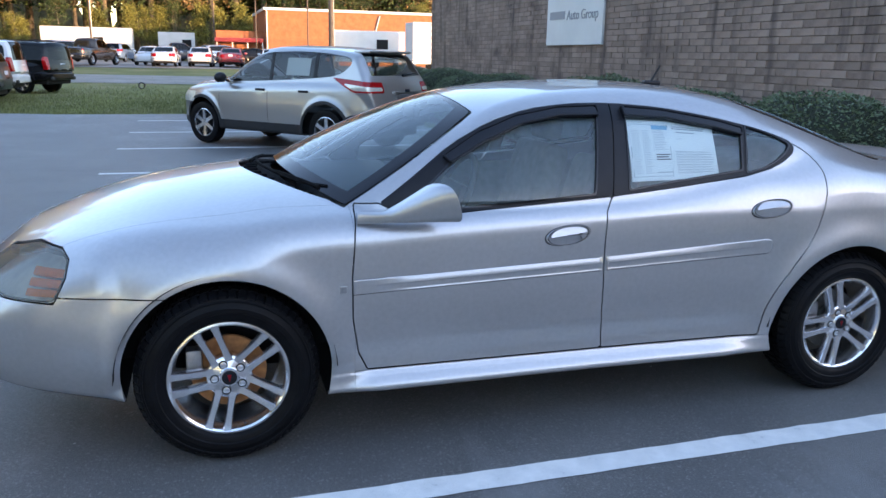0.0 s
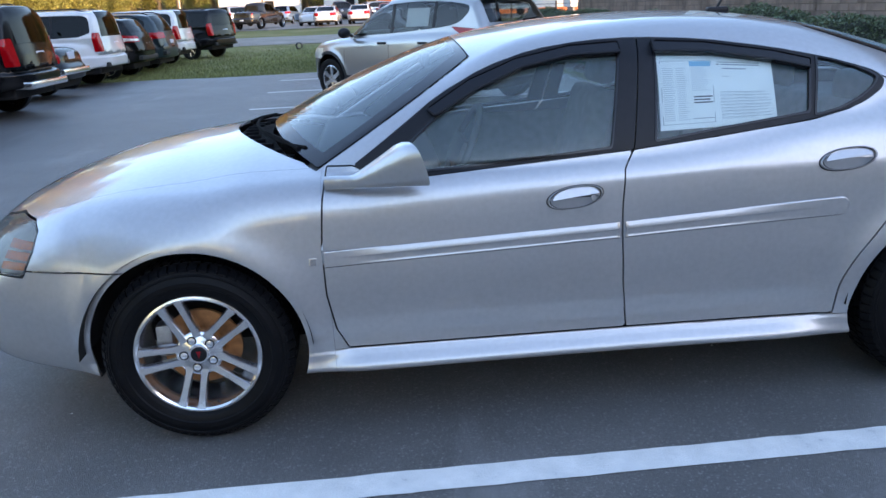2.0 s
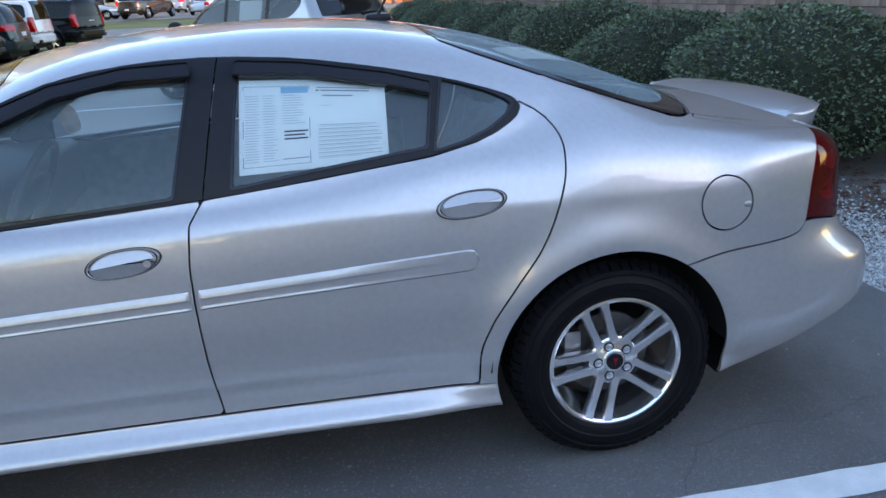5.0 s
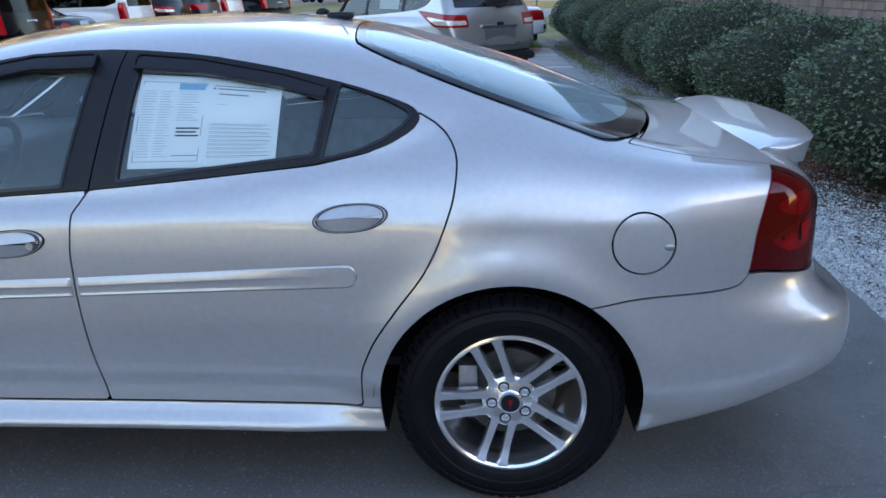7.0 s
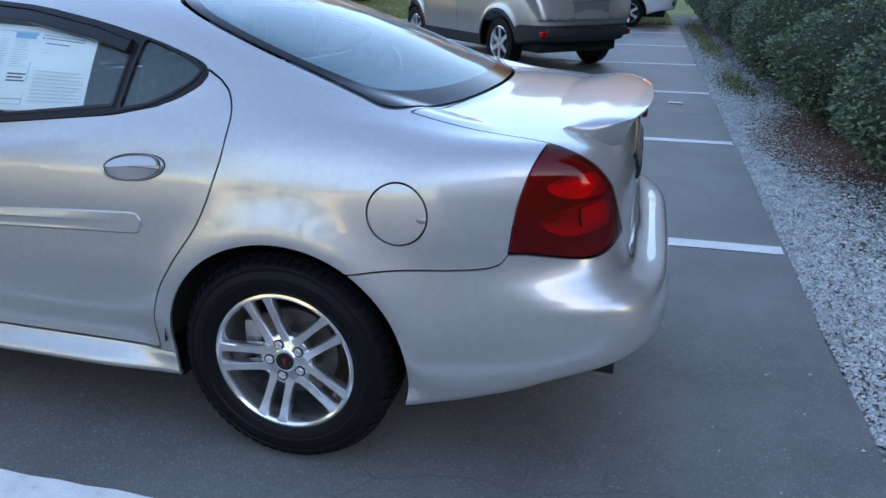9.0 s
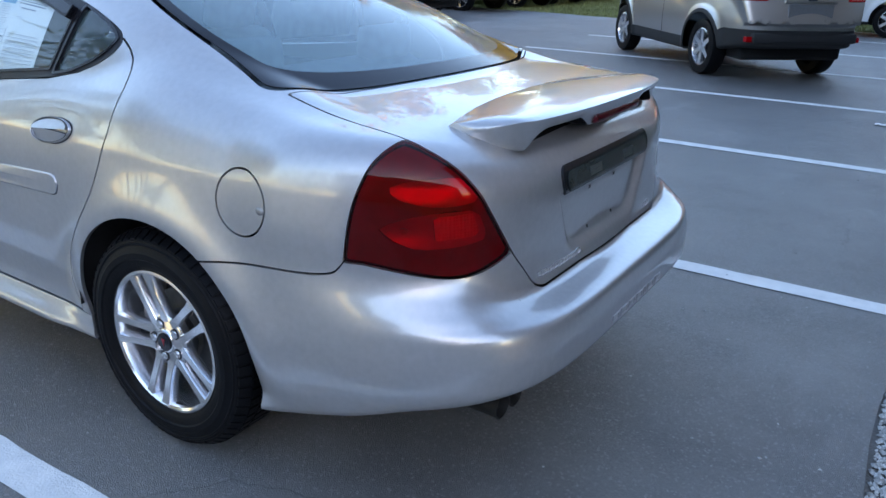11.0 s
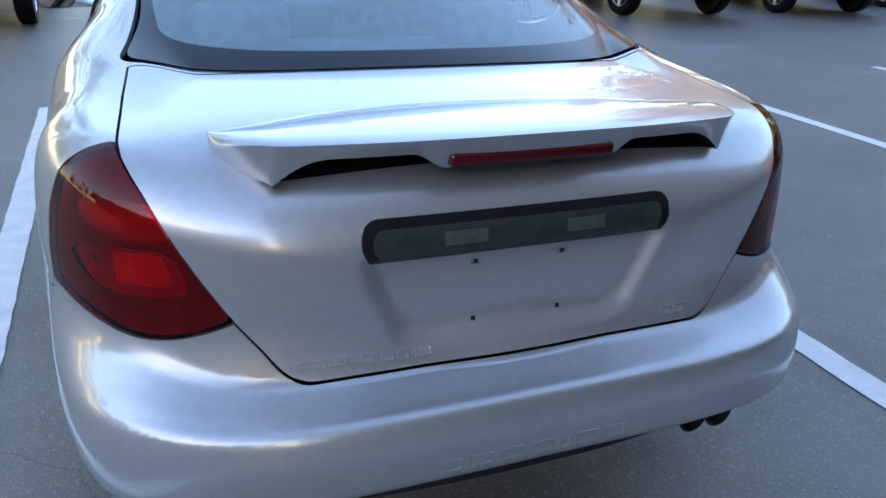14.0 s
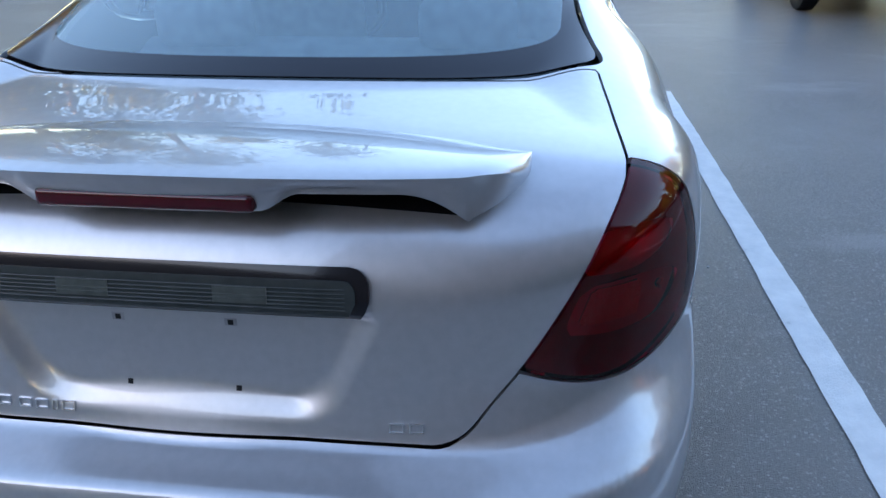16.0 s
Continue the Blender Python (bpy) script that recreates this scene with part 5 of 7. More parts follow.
# ---- cabin ----
cabin_m = sedan


def cushion(name, boxes, mat, label, parent):
    ob = None
    for b in boxes:
        ob = bm_part(name, box_bm(*b[:6], b[6] if len(b) > 6 else 0.05, 3), mat, parent, label, 50, b[7] if len(b) > 7 else None)
    return ob


for v in (-0.38, 0.38):
    s = cushion("front_seat", [(1.10, v - 0.25, 0.42, 1.62, v + 0.25, 0.60, 0.06)], INTERIOR, "grey cloth front seat", sedan)
    bm_part("seat_back", box_bm(-0.07, -0.25, 0.0, 0.07, 0.25, 0.58, 0.06, 3), INTERIOR, s, "", 50, Matrix.Translation((1.62, v, 0.52)) @ Matrix.Rotation(radians(17), 4, "Y"))
    bm_part("head_rest", box_bm(-0.05, -0.13, 0.0, 0.05, 0.13, 0.16, 0.045, 3), INTERIOR, s, "", 50, Matrix.Translation((1.79, v, 1.09)) @ Matrix.Rotation(radians(10), 4, "Y"))
s = cushion("rear_seat", [(2.02, -0.57, 0.42, 2.52, 0.57, 0.62, 0.06)], INTERIOR, "grey cloth rear bench", sedan)
bm_part("seat_back", box_bm(-0.07, -0.57, 0.0, 0.07, 0.57, 0.52, 0.06, 3), INTERIOR, s, "", 50, Matrix.Translation((2.50, 0, 0.55)) @ Matrix.Rotation(radians(20), 4, "Y"))
for v in (-0.36, 0.36):
    bm_part("head_rest", box_bm(-0.05, -0.13, 0.0, 0.05, 0.13, 0.13, 0.04, 3), INTERIOR, s, "", 50, Matrix.Translation((2.68, v, 1.03)))
bm_part("parcel_shelf", box_bm(2.66, -0.60, 0.975, 3.20, 0.60, 1.01, 0.01), INTERIOR, sedan, "grey parcel shelf")
d = bm_part("dashboard", box_bm(0.42, -0.70, 0.70, 0.92, 0.70, 0.955, 0.05, 3), INTDARK, sedan, "dark dashboard", 50)
bm_part("centre_console", box_bm(0.85, -0.11, 0.40, 1.55, 0.11, 0.66, 0.03), INTDARK, d)
bm_part("steering_wheel", tube_bm([(0.185 * math.cos(a), 0.185 * math.sin(a), 0) for a in np.linspace(0, 2 * math.pi, 33)], 0.015, 8), INTDARK, sedan, "dark steering wheel", 60, Matrix.Translation((1.02, -0.38, 0.93)) @ Matrix.Rotation(radians(-65), 4, "Y"))
bm_part("steering_hub", box_bm(-0.06, -0.15, -0.02, 0.06, 0.15, 0.02, 0.02), INTDARK, sedan, "", 40, Matrix.Translation((1.01, -0.38, 0.93)) @ Matrix.Rotation(radians(-65), 4, "Y"))
bm_part("cabin_floor", box_bm(0.5, -0.56, 0.30, 3.1, 0.56, 0.36), INTDARK, sedan, "dark carpet")
for sgn in (-1, 1):
    bm_part("door_lining", box_bm(0.55, sgn * 0.755 - 0.02, 0.36, 2.38, sgn * 0.755 + 0.02, 0.925, 0.015), INTERIOR, sedan, "grey door lining")
lining = clip(sedan_skin, lambda p, n: np.maximum(np.maximum(1.29 - p[:, 2], 0.4 - n[:, 2]), np.maximum(1.15 - p[:, 0], p[:, 0] - 2.25)))
panel("headliner", (lining[0], -lining[1], lining[2][:, ::-1]), INTERIOR, sedan, "grey headliner", 0, 0.03)
bm_part("rear_view_mirror", box_bm(0.90, -0.12, 1.24, 0.93, 0.12, 1.30, 0.012), INTDARK, sedan, "inside mirror")


# papers behind the left rear window
def sheet(corners, rows_of_print, name, label):
    """A sheet on the window: corners from top left, clockwise, as length and height."""
    (ax, az), (bx, bz), (cx, cz), (dx, dz) = corners
    n = 8

    def patch(nm, u0, v0, u1, v1, lift, mat, parent, lab="", m=4):
        u, v = np.meshgrid(np.linspace(u0, u1, m + 1), np.linspace(v0, v1, m + 1))
        x = (ax * (1 - u) + bx * u) * (1 - v) + (dx * (1 - u) + cx * u) * v
        z = (az * (1 - u) + bz * u) * (1 - v) + (dz * (1 - u) + cz * u) * v
        p, nr = flank_points(x.ravel(), z.ravel())
        V = p + nr * lift
        F = [(j * (m + 1) + i, (j + 1) * (m + 1) + i, (j + 1) * (m + 1) + i + 1, j * (m + 1) + i + 1) for j in range(m) for i in range(m)]
        return part(nm, V, F, mat, parent, lab)
    sh = patch(name, 0, 0, 1, 1, -0.0125, PAPER, sedan, label, n)
    for u0, v0, u1, v1, mat in rows_of_print:
        patch("print", u0, v0, u1, v1, -0.0118, mat, sh, "", 2)


left_print = [(0.05, 0.07, 0.06, 0.93, INK), (0.94, 0.07, 0.95, 0.93, INK), (0.05, 0.07, 0.95, 0.075, INK), (0.05, 0.925, 0.95, 0.93, INK), (0.56, 0.08, 0.93, 0.15, INKBLUE)]
rp = random.Random(9)
for i in range(26):
    y = 0.17 + 0.028 * i
    left_print += [(0.08, y, 0.08 + rp.uniform(0.15, 0.2), y + 0.007, PALEINK), (0.32, y, 0.32 + rp.uniform(0.13, 0.2), y + 0.007, PALEINK)]
    if y < 0.5:
        left_print.append((0.58, y, 0.58 + rp.uniform(0.2, 0.32), y + 0.007, PALEINK))
left_print += [(0.60, 0.56, 0.92, 0.578, INKBLACK), (0.60, 0.60, 0.88, 0.618, INKBLACK), (0.60, 0.64, 0.92, 0.658, INKBLACK), (0.58, 0.86, 0.93, 0.87, INK)]
right_print = [(0.06, 0.09, 0.80, 0.10, INK), (0.05, 0.12, 0.09, 0.135, INKBLACK), (0.12, 0.12, 0.78, 0.135, INK), (0.14, 0.18, 0.55, 0.195, INK), (0.12, 0.30, 0.25, 0.305, INK)]
for i in range(9):
    y = 0.52 + 0.045 * i
    right_print.append((0.07, y, rp.uniform(0.85, 0.93), y + 0.006, INK))
    right_print.append((0.07, y + 0.018, rp.uniform(0.6, 0.93), y + 0.023, PALEINK))
sheet(((1.722, 1.285), (1.935, 1.276), (1.915, 1.034), (1.700, 1.030)), left_print, "window_sheet", "white printed sheet taped inside the window")
sheet(((1.932, 1.277), (2.145, 1.258), (2.132, 1.040), (1.912, 1.036)), right_print, "window_sheet", "white printed form taped inside the window")

# ---- ground, lines, beds ----
BAY, LINE0, EDGE, HEAD = 2.743, -0.27, 4.62, -1.25


def rise(x, y):
    """Height of the open ground: level, then climbing a little towards the far lot."""
    return -0.05 + 0.49 * float(step(36.0, 62.0, np.array(y)))


bm = bmesh.new()
gx = [-400, -200, -110, -60, -30, -15, -5, 0, 4.6, 8, 15, 30, 60, 110, 200, 400]
gy = [-300, -150, -80, -40, -20, 0, 10, 18, 24, 30, 36, 40, 44, 48, 52, 56, 60, 64, 70, 80, 100, 140, 220, 420]
grid = [[bm.verts.new((x, y, rise(x, y))) for y in gy] for x in gx]
for i in range(len(gx) - 1):
    for j in range(len(gy) - 1):
        bm.faces.new((grid[i][j], grid[i + 1][j], grid[i + 1][j + 1], grid[i][j + 1]))
tagged(bm_part("ground", bm, TURF, None, "", 60), "patchy green and straw-coloured grass round the lot", "ground", kind="structure")

bm = bmesh.new()
rnd = random.Random(4)
edge_pts = [(EDGE + rnd.uniform(-0.012, 0.012), -60 + 0.25 * i) for i in range(int(79.2 / 0.25))]
far_pts = [(x, 18.35 + 0.25 * math.sin(x * 0.7) + rnd.uniform(-0.12, 0.12)) for x in np.arange(EDGE, -60, -0.8)]
ring = [(-60, -60)] + edge_pts + far_pts
top = [bm.verts.new((x, y, 0)) for x, y in ring]
low = [bm.verts.new((x, y, -0.12)) for x, y in ring]
bm.faces.new(top)
for i in range(len(ring)):
    j = (i + 1) % len(ring)
    bm.faces.new((top[j], top[i], low[i], low[j]))
bmesh.ops.triangulate(bm, faces=bm.faces[:])
tagged(bm_part("pavement", bm, ASPHALT), "dark grey asphalt of the parking lot", "pavement", kind="structure")

for k in range(8):
    y = (-0.300, 2.440)[k] if k < 2 else LINE0 + BAY * k - 0.055
    x0 = HEAD - 0.02 * k
    bm = bmesh.new()
    n = 60
    a = [bm.verts.new((x0 + (EDGE - 0.01 - x0) * i / n, y - 0.062 + rnd.uniform(-0.0035, 0.0035), 0.004)) for i in range(n + 1)]
    b = [bm.verts.new((x0 + (EDGE - 0.01 - x0) * i / n, y + 0.062 + rnd.uniform(-0.0035, 0.0035), 0.004)) for i in range(n + 1)]
    for i in range(n):
        bm.faces.new((a[i], a[i + 1], b[i + 1], b[i]))
    if y < 18:
        tagged(bm_part("parking_line", bm, LINEPAINT), "worn white painted parking bay line on asphalt", "parking line", "bay lines", "structure")
    else:
        bm.free()

# gravel strip and mulch between the asphalt and the shrubs
bm = bmesh.new()
n = 90
rows = []
for i in range(n + 1):
    y = -14 + 36 * i / n
    rows.append([bm.verts.new((x, y, -0.022 + 0.010 * noise.noise((x * 2, y * 2, 0)) + 0.05 * max(0, x - 5.1))) for x in (EDGE - 0.03, 4.8, 5.0, 5.3, 5.7, 6.2, 6.8, 7.35)])
for r, s in zip(rows, rows[1:]):
    for i in range(7):
        bm.faces.new((r[i], r[i + 1], s[i + 1], s[i]))
tagged(bm_part("bed", bm, EARTH, None, "", 80), "strip of earth with gravel and mulch beside the asphalt", "planting bed", kind="structure")


def scatter(name, mat, count, place, size, flat=0.6, seed=1):
    """Small faceted lumps strewn by place(rnd), all in one mesh."""
    r = random.Random(seed)
    V, F = [], []
    for _ in range(count):
        x, y, z = place(r)
        s, a = r.uniform(*size), r.uniform(0, 6.28)
        ca, sa, st = math.cos(a), math.sin(a), r.uniform(0.6, 1.5)
        b = len(V)
        for u, v, w in ((1, 0, 0), (0, 1, 0), (-1, 0.2, 0), (0, -1, 0.1), (0.1, 0, 1), (0, 0.1, -1)):
            u, v, w = (u + r.uniform(-0.3, 0.3)) * s * st, (v + r.uniform(-0.3, 0.3)) * s, (w + r.uniform(-0.2, 0.2)) * s * flat
            V.append((x + u * ca - v * sa, y + u * sa + v * ca, z + w))
        F += [(b, b + 1, b + 4), (b + 1, b + 2, b + 4), (b + 2, b + 3, b + 4), (b + 3, b, b + 4), (b + 1, b, b + 5), (b + 2, b + 1, b + 5), (b + 3, b + 2, b + 5), (b, b + 3, b + 5)]
    return part(name, V, F, mat, smooth=False)


def gravel_spot(r):
    y = r.triangular(-1.0, 16.0, 1.5)
    x = EDGE + 0.01 + abs(r.gauss(0, 0.42))
    if x > 5.9:
        x = r.uniform(EDGE, 5.3)
    return x, y, -0.014 + 0.05 * max(0, x - 5.1)


tagged(scatter("gravel", STONE, 42000, gravel_spot, (0.005, 0.0125), 0.85), "loose pale grey gravel along the asphalt edge", "gravel", kind="stuff")


def mulch_spot(r):
    if r.random() < 0.55:
        y = r.triangular(4.0, 6.9, 5.2)
        x = r.triangular(4.72 + 0.12 * abs(y - 5.4), 5.9, 5.3)
    else:
        y, x = r.uniform(1, 18), r.gauss(5.7, 0.28)
    return max(x, EDGE + 0.12), y, -0.012 + 0.05 * max(0, x - 5.1)


tagged(scatter("mulch", MULCH, 15000, mulch_spot, (0.008, 0.026), 0.25, 2), "brown leaf mulch under the shrubs", "mulch", kind="stuff")
tagged(scatter("pebbles", STONE, 120, lambda r: (r.choice((r.uniform(3.8, 4.6), r.uniform(-2, 4.6))), r.uniform(-2, 6), 0.003), (0.003, 0.008), 0.6, 3), "few stray pale pebbles lying on the asphalt", "pebbles", kind="stuff")


def blades(name, mat, count, place, height, seed):
    r = random.Random(seed)
    V, F = [], []
    for _ in range(count):
        x, y = place(r)
        h, a, w = r.uniform(*height), r.uniform(0, 6.28), r.uniform(0.004, 0.012)
        lx, ly = r.uniform(-0.5, 0.5) * h, r.uniform(-0.5, 0.5) * h
        z = rise(x, y) + (0.035 if x > 4.6 else 0)
        b = len(V)
        V += [(x - w * math.cos(a), y - w * math.sin(a), z), (x + w * math.cos(a), y + w * math.sin(a), z), (x + lx, y + ly, z + h)]
        F.append((b, b + 1, b + 2))
    return part(name, V, F, mat, smooth=False)


GRASS = material("grass_blade", (0.16, 0.175, 0.062), 0.7, 0, 0, 0.5, 0.35, 0, None, 0.1, 0.3, 0.5)
tagged(blades("grass", GRASS, 60000, lambda r: (r.uniform(-14, 4.5), 18.3 + abs(r.gauss(0, 7))), (0.03, 0.10), 5), "short green and straw grass beyond the asphalt", "grass", kind="stuff")
tagged(blades("weeds", GRASS, 5000, lambda r: (r.gauss(5.0, 0.11), r.choice((r.gauss(9.0, 0.6), r.gauss(13.5, 1.2), r.gauss(17, 1.5)))), (0.012, 0.04), 6), "thin weeds and moss in the gravel strip", "weeds", kind="stuff")

# pale drive across the grass, and the far lot
for name, x0, x1, y0, y1, mat, label in (("drive", -7.5, 40, 38.5, 46.5, DRIVE, "pale gravel drive beyond the grass"), ("road", -60, 45, 56, 92, DRIVE, "sunlit pale ground of the far car lot")):
    bm = bmesh.new()
    ny, nx = 12, 40
    rows = [[bm.verts.new((x0 + (x1 - x0) * i / nx, y, rise(0, y) + 0.03)) for i in range(nx + 1)] for y in np.linspace(y0, y1, ny)]
    for i in range(nx + 1):
        rows[0][i].co.y += 0.5 * math.sin(i * 0.8)
        rows[-1][i].co.y += 0.6 * math.sin(i * 0.6 + 1)
    for r, s in zip(rows, rows[1:]):
        for i in range(nx):
            bm.faces.new((r[i], r[i + 1], s[i + 1], s[i]))
    tagged(bm_part(name, bm, mat, None, "", 60), label, "drive", kind="structure")

scrap = thing("paper_scrap", "small crumpled white paper scrap lying on the asphalt", "litter", at=(4.2, 7.1, 0.003))
bm = bmesh.new()
rs = random.Random(3)
grid = [[bm.verts.new((-0.075 + 0.03 * i + rs.uniform(-0.006, 0.006), -0.035 + 0.018 * j + rs.uniform(-0.004, 0.004), rs.uniform(0.001, 0.016))) for j in range(5)] for i in range(6)]
for i in range(5):
    for j in range(4):
        bm.faces.new((grid[i][j], grid[i + 1][j], grid[i + 1][j + 1], grid[i][j + 1]))
bm_part("sheet", bm, PAPER, scrap, "crumpled white paper")

# ---- other vehicles: x runs from the nose (0) to the tail, y across, wheels on z = 0 ----
WHITE_P = material("white_paint", (0.60, 0.61, 0.62), 0.25, 0, 0.8, 2, 0.03)
BLACK_P = material("black_paint", (0.005, 0.005, 0.006), 0.16, 0, 0.0, 2, 0.1, 0, None, 0, 0.3)
NAVY_P = material("dark_blue_paint", (0.012, 0.02, 0.04), 0.3, 0.1, 0.25, 2, 0.1)
TEAL_P = material("dark_teal_paint", (0.008, 0.022, 0.030), 0.3, 0.1, 0.25, 2, 0.1)
BROWN_P = material("dark_brown_paint", (0.018, 0.016, 0.015), 0.25, 0.2, 0.8, 2, 0.1)
BEIGE_P = material("champagne_silver_paint", (0.42, 0.41, 0.40), 0.32, 0.8, 0.8, 2, 0.03)
SILVER_P = material("plain_silver_paint", (0.52, 0.53, 0.55), 0.3, 0.7, 0.8, 2, 0.05)
RED_P = material("dark_red_paint", (0.28, 0.03, 0.03), 0.3, 0.2, 0.8, 2, 0.1)
BLUE_P = material("faded_blue_paint", (0.16, 0.25, 0.38), 0.3, 0.3, 0.8, 2, 0.1)
CLAD = material("grey_black_cladding", (0.014, 0.0145, 0.016), 0.65, 0, 0, 20, 0.15)
PLATE = material("plate_blank", (0.55, 0.60, 0.68), 0.5, 0, 0, 30, 0.05)
DARKGLASS = glass("privacy_glass", (0.05, 0.06, 0.07), 0.7, 1.42)

KINDS = {}
KINDS["crossover"] = dict(L=4.52, W=0.92, wheels=(0.90, 3.59), R=0.355, under=0.28,
        top=((0, 0.62), (0.12, 0.86), (0.5, 1.02), (1.15, 1.10), (1.6, 1.12), (3.2, 1.18), (4.3, 1.20), (4.52, 1.14)),
        roof=((0.6, 0.6), (0.95, 0.98), (1.35, 1.22), (1.75, 1.47), (2.1, 1.60), (2.6, 1.67), (3.3, 1.66), (3.9, 1.615), (4.12, 1.58), (4.30, 1.37), (4.45, 1.13), (4.6, 0.6)),
        rear=((0.25, 4.35), (0.45, 4.50), (0.7, 4.53), (0.85, 4.50), (1.0, 4.46), (1.15, 4.44), (1.5, 4.35)), belt=(1.06, 1.20),
        side=((1.38, 1.06), (1.62, 1.27), (1.95, 1.46), (2.3, 1.545), (2.9, 1.57), (3.5, 1.55), (3.98, 1.49), (4.02, 1.40), (3.85, 1.25), (3.6, 1.19), (2.6, 1.115)), pillars=(2.42, 3.33))
KINDS["suv"] = dict(L=4.95, W=0.97, wheels=(0.95, 3.85), R=0.385, under=0.36,
        top=((0, 0.72), (0.1, 1.0), (0.4, 1.10), (1.2, 1.16), (1.5, 1.17), (4.95, 1.18)),
        roof=((1.0, 0.7), (1.25, 1.12), (1.65, 1.48), (2.0, 1.72), (2.4, 1.82), (3.2, 1.85), (4.2, 1.84), (4.66, 1.81), (4.76, 1.70), (4.86, 1.25), (4.96, 0.7)),
        rear=((0.3, 4.80), (0.5, 4.95), (0.72, 4.95), (0.78, 4.88), (1.0, 4.88), (1.2, 4.86), (1.8, 4.8)), belt=(1.16, 1.18),
        side=((1.62, 1.17), (1.85, 1.42), (2.15, 1.64), (2.5, 1.70), (3.4, 1.72), (4.45, 1.70), (4.60, 1.62), (4.62, 1.22), (3.2, 1.19)), pillars=(2.75, 3.72))
KINDS["minivan"] = dict(L=5.08, W=0.98, wheels=(0.98, 4.02), R=0.34, under=0.26,
        top=((0, 0.6), (0.12, 0.84), (0.5, 1.0), (1.0, 1.09), (1.5, 1.12), (5.08, 1.16)),
        roof=((0.5, 0.7), (0.8, 1.02), (1.3, 1.34), (1.8, 1.60), (2.3, 1.72), (3.2, 1.75), (4.2, 1.73), (4.62, 1.68), (4.82, 1.5), (4.98, 1.16), (5.1, 0.6)),
        rear=((0.25, 4.92), (0.45, 5.06), (0.7, 5.08), (0.85, 5.04), (1.2, 4.98), (1.7, 4.9)), belt=(1.08, 1.16),
        side=((1.35, 1.09), (1.7, 1.38), (2.1, 1.58), (2.6, 1.63), (4.3, 1.61), (4.55, 1.5), (4.5, 1.2), (3.0, 1.15)), pillars=(2.5, 3.6))
KINDS["pickup"] = dict(L=5.8, W=0.99, wheels=(1.0, 4.65), R=0.395, under=0.40,
        top=((0, 0.78), (0.1, 1.08), (0.5, 1.16), (1.4, 1.20), (1.8, 1.21), (3.9, 1.24), (5.8, 1.25)),
        roof=((1.2, 0.7), (1.45, 1.17), (1.85, 1.50), (2.2, 1.77), (2.6, 1.87), (3.2, 1.89), (3.6, 1.86), (3.75, 1.70), (3.84, 1.2), (3.95, 0.7)),
        rear=((0.3, 5.6), (0.5, 5.80), (0.72, 5.80), (0.78, 5.70), (1.25, 5.68), (1.8, 5.6)), belt=(1.19, 1.23),
        side=((1.80, 1.21), (2.05, 1.46), (2.35, 1.69), (2.7, 1.76), (3.4, 1.76), (3.6, 1.66), (3.66, 1.26), (2.8, 1.23)), pillars=(2.85,))
KINDS["saloon"] = dict(L=4.75, W=0.90, wheels=(0.95, 3.68), R=0.325, under=0.24,
        top=((0, 0.55), (0.12, 0.72), (0.6, 0.88), (1.3, 0.96), (2.5, 1.0), (3.9, 1.05), (4.5, 1.03), (4.72, 0.96)),
        roof=((0.9, 0.6), (1.2, 0.93), (1.7, 1.23), (2.05, 1.39), (2.5, 1.45), (3.0, 1.43), (3.4, 1.34), (3.8, 1.15), (4.1, 1.0), (4.4, 0.6)),
        rear=((0.22, 4.55), (0.4, 4.72), (0.6, 4.75), (0.72, 4.68), (1.0, 4.64), (1.1, 4.6)), belt=(0.95, 1.02),
        side=((1.45, 0.96), (1.85, 1.20), (2.15, 1.32), (2.6, 1.375), (3.1, 1.34), (3.45, 1.22), (3.65, 1.09), (2.6, 1.0)), pillars=(2.5, 3.35))
skins = {}


def bisect_y(f, x, z):
    lo, hi = 0.3, 1.2
    for _ in range(25):
        m = (lo + hi) / 2
        lo, hi = (m, hi) if f(np.array([x, m, z])) < 0 else (lo, m)
    return lo


def bisect_x(f, v, z):
    lo, hi = 2.5, 6.2
    for _ in range(25):
        m = (lo + hi) / 2
        lo, hi = (m, hi) if f(np.array([m, v, z])) < 0 else (lo, m)
    return lo


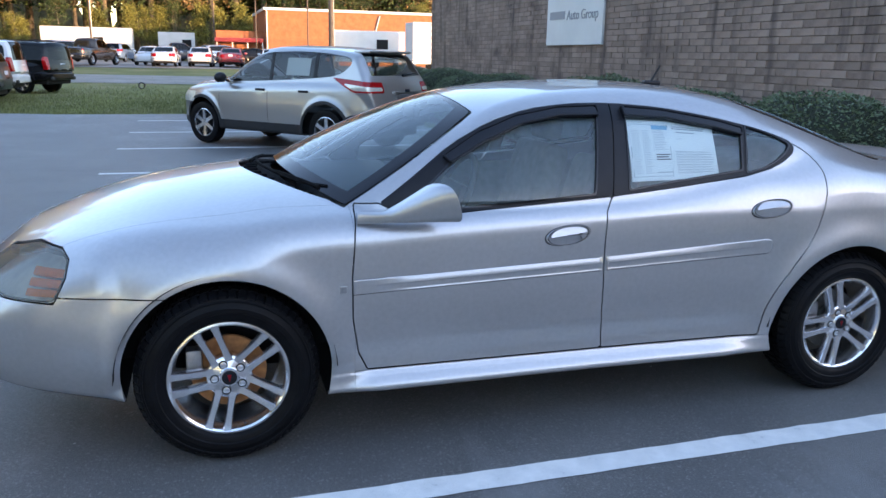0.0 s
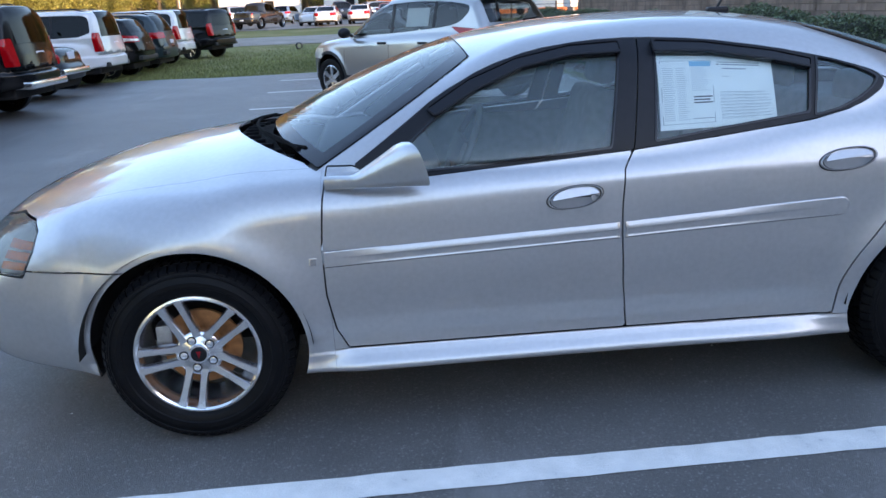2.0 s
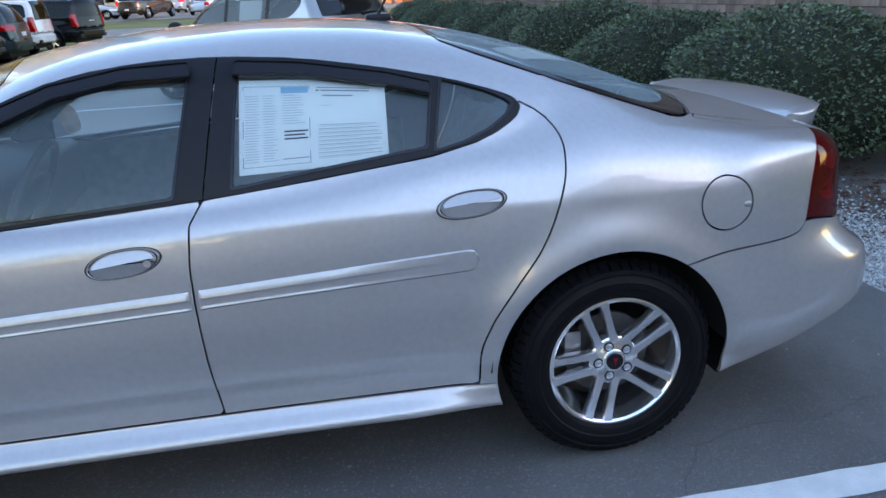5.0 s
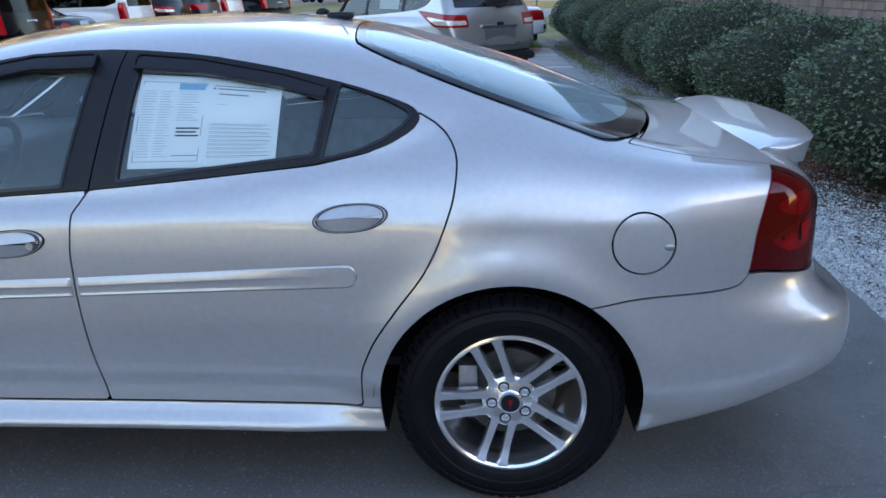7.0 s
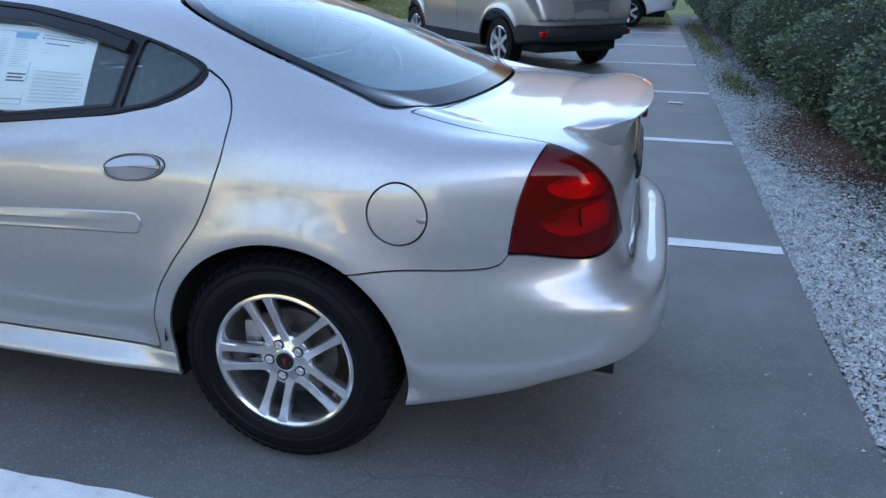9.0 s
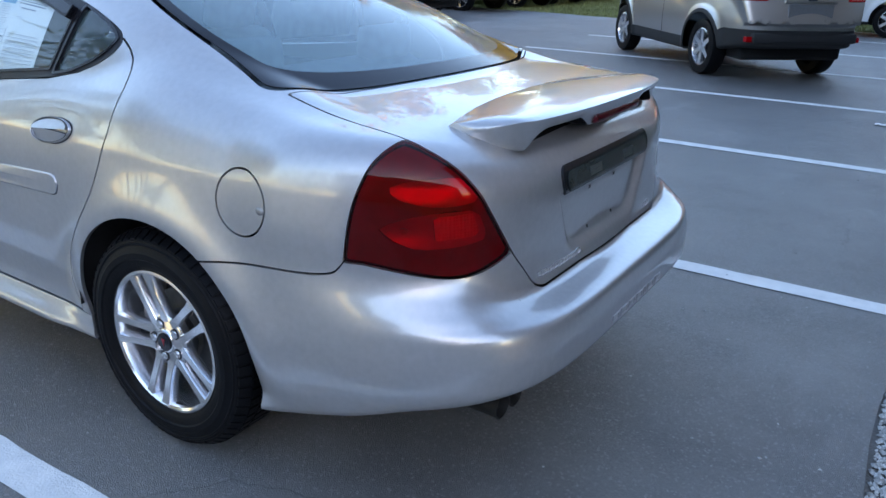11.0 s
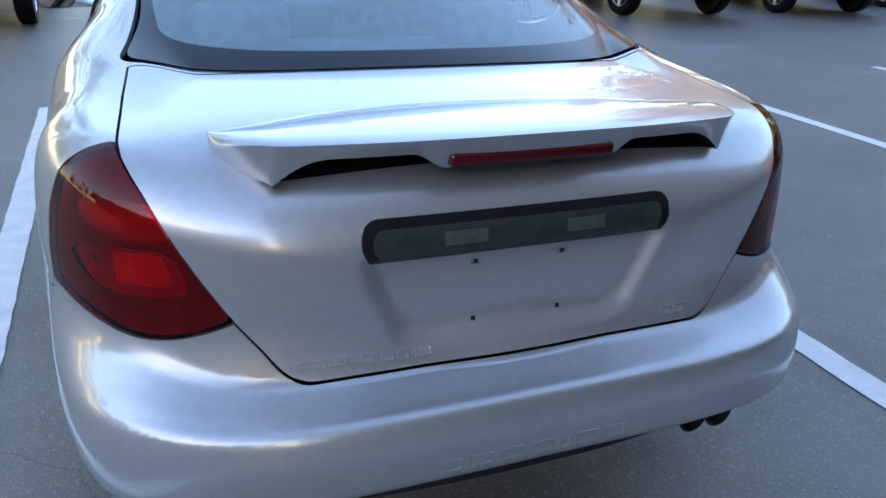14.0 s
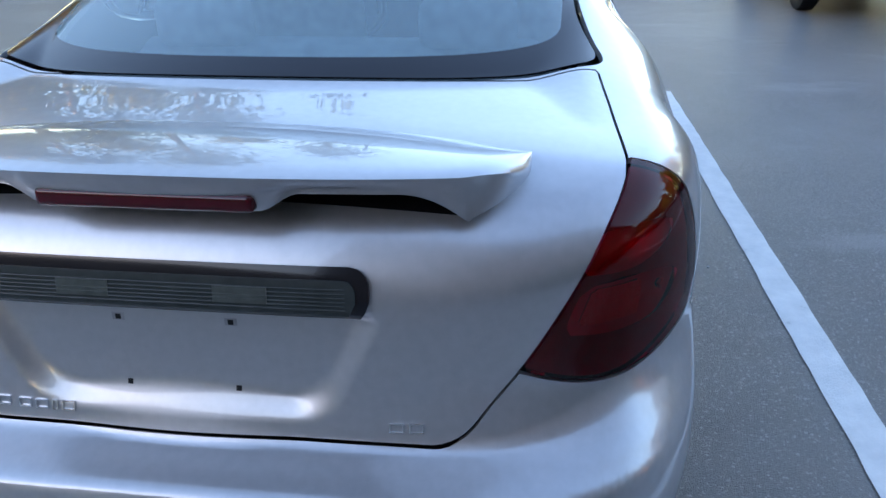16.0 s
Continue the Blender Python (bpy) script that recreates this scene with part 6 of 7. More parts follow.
def vehicle_field(k):
    top, roof, rear, W, L = curve(*k["top"]), curve((-1, -2.0), *k["roof"], (k["L"] + 1, -2.0)), curve(*k["rear"]), k["W"], k["L"]
    flank = curve((0.2, 0.06), (0.35, 0.02), (0.7, 0.0), (0.9, 0.01), (1.2, 0.05), (2.0, 0.25))

    def f(p):
        x, w, z = p[..., 0], np.abs(p[..., 1]), p[..., 2]
        near = np.minimum(np.hypot(x - k["wheels"][0], z - k["R"]), np.hypot(x - k["wheels"][1], z - k["R"]))
        wide = W - flank(z) + 0.03 * np.exp(-((near - k["R"] - 0.09) / 0.06) ** 2)
        a = np.maximum(np.maximum(x - L * 0.55, 0) / (rear(z) - L * 0.55), np.maximum(L * 0.4 - x, 0) / (L * 0.4))
        n = np.where(x > L * 0.5, 5.0, 3.2)
        side = (((a + 1e-6) ** n + (w / wide) ** n) ** (1 / n) - 1) * 0.9
        body = smax(side, (z - top(x) + 0.10 * (w / W) ** 2) * 0.9, 0.12)
        body = smax(body, k["under"] + 0.14 * step(L - 1.0, L - 0.2, x) + 0.05 * step(0.7, 0.0, x) - z, 0.04)
        q = (w / 0.7) ** 2
        bow = np.where(x < L * 0.5, 0.14, -0.07)
        cabin = smax((z - roof(x - bow * q) + 0.05 * q) * 0.85, (w - W + 0.085 + 0.26 * np.abs(z - k["belt"][0])) * 0.95, 0.10)
        cabin = np.maximum(cabin, k["belt"][0] - 0.35 - z)
        return smin(body, cabin, 0.02)
    return f


def build_vehicle(kind, paint, label, category, at, turn, group="", h=0.045, fine=False, glass_mat=None, cladding=False, rails=False, lampmat=None, round_lamps=False, chrome_bumper=False):
    """A vehicle with body, windows, lamps, bumpers, mirrors, plate and four wheels. at: where its middle stands; turn: its nose points to -x turned by this."""
    k = KINDS[kind]
    L, R = k["L"], k["R"]
    car = thing(category.replace(" ", "_"), label, category, group, at, turn)
    f = vehicle_field(k)
    if (kind, h) not in skins:
        skins[(kind, h)] = skin(f, (-0.1, -1.12, 0.1), (L + 0.12, 1.12, 2.0), h)
    whole = skins[(kind, h)]
    shift = lambda p, n: (p - np.array((L / 2, 0, 0)), n)
    arch = R + 0.075
    whole = clip(whole, lambda p, n: np.where(np.abs(p[:, 1]) > 0.5, np.maximum(arch - np.hypot(p[:, 0] - k["wheels"][0], p[:, 2] - R), arch - np.hypot(p[:, 0] - k["wheels"][1], p[:, 2] - R)), -1.0))
    rest = whole
    gm = glass_mat or DARKGLASS

    def take(region, gap=0.002):
        nonlocal rest
        v = region(rest[0], rest[1])
        piece = clip(rest, v + gap)
        rest = clip(rest, gap - v)
        return piece
    b0, b1 = k["belt"]
    sidef = polygon(rounded(k["side"], 1), SIDE)
    windows = take(lambda p, n: np.where(np.abs(n[:, 1]) > 0.5, sidef(p), 1.0))
    cuts = (-9.0,) + k["pillars"] + (99.0,)
    for sgn in (-1, 1):
        for a, b in zip(cuts, cuts[1:]):
            panel("side_window", clip(clip(windows, lambda p, n: -sgn * p[:, 1]), lambda p, n: np.maximum(a + 0.03 - p[:, 0], p[:, 0] - b + 0.03)), gm, car, "", 0.01, -0.006, shift)
    for sgn in (-1, 1):
        for c in k["pillars"]:
            panel("pillar", clip(clip(windows, lambda p, n: -sgn * p[:, 1]), lambda p, n: np.abs(p[:, 0] - c) - 0.03), BLACK, car, "black pillar", 0.01, 0, shift)
    rooft = curve((-1, -2.0), *k["roof"], (L + 1, -2.0))
    back = take(lambda p, n: np.where((p[:, 0] > L * 0.6) & (n[:, 0] > 0.22) & (kind != "pickup"), np.maximum(np.maximum(b1 + 0.03 - p[:, 2], np.abs(p[:, 1]) - 0.66 + 0.2 * (p[:, 2] - b1)), p[:, 2] - k["roof"][-4][1] + 0.03 if kind != "saloon" else p[:, 2] - 1.36), 1.0))
    panel("rear_window", back, gm, car, "", 0.01, 0, shift)
    front = take(lambda p, n: np.where((p[:, 0] < L * 0.5) & (n[:, 0] < -0.25) & (p[:, 2] > b0 + 0.05), np.maximum(np.abs(p[:, 1]) - 0.70 + 0.25 * (p[:, 2] - b0), p[:, 2] - np.max([r[1] for r in k["roof"]]) + 0.10), 1.0))
    panel("windscreen", front, gm, car, "", 0.01, 0, shift)
    lm = lampmat or LAMPBRIGHT
    z0, z1 = (0.86, 1.30) if kind in ("suv", "pickup") else (0.98, 1.16) if kind != "saloon" else (0.70, 0.93)
    tall = kind in ("suv", "pickup")
    if kind == "crossover":
        wrap = lambda p: np.maximum(np.maximum(np.maximum(0.975, 1.175 - (p[:, 0] - 3.70) * 0.50) - p[:, 2], p[:, 2] - 1.19 + 0.08 * (p[:, 0] - 3.70)), 0.52 - np.abs(p[:, 1]))
        tail = take(lambda p, n: np.where(p[:, 0] > 3.6, wrap(p), 1.0))
        clear = clip(tail, lambda p, n: np.maximum(wrap(p) + 0.028, p[:, 2] - 1.10 + 0.1 * (p[:, 0] - 4.0)))
        tail = clip(tail, lambda p, n: -np.maximum(wrap(p) + 0.028, p[:, 2] - 1.10 + 0.1 * (p[:, 0] - 4.0)))
        for sgn in (-1, 1):
            panel("clear_lens", clip(clear, lambda p, n: -sgn * p[:, 1]), REFLECTOR, car, "clear pinkish lamp strip", 0.01, 0.003, shift)
    elif kind == "saloon" and round_lamps:
        tail = take(lambda p, n: np.where(p[:, 0] > L * 0.8, np.minimum(np.hypot(np.abs(p[:, 1]) - 0.60, p[:, 2] - 0.82) - 0.10, 9), 1.0))
    else:
        tail = take(lambda p, n: np.where(p[:, 0] > L * 0.8, np.maximum(np.maximum(z0 - p[:, 2], p[:, 2] - z1), np.maximum((0.70 if tall else 0.42) - np.abs(p[:, 1]), L - (0.30 if tall else 0.55) + (0 if tall else 0.35) * (z1 - p[:, 2]) - p[:, 0])), 1.0))
    for sgn in (-1, 1):
        panel("tail_lamp", clip(tail, lambda p, n: -sgn * p[:, 1]), lm, car, "red tail lamp", 0.02, 0.004, shift)
    head = take(lambda p, n: np.where(p[:, 0] < 0.7, np.maximum(np.maximum(k["top"][1][1] - 0.16 - p[:, 2], p[:, 2] - k["top"][1][1] - 0.02), 0.45 - np.abs(p[:, 1])), 1.0))
    for sgn in (-1, 1):
        panel("headlamp", clip(head, lambda p, n: -sgn * p[:, 1]), REFLECTOR, car, "clear headlamp", 0.02, 0.003, shift)
    if cladding:
        line = lambda x: 0.44 + 0.20 * step(L - 0.80, L - 0.42, x)
        low = take(lambda p, n: np.minimum(p[:, 2] - line(p[:, 0]), np.minimum(np.hypot(p[:, 0] - k["wheels"][0], p[:, 2] - R), np.hypot(p[:, 0] - k["wheels"][1], p[:, 2] - R)) - arch - 0.05))
    else:
        low = take(lambda p, n: p[:, 2] - k["under"] - 0.06)
    panel("lower_cladding", low, CLAD, car, "dark plastic lower body", 0.01, 0.004, shift)
    body = panel("body", rest, paint, car, "", 0.02, 0, shift)
    # joints of the doors and tailgate as narrow dark grooves, handles, plate, mirrors
    doors = (k["pillars"] + (k["side"][0][0] - 0.05,))
    for sgn in (-1, 1):
        for xc in doors:
            pts = []
            for z in np.linspace(k["under"] + 0.14, b0 - 0.02, 7):
                lo, hi = 0.3, 1.2
                for _ in range(25):
                    m = (lo + hi) / 2
                    lo, hi = (m, hi) if f(np.array([xc, m, z])) < 0 else (lo, m)
                pts.append((xc - L / 2, sgn * (lo - 0.001), z))
            if abs(xc - k["wheels"][1]) > arch + 0.05:
                bm_part("door_joint", tube_bm(pts, 0.004, 5), DARK, body)
        for xc in k["pillars"][:2]:
            z = b0 - 0.10
            lo, hi = 0.3, 1.2
            for _ in range(25):
                m = (lo + hi) / 2
                lo, hi = (m, hi) if f(np.array([xc - 0.14, m, z])) < 0 else (lo, m)
            bm_part("door_handle", box_bm(xc - 0.25 - L / 2, sgn * lo - 0.022, z - 0.018, xc - 0.06 - L / 2, sgn * lo + 0.022, z + 0.018, 0.010), BLACK if cladding else paint, body, "", 40)
        mx = k["side"][0][0] + 0.12
        bm = bmesh.new()
        bmesh.ops.create_uvsphere(bm, u_segments=14, v_segments=10, radius=1)
        bm_part("door_mirror", bm, BLACK if cladding else paint, car, "door mirror", 60, Matrix.Translation((mx - L / 2, sgn * (k["W"] + 0.10), b0 + 0.07)) @ Matrix.Diagonal((0.075, 0.125, 0.085, 1)))
        bm_part("mirror_arm", tube_bm([(mx - L / 2 - 0.02, sgn * (k["W"] - 0.09), b0 + 0.01), (mx - L / 2, sgn * (k["W"] + 0.06), b0 + 0.05)], 0.025, 6), BLACK, car)
        if rails:
            zt = float(np.max([r[1] for r in k["roof"]]))
            bm_part("roof_rail", tube_bm([(-0.35 * L / 2, sgn * 0.60, zt - 0.06), (-0.25 * L / 2, sgn * 0.60, zt + 0.01), (0.72 * L / 2, sgn * 0.60, zt - 0.005), (0.82 * L / 2, sgn * 0.60, zt - 0.08)], 0.018, 6), BLACK, car, "roof rail")
    zp = 0.86 if kind in ("crossover", "minivan", "saloon") else 1.0 if kind == "suv" else 0.62
    xr = float(curve(*k["rear"])(np.array(zp))) - L / 2
    bm_part("plate", box_bm(xr - 0.02, -0.155, zp - 0.075, xr + 0.015, 0.155, zp + 0.075, 0.01), PLATE, car, "blank number plate")
    bm_part("bumper_step", box_bm(xr - 0.20, -k["W"] * 0.74, 0.49, xr + (0.10 if chrome_bumper else 0.03), k["W"] * 0.74, 0.61, 0.03), CHROME if chrome_bumper else CLAD, car, "rear bumper step", 40)
    if fine:
        tail_at = lambda v, z: bisect_x(f, v, z) - L / 2
        for sgn in (-1, 1):
            bm_part("reflector", box_bm(tail_at(sgn * 0.64, 0.56) - 0.05, sgn * 0.64 - 0.11, 0.50, tail_at(sgn * 0.60, 0.53) + 0.012, sgn * 0.64 + 0.11, 0.565, 0.008), LAMPBRIGHT, car, "red bumper reflector")
        x0 = tail_at(0, 0.98)
        bm_part("handle_bar", box_bm(x0 - 0.03, -0.34, 0.955, x0 + 0.022, 0.34, 1.0, 0.012), BEIGE_P, car, "body-coloured bar above the plate", 40)
        bm_part("badge", box_bm(x0 + 0.015, -0.06, 0.985, x0 + 0.03, 0.06, 1.03, 0.012), NAVY_P, car, "small dark oval badge", 40)
        # no hollow here: the recess's shade is a grey patch
        x1 = tail_at(0, 0.86)
        bm_part("plate_recess_patch", box_bm(x1 - 0.03, -0.29, 0.76, x1 + 0.004, 0.29, 0.945, 0.004), CLAD0, car, "flat grey patch painting in the plate recess's shade")
        x2 = tail_at(0, 1.24)
        bm_part("rear_wiper", tube_bm([(x2 + 0.02, 0.02, 1.235), (x2 + 0.03, 0.20, 1.25), (x2 + 0.015, 0.42, 1.265)], [0.022, 0.013, 0.008], 8), BLACK, car, "black rear wiper", 40)
        sp = KINDS[kind]["roof"][-4]
        bm_part("roof_spoiler", box_bm(sp[0] - L / 2 - 0.22, -0.56, sp[1] - 0.02, sp[0] - L / 2 + 0.09, 0.56, sp[1] + 0.022, 0.02), BEIGE_P, car, "small roof spoiler", 50)
        for xa, xb in ((2.72, 2.98), (2.96, 3.20)):
            q = [(xa - L / 2, -(bisect_y(f, xa, zz) - 0.016), zz) for zz in (1.20, 1.34, 1.47)] + [(xb - L / 2, -(bisect_y(f, xb, zz) - 0.016), zz) for zz in (1.47, 1.34, 1.20)]
            bm = bmesh.new()
            vv = [bm.verts.new(c) for c in q]
            bm.faces.new((vv[0], vv[1], vv[4], vv[5]))
            bm.faces.new((vv[1], vv[2], vv[3], vv[4]))
            bm_part("window_sheet", bm, PAPER, car, "white sheet inside the window")
    for x in k["wheels"]:
        for sgn in (-1, 1):
            w = new("wheel")
            w.parent = car
            sec = [(R * 0.62, 0.20), (R * 0.9, 0.215), (R, 0.18), (R, 0.05), (R * 0.96, 0.012), (R * 0.80, 0.0), (R * 0.68, 0.004), (R * 0.66, 0.02)]
            bm_part("tyre", revolve_bm(sec, 32), RUBBER, w, "", 35)
            rim = bm_part("rim", revolve_bm([(R * 0.665, 0.015), (R * 0.64, 0.012), (R * 0.60, 0.05), (R * 0.58, 0.16)], 32), CHROME, w, "", 35)
            bm_part("rim_back", revolve_bm([(R * 0.60, 0.12), (0.0001, 0.12)], 24), DARK, w)
            for i in range(6):
                bm = bmesh.new()
                vs = [bm.verts.new(v) for v in ((-0.035, 0.03, 0.03), (0.035, 0.03, 0.03), (0.028, 0.018, R * 0.63), (-0.028, 0.018, R * 0.63), (-0.035, 0.06, 0.03), (0.035, 0.06, 0.03), (0.028, 0.05, R * 0.63), (-0.028, 0.05, R * 0.63))]
                for q in ((0, 1, 2, 3), (0, 4, 5, 1), (1, 5, 6, 2), (3, 2, 6, 7), (0, 3, 7, 4)):
                    bm.faces.new([vs[j] for j in q])
                bm_part("spoke", bm, CHROME, rim, "", 0, Matrix.Rotation(radians(60 * i), 4, "Y"))
            bm_part("hub", revolve_bm([(0.055, 0.06), (0.05, 0.025), (0.0001, 0.022)], 16), CHROME, rim, "", 40)
            w.matrix_basis = pose(x - L / 2, sgn * (k["W"] - 0.03), R, 0, 0, 180 if sgn > 0 else 0)
    bm_part("underside", box_bm(-L / 2 + 0.3, -k["W"] + 0.24, k["under"] - 0.02, L / 2 - 0.25, k["W"] - 0.24, k["under"] + 0.35, 0.05), DARK, car, "dark underside")
    return car


PAPERGLASS = glass("suv_glass", (0.62, 0.68, 0.68))
fwd = -48.4
escape_mid = (1.58, 11.01)
build_vehicle("crossover", BEIGE_P, "light silver compact SUV parked askew across the bay lines", "suv", (*escape_mid, 0), fwd, "", 0.028, True, PAPERGLASS, True, False)
ROW = (("pickup", BROWN_P, "dark pickup truck parked at the far edge of the asphalt", "pickup truck", -1.6, -4.6, 0, False), ("suv", BLACK_P, "black SUV with plain dark bumper parked in a row", "suv", 5.6, -4.7, 0, False), ("pickup", BLACK_P, "black pickup truck with a heavy dark bumper parked in a row", "pickup truck", 8.5, -4.7, 0, False), ("suv", BLACK_P, "black full-size SUV with tall red lamps and roof rails", "suv", 11.6, -4.75, -2, True), ("saloon", BLACK_P, "small black car with round red lamps and chrome bumper", "car", 14.75, -5.35, -3, False), ("suv", WHITE_P, "white boxy SUV with black roof rails and tall red lamps", "suv", 18.0, -5.4, -3, True), ("crossover", BLACK_P, "black crossover with wide red lamps on the grass edge", "suv", 20.75, -5.4, -3, True), ("minivan", TEAL_P, "dark teal minivan with red lamps on the grass edge", "minivan", 23.2, -5.3, -4, True), ("suv", WHITE_P, "white SUV parked between dark ones on the grass", "suv", 25.8, -5.3, -5, False), ("suv", BLACK_P, "black boxy SUV with large tyres and roof rails on grass", "suv", 29.0, -4.6, -24, True))
for kind, paint, label, cat, y, x, turn, rails in ROW:
    half = KINDS[kind]["L"] / 2
    mx, my = x - half * math.cos(radians(turn)), y - half * math.sin(radians(turn))
    build_vehicle(kind, paint, label, cat, (mx, my, 0 if y < 18 else rise(x, y)), turn, "vehicles in the row", 0.045, rails=rails, round_lamps=True, chrome_bumper=y in (11.6, 14.75))
build_vehicle("saloon", WHITE_P, "white sedan parked in the last bay by the shrubs", "car", (2.15, 18.3, 0), 0, "", 0.05)

FAR = ((-11.5, 62, "saloon", SILVER_P, 170, "silver sedan in the far lot"), (-7.2, 60, "pickup", BROWN_P, 250, "dark pickup truck in the far lot"), (-3.3, 63, "saloon", WHITE_P, 80, "white sedan in the far lot"), (-2.1, 60, "saloon", WHITE_P, 265, "white sedan in the far lot"), (0.4, 61, "saloon", WHITE_P, 265, "white sedan in the far lot"), (2.6, 60.5, "saloon", RED_P, 265, "red sedan in the far lot"), (4.6, 63, "saloon", BLACK_P, 190, "black sedan in the far lot"), (5.4, 57.5, "saloon", WHITE_P, 265, "white sedan in the far lot"), (-14, 80, "pickup", BLACK_P, 200, "black pickup truck in the far lot"), (-7.0, 80, "minivan", BLUE_P, 260, "faded blue van in the far lot"), (-1.5, 78, "pickup", NAVY_P, 190, "dark blue pickup truck in the far lot"), (2.5, 76, "minivan", SILVER_P, 210, "silver van in the far lot"), (4.0, 71, "saloon", BLACK_P, 185, "dark sedan in the far lot"), (-18, 86, "suv", BLACK_P, 200, "dark SUV in the far lot"), (-10.5, 74, "suv", SILVER_P, 230, "silver SUV in the far lot"))
for x, y, kind, paint, turn, label in FAR:
    build_vehicle(kind, paint, label + " beyond the grass", {"saloon": "car", "pickup": "pickup truck"}.get(kind, kind), (x, y, rise(x, y) + 0.03), turn, "cars in the far lot", 0.09)

# ---- shrubs, block wall, trees, far buildings, poles ----
def leaf_cloud(name, mat, spots, size, seed, droop=0.0):
    """Small bent leaves at spots ((point, outward)), one mesh."""
    r = np.random.RandomState(seed)
    c = np.array([s[0] for s in spots])
    o = np.array([s[1] for s in spots])
    n = len(c)
    d = o + r.normal(0, 0.75, (n, 3))
    d[:, 2] -= droop
    d /= np.linalg.norm(d, axis=1, keepdims=True)
    a = np.cross(d, r.normal(0, 1, (n, 3)))
    a /= np.linalg.norm(a, axis=1, keepdims=True)
    s = r.uniform(size[0], size[1], (n, 1))
    b = np.cross(d, a)
    V = np.stack([c - d * 0.2 * s, c + d * 0.5 * s + a * 0.42 * s, c + d * 1.25 * s + b * 0.12 * s, c + d * 0.5 * s - a * 0.42 * s], 1).reshape(-1, 3)
    F = np.arange(4 * n).reshape(-1, 4)
    return part(name, V, F, mat, smooth=False)


def build_shrub(seed):
    r = np.random.RandomState(seed)
    s = new("shrub")
    lump = lambda d: 1 + 0.10 * noise.noise(Vector(d) * 2.0 + Vector((seed, 0, 0))) + 0.06 * noise.noise(Vector(d) * 5.5 + Vector((0, seed, 0)))
    spots = []
    for d in r.normal(0, 1, (17000, 3)):
        d /= np.linalg.norm(d)
        if d[2] < -0.72:
            continue
        k = lump(d) * (0.93 + 0.09 * r.rand())
        flat = np.array((0.86, 0.92, 0.72))
        spots.append((d * flat * k + np.array((0, 0, 0.66)), d))
    leaf_cloud("leaves", LEAF, spots, (0.015, 0.032), seed).parent = s
    # solid core, its near-black colour stands for shade among the leaves
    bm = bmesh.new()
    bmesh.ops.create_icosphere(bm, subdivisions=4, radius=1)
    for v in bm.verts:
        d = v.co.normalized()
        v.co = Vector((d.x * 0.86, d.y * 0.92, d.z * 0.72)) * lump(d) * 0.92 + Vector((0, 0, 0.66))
    bm_part("core", bm, CORESHADE, s, "dark core painting in shade between the leaves", 60)
    for i in range(5):
        a = i * 1.26 + seed
        bm_part("stem", tube_bm([(0.05 * math.cos(a), 0.05 * math.sin(a), -0.08), (0.18 * math.cos(a), 0.18 * math.sin(a), 0.12), (0.4 * math.cos(a), 0.4 * math.sin(a), 0.4)], [0.022, 0.018, 0.012], 6), BARK, s)
    return s


first = [build_shrub(3), build_shrub(8), build_shrub(14)]
ys = (3.85, 6.1, 8.3, 10.4, 12.4, 14.4, 16.4, 18.4, 20.4)
for i, y in enumerate(ys):
    sc = (1.02, 0.97, 1.06, 0.94, 1.0, 0.96)[i % 6]
    m = pose(6.02 - 0.02 * i, y, 0.05) @ Matrix.Diagonal((sc * 1.10, sc * 1.24, sc * 0.85, 1)) @ Matrix.Rotation(radians(67 * i), 4, "Z")
    if i < 3:
        ob = first[i]
        ob.matrix_world = m
    else:
        ob = copy_thing(first[i % 3], m)
        ob.matrix_basis = m
    tagged(ob, "clipped rounded evergreen shrub in a row along the wall", "shrub", "shrubs along the wall")

# unseen near end (y 0.2) and height are set by light on the sedan
WALL_X, WALL_END, WALL_H = 7.35, 22.6, 6.2
wall = tagged(bm_part("wall_block", box_bm(WALL_X, 0.2, -0.2, WALL_X + 24, WALL_END, WALL_H), MORTAR), "long weathered tan block wall of a commercial building", "wall", kind="structure")
BW, BH, JT = 0.406, 0.1016, 0.010


def block_mesh(seed):
    bm = box_bm(-0.018, -BW / 2 + JT / 2, -BH / 2 + JT / 2, 0.03, BW / 2 - JT / 2, BH / 2 - JT / 2)
    r = random.Random(seed)
    for v in bm.verts:
        if v.co.x < 0:
            v.co.x += r.uniform(-0.003, 0.003)
    me = bpy.data.meshes.new("block")
    bm.to_mesh(me)
    bm.free()
    me.materials.append(BLOCKVARY)
    return me


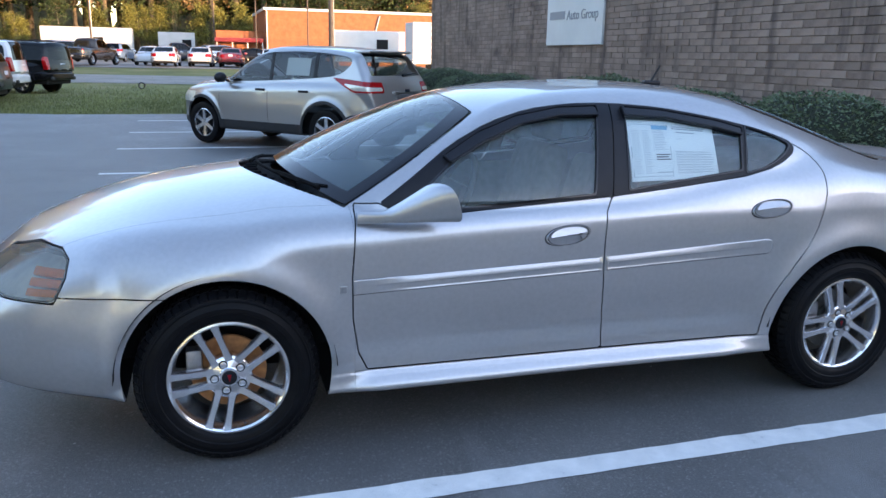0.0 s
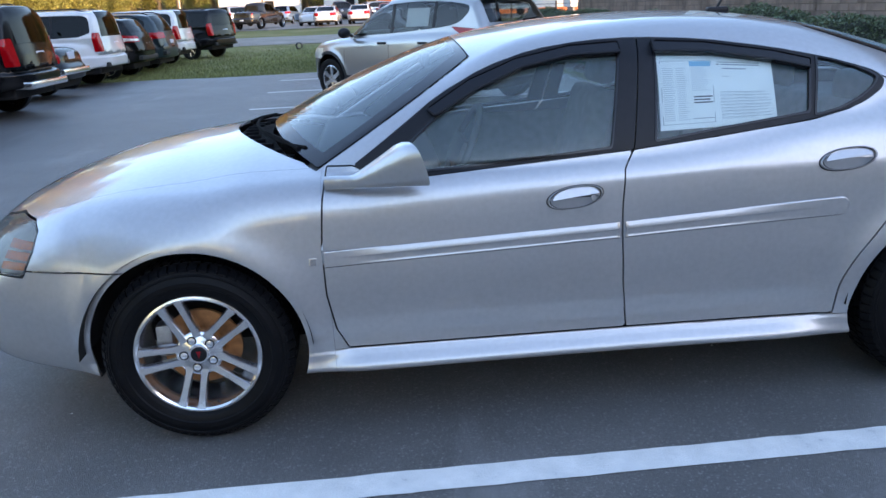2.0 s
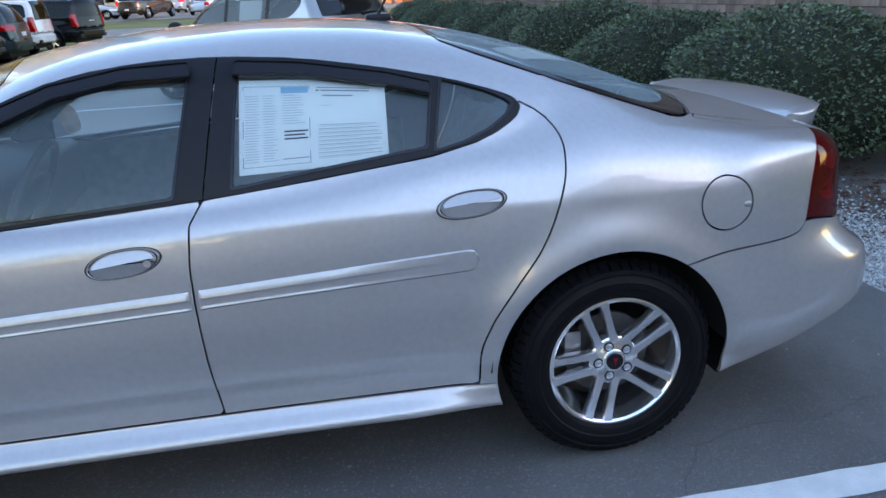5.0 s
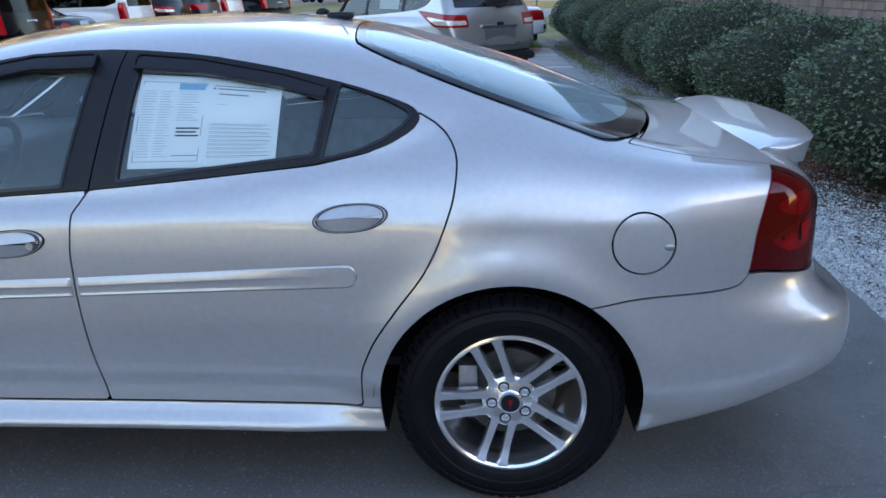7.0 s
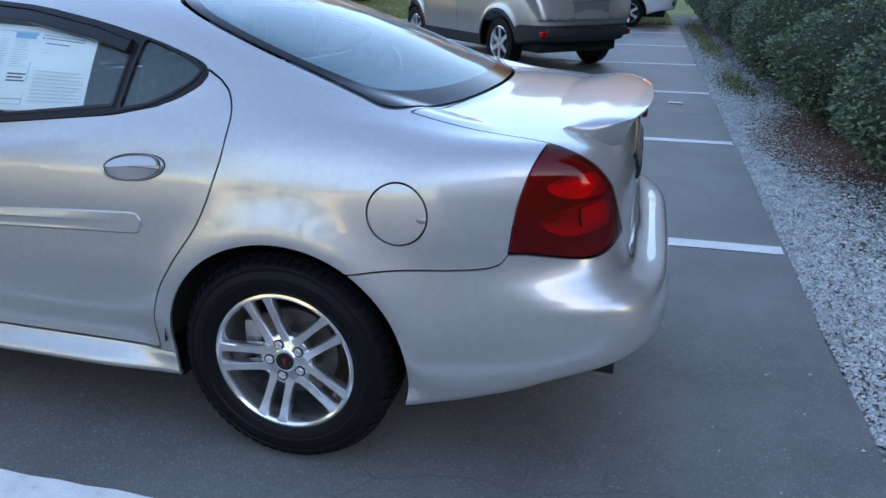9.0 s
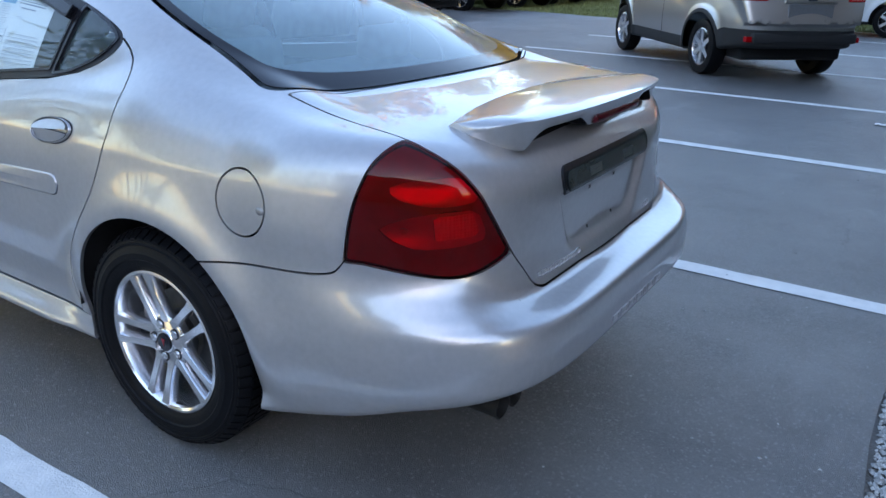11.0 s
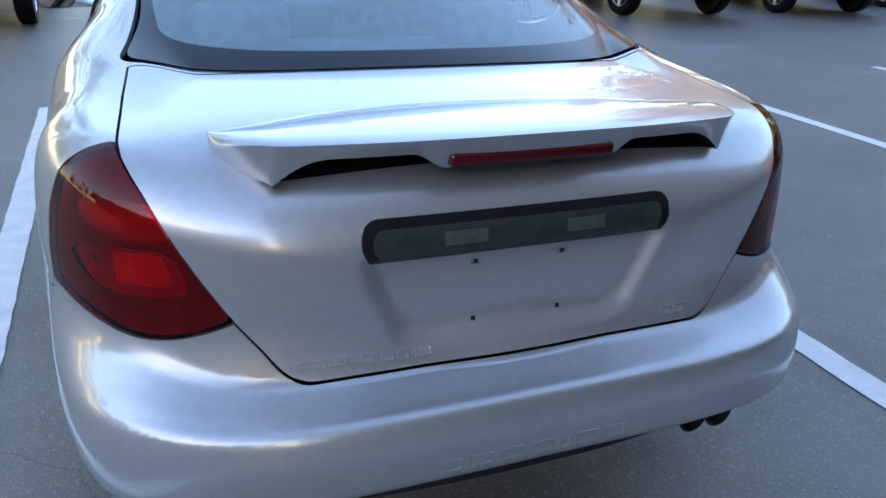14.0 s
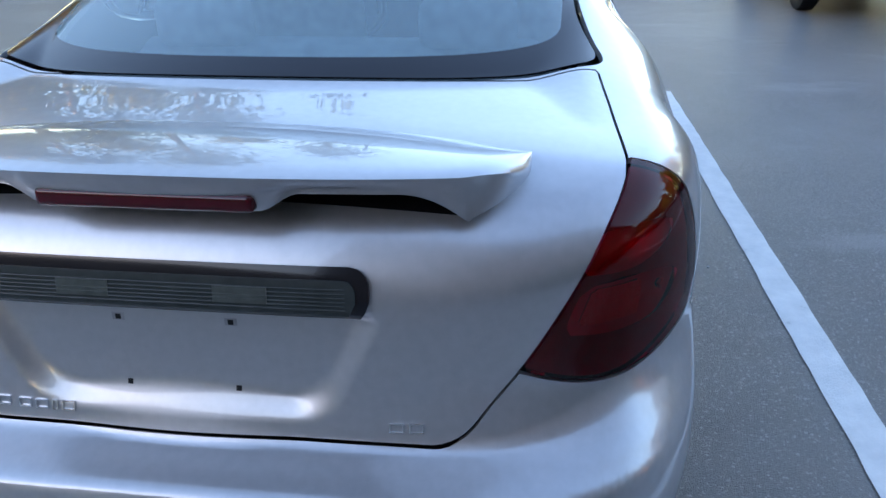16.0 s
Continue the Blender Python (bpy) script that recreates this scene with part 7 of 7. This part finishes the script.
def vary_block():
    m = BLOCK.copy()
    m.name = "tan_block_varied"
    t, b = m.node_tree, m.node_tree.nodes["Principled BSDF"]
    src = b.inputs["Base Color"].links[0].from_socket
    info, geo, add, fr, rng, mx, sc = (t.nodes.new("ShaderNode" + k) for k in ("ObjectInfo", "NewGeometry", "Math", "Math", "MapRange", "MixRGB", "CombineXYZ"))
    fr.operation = "FRACT"
    t.links.new(info.outputs["Random"], add.inputs[0])
    t.links.new(geo.outputs["Random Per Island"], add.inputs[1])
    t.links.new(add.outputs[0], fr.inputs[0])
    t.links.new(fr.outputs[0], rng.inputs[0])
    rng.inputs[3].default_value, rng.inputs[4].default_value = 0.80, 1.12
    for i in range(3):
        t.links.new(rng.outputs[0], sc.inputs[i])
    mx.blend_type = "MULTIPLY"
    mx.inputs[0].default_value = 1
    # long dark drip stains down the face
    pos, mp, st, r2, m2 = (t.nodes.new("ShaderNode" + k) for k in ("NewGeometry", "Mapping", "TexNoise", "MapRange", "MixRGB"))
    mp.inputs["Scale"].default_value = (1.0, 2.6, 0.35)
    st.inputs["Scale"].default_value, st.inputs["Detail"].default_value = 1.6, 7
    t.links.new(pos.outputs["Position"], mp.inputs["Vector"])
    t.links.new(mp.outputs[0], st.inputs["Vector"])
    t.links.new(st.outputs[0], r2.inputs[0])
    r2.inputs[1].default_value, r2.inputs[2].default_value, r2.inputs[3].default_value, r2.inputs[4].default_value = 0.52, 0.72, 0.0, 0.72
    m2.inputs[2].default_value = (0.045, 0.036, 0.034, 1)
    t.links.new(src, mx.inputs[1])
    t.links.new(sc.outputs[0], mx.inputs[2])
    t.links.new(r2.outputs[0], m2.inputs[0])
    t.links.new(mx.outputs[0], m2.inputs[1])
    t.links.new(m2.outputs[0], b.inputs["Base Color"])
    return m


BLOCKVARY = vary_block()
meshes = [block_mesh(i) for i in range(5)]
V, F = [], []
rb = random.Random(11)
made = 0
for row in range(int(6.1 / BH)):
    z = 0.05 + BH * (row + 0.5)
    y = WALL_END - BW / 2 - (BW / 2 if row % 2 else 0)
    while y > 0.4:
        proud = rb.uniform(-0.003, 0.004)
        if 4.2 < y < 8.4 and 0.9 < z < 3.4 and made < 300:
            ob = new("block", meshes[rb.randrange(5)])
            ob.parent = wall
            ob.matrix_world = pose(WALL_X - proud, y, z)
            made += 1
        else:
            b = len(V)
            x0, x1 = WALL_X - 0.018 - proud, WALL_X + 0.01
            hy, hz = BW / 2 - JT / 2, BH / 2 - JT / 2
            V += [(x0, y - hy, z - hz), (x0, y + hy, z - hz), (x0, y + hy, z + hz), (x0, y - hy, z + hz), (x1, y - hy, z - hz), (x1, y + hy, z - hz), (x1, y + hy, z + hz), (x1, y - hy, z + hz)]
            F += [(b, b + 3, b + 2, b + 1), (b, b + 1, b + 5, b + 4), (b + 1, b + 2, b + 6, b + 5), (b + 2, b + 3, b + 7, b + 6), (b + 3, b, b + 4, b + 7)]
        y -= BW
rest_blocks = part("blocks", V, F, BLOCKVARY, wall, smooth=False)
rest_blocks["kind"] = "stuff"

# long plain wall out of view, added to block the low sun and its glow
shade_wall = tagged(bm_part("wall_south_east", box_bm(-38, -0.2, -0.2, 20, 0.2, 10.5), BLOCK), "unseen plain wall added to keep the lot in shade", "wall", kind="structure")
shade_wall.matrix_world = pose(23, -20, 0, 0, 0, 45)

# sign on the wall
sign = thing("wall_sign", "white rectangular company sign fixed to the block wall", "sign", at=(WALL_X - 0.05, 12.2, 1.82))
bm_part("board", box_bm(-0.02, -1.25, 0, 0.03, 1.25, 2.6, 0.008), WHITEWASH, sign, "white board")
SIGNTEXT = material("grey_sign_letters", (0.30, 0.31, 0.33), 0.6)
txt = bpy.data.curves.new("lettering", "FONT")
txt.body, txt.size, txt.extrude = "Auto Group", 0.27, 0.004
tmp = new("lettering", txt)
me = bpy.data.meshes.new_from_object(tmp.evaluated_get(bpy.context.evaluated_depsgraph_get()))
bpy.data.objects.remove(tmp)
me.materials.append(SIGNTEXT)
ob = new("lettering", me)
ob.parent = sign
ob["label"] = "grey lettering"
ob.matrix_basis = Matrix.Translation((-0.026, 0.28, 0.50)) @ Matrix(((0, 0, -1, 0), (-1, 0, 0, 0), (0, 1, 0, 0), (0, 0, 0, 1)))
bm_part("name_bar", box_bm(-0.027, 0.38, 0.52, -0.018, 1.10, 0.68), SIGNTEXT, sign, "grey bar")
bm_part("mark", box_bm(-0.027, 0.2, 0.95, -0.018, 0.7, 1.3), SIGNTEXT, sign, "grey bar")


def build_tree(seed, height, kind):
    """Tapered trunk with limbs and a crown of many small clumps of leaves."""
    r = random.Random(seed)
    tree = new("tree")
    top = Vector((r.uniform(-0.6, 0.6), r.uniform(-0.6, 0.6), height))
    pts = [Vector((0, 0, -0.3)), Vector((0.1, 0.05, height * 0.3)), top * 0.65 + Vector((r.uniform(-.4, .4), 0, 0)), top]
    rr = height * 0.013
    wood = tube_bm(pts, [rr * 1.3, rr, rr * 0.6, 0.03], 8)
    spots = []
    n = {"pine": 26, "spring": 34, "bare": 44}[kind]
    for i in range(n):
        t = r.uniform(0.28 if kind != "pine" else 0.15, 0.97)
        base = pts[1].lerp(top, max(0, (t - 0.3) / 0.7))
        a = i * 2.4 + r.uniform(-0.4, 0.4)
        reach = height * (0.24 * (1.08 - t) + 0.06) if kind == "pine" else height * r.uniform(0.10, 0.26) * (1.15 - 0.7 * t)
        tip = base + Vector((math.cos(a) * reach, math.sin(a) * reach, reach * (0.1 if kind == "pine" else r.uniform(0.4, 1.1))))
        limb = tube_bm([base, base.lerp(tip, 0.5) + Vector((0, 0, 0.05 * reach)), tip], [rr * 0.35, rr * 0.22, 0.012], 5)
        keep = bpy.data.meshes.new("limb")
        limb.to_mesh(keep)
        limb.free()
        wood.from_mesh(keep)
        bpy.data.meshes.remove(keep)
        for _ in range({"pine": 110, "spring": 140, "bare": 100}[kind]):
            p = base.lerp(tip, r.uniform(0.25, 1.1))
            s = height * 0.045
            q = p + Vector((r.gauss(0, s), r.gauss(0, s), r.gauss(0, s)))
            spots.append((tuple(q), (r.uniform(-1, 1), r.uniform(-1, 1), r.uniform(-0.2, 1))))
    bm_part("trunk", wood, BARK, tree, "trunk with limbs", 60)
    size = {"pine": (0.14, 0.42), "spring": (0.12, 0.36), "bare": (0.10, 0.36)}[kind]
    leaf_cloud("crown", {"pine": PINE, "spring": SPRING, "bare": BROWNLEAF}[kind], spots, size, seed).parent = tree
    return tree


stock = [(build_tree(40 + i, h, k), k) for i, (h, k) in enumerate(((17, "bare"), (15, "spring"), (19, "pine"), (18, "bare"), (12, "spring"), (16, "pine")))]
WORDS = {"bare": "tall nearly leafless brown tree in a wood", "spring": "yellow-green budding tree at the wood's edge", "pine": "dark green pine in the far wood"}
rt = random.Random(21)
used = set()


def plant(i, x, y, s=1.0):
    src, k = stock[i % len(stock)]
    m = pose(x, y, rise(x, y), 0, 0, rt.uniform(0, 360)) @ Matrix.Scale(s, 4)
    if i % len(stock) in used:
        ob = copy_thing(src, m)
    else:
        used.add(i % len(stock))
        ob = src
    ob.matrix_basis = m
    tagged(ob, WORDS[k], "tree", "trees of the wood")


for depth in range(3):
    for j in range(38):
        x = -44 + 2.6 * j + rt.uniform(-1.2, 1.2)
        y = 108 + 7 * depth + rt.uniform(-3, 3)
        if -21 < x < -15.5:
            continue
        plant(rt.choice((0, 0, 1, 2, 3, 3, 5)), x, y, rt.uniform(1.1, 1.6))
for j in range(46):                      # low young growth along the wood's edge
    x = -50 + 2.1 * j + rt.uniform(-0.8, 0.8)
    plant(rt.choice((1, 4, 2, 4)), x, 101 + rt.uniform(-2, 3), rt.uniform(0.24, 0.42) if -22 < x < -14 else rt.uniform(0.35, 0.55))
for j in range(34):                      # nearer wood beside the row of vehicles; heights set by reflections and asphalt brightness
    plant(rt.choice((1, 4, 1, 0, 3)), -25 - rt.uniform(0, 12), 4 + 2.8 * j + rt.uniform(-1.5, 1.5), rt.uniform(1.1, 1.65) if j > 9 else rt.uniform(0.30, 0.45))
for j in range(40):
    plant(rt.choice((4, 1, 4, 0)), -21 - rt.uniform(0, 3), 2 + 2.1 * j + rt.uniform(-0.8, 0.8), rt.uniform(0.28, 0.45))
# unseen trees, tall or low to shape reflections on flank and asphalt
for j in range(14):
    plant(rt.choice((1, 4, 0, 2)), -34 - rt.uniform(0, 12), -46 + 4 * j, rt.uniform(1.0, 1.5) if j < 10 else rt.uniform(0.30, 0.45))
for j in range(18):                      # unseen wood behind the walk, added to close the horizon in reflections
    plant(rt.choice((0, 3, 2, 5)), -34 + 4.2 * j, -52 - rt.uniform(0, 8), rt.uniform(0.6, 0.9))

# wooded slope far behind, with a gap where the sky comes down
slope = bmesh.new()
low, high = [], []
for i in range(181):
    x = -180 + 2 * i
    gap = math.exp(-((x + 15) / 5.5) ** 2)
    h = (17 + 3.0 * noise.noise((x * 0.09, 1, 0)) + 1.8 * noise.noise((x * 0.31, 2, 0)) + 1.1 * noise.noise((x * 0.9, 3, 0))) * (1 - 0.75 * gap)
    y = 142 + 0.0022 * x * x
    low.append(slope.verts.new((x, y, -1)))
    high.append(slope.verts.new((x, y + 6, h)))
for i in range(180):
    slope.faces.new((low[i], low[i + 1], high[i + 1], high[i]))
WOODS = mixed_material("distant_wood", ((0.32, (0.05, 0.042, 0.022)), (0.5, (0.13, 0.10, 0.045)), (0.68, (0.22, 0.175, 0.07))), 0.45, 0.95, 10, 0.8, 3)
tagged(bm_part("backdrop", slope, WOODS, None, "", 60), "hazy brown and gold wood far behind the lots", "wood", kind="structure")

# far brick building with its canopy and trailers
shop = thing("brick_building", "long orange-red brick building with a flat roof", "building", at=(6.6, 78, rise(0, 70)))
bm_part("wall", box_bm(0, 0, -0.2, 24, 16, 5.2), REDBRICK, shop, "orange-red brick wall")
bm_part("roof_edge", box_bm(-0.12, -0.12, 5.2, 24.1, 16.1, 5.45, 0.02), WHITEWASH, shop, "pale roof edging")
bm_part("low_wing", box_bm(-4.6, 1.5, -0.2, 0, 12, 3.2), REDBRICK, shop, "lower brick wing")
bm_part("awning", box_bm(-4.8, 0.2, 2.1, -0.2, 1.5, 2.5, 0.05), RED_P, shop, "dark red awning")
for i in range(4):
    bm_part("post", tube_bm([(-4.6 + 1.45 * i, 0.4, -0.2), (-4.6 + 1.45 * i, 0.4, 2.1)], 0.07, 8), WHITEWASH, shop)
bm_part("downpipe", tube_bm([(0.15, -0.08, 0), (0.15, -0.08, 5.2)], 0.07, 8), STEEL, shop)
bm_part("downpipe", tube_bm([(11.0, -0.08, 0), (11.0, -0.08, 3.6), (11.4, -0.08, 5.0)], 0.09, 8), STEEL, shop)
bm_part("floodlight", box_bm(18.2, -0.5, 4.3, 18.9, -0.02, 4.6, 0.03), WHITEWASH, shop, "white wall lamp")
for x, y, w, h, lab in ((14.2, 66, 6.2, 2.6, "white box trailer beside the brick building"), (18.4, 60, 4.0, 3.2, "white storage container near the block wall"), (-11.0, 92, 9.0, 2.9, "long white office trailer in the far lot"), (-2.0, 96, 4.0, 2.7, "small white trailer in the far lot")):
    tr = thing("trailer", lab, "trailer", "white trailers", at=(x, y, rise(x, y) + 0.03))
    bm_part("box", box_bm(-w / 2, -1.2, 0.5, w / 2, 1.2, 0.5 + h, 0.04), WHITEWASH, tr, "white metal box")
    for s in (-1, 1):
        bm_part("wheel", revolve_bm([(0.0001, -0.1), (0.36, -0.1), (0.36, 0.1), (0.0001, 0.1)], 16), RUBBER, tr, "", 0, Matrix.Translation((s * 0.5, -1.0, 0.36)))
        bm_part("leg", box_bm(s * w * 0.42 - 0.05, -0.9, 0, s * w * 0.42 + 0.05, 0.9, 0.55), STEEL, tr)
    bm_part("side_window", box_bm(0.6, -1.23, 1.6, 1.6, -1.19, 2.4), DARK, tr, "dark window")

for x, y, h, r0, lab in ((8.35, 49, 11, 0.19, "dark wooden utility pole beyond the silver SUV"), (-15.3, 70, 11, 0.16, "wooden utility pole beside the far lot"), (-9.8, 84, 12, 0.13, "thin wooden pole in the far lot"), (2.0, 88, 9, 0.10, "thin grey lamp pole in the far lot"), (5.0, 68, 8, 0.06, "white flagpole before the brick building"), (10.2, 74, 9, 0.08, "thin pole against the brick building")):
    pole = thing("pole", lab, "pole", "poles", at=(x, y, rise(x, y)))
    bm_part("shaft", tube_bm([(0, 0, -0.2), (0.02, 0, h * 0.5), (0, 0, h)], [r0, r0 * 0.85, r0 * 0.65], 10), POLEWOOD, pole, "", 60)
    if r0 > 0.12:
        bm_part("crossarm", box_bm(-1.1, -0.05, h - 0.7, 1.1, 0.06, h - 0.56), POLEWOOD, pole)
        bm_part("conduit", tube_bm([(r0 * 0.9, -0.05, 0), (r0 * 0.8, -0.05, h * 0.6)], 0.03, 6), STEEL, pole)
    else:
        bm_part("lamp_head", box_bm(-0.25, -0.12, h - 0.12, 0.25, 0.12, h + 0.04, 0.03), STEEL, pole)
fence = thing("cable_fence", "thin dark cable strung between short posts by the building", "fence", at=(6.0, 40, rise(0, 40)))
for i in range(6):
    bm_part("post", tube_bm([(i * 2.4, 0, -0.1), (i * 2.4, 0, 1.5)], 0.045, 8), POLEWOOD, fence)
bm_part("cable", tube_bm([(0, 0, 1.4), (6, 0, 1.33), (12, 0, 1.4)], 0.015, 6), BLACK, fence)
culvert = thing("drain_pipe_end", "dark round drain pipe end lying in the grass", "pipe", at=(-2.3, 33.5, rise(0, 33) + 0.14))
bm_part("pipe", revolve_bm([(0.14, -0.25), (0.14, 0.3), (0.11, 0.3), (0.11, -0.25), (0.14, -0.25)], 20), BLACK, culvert, "", 40)
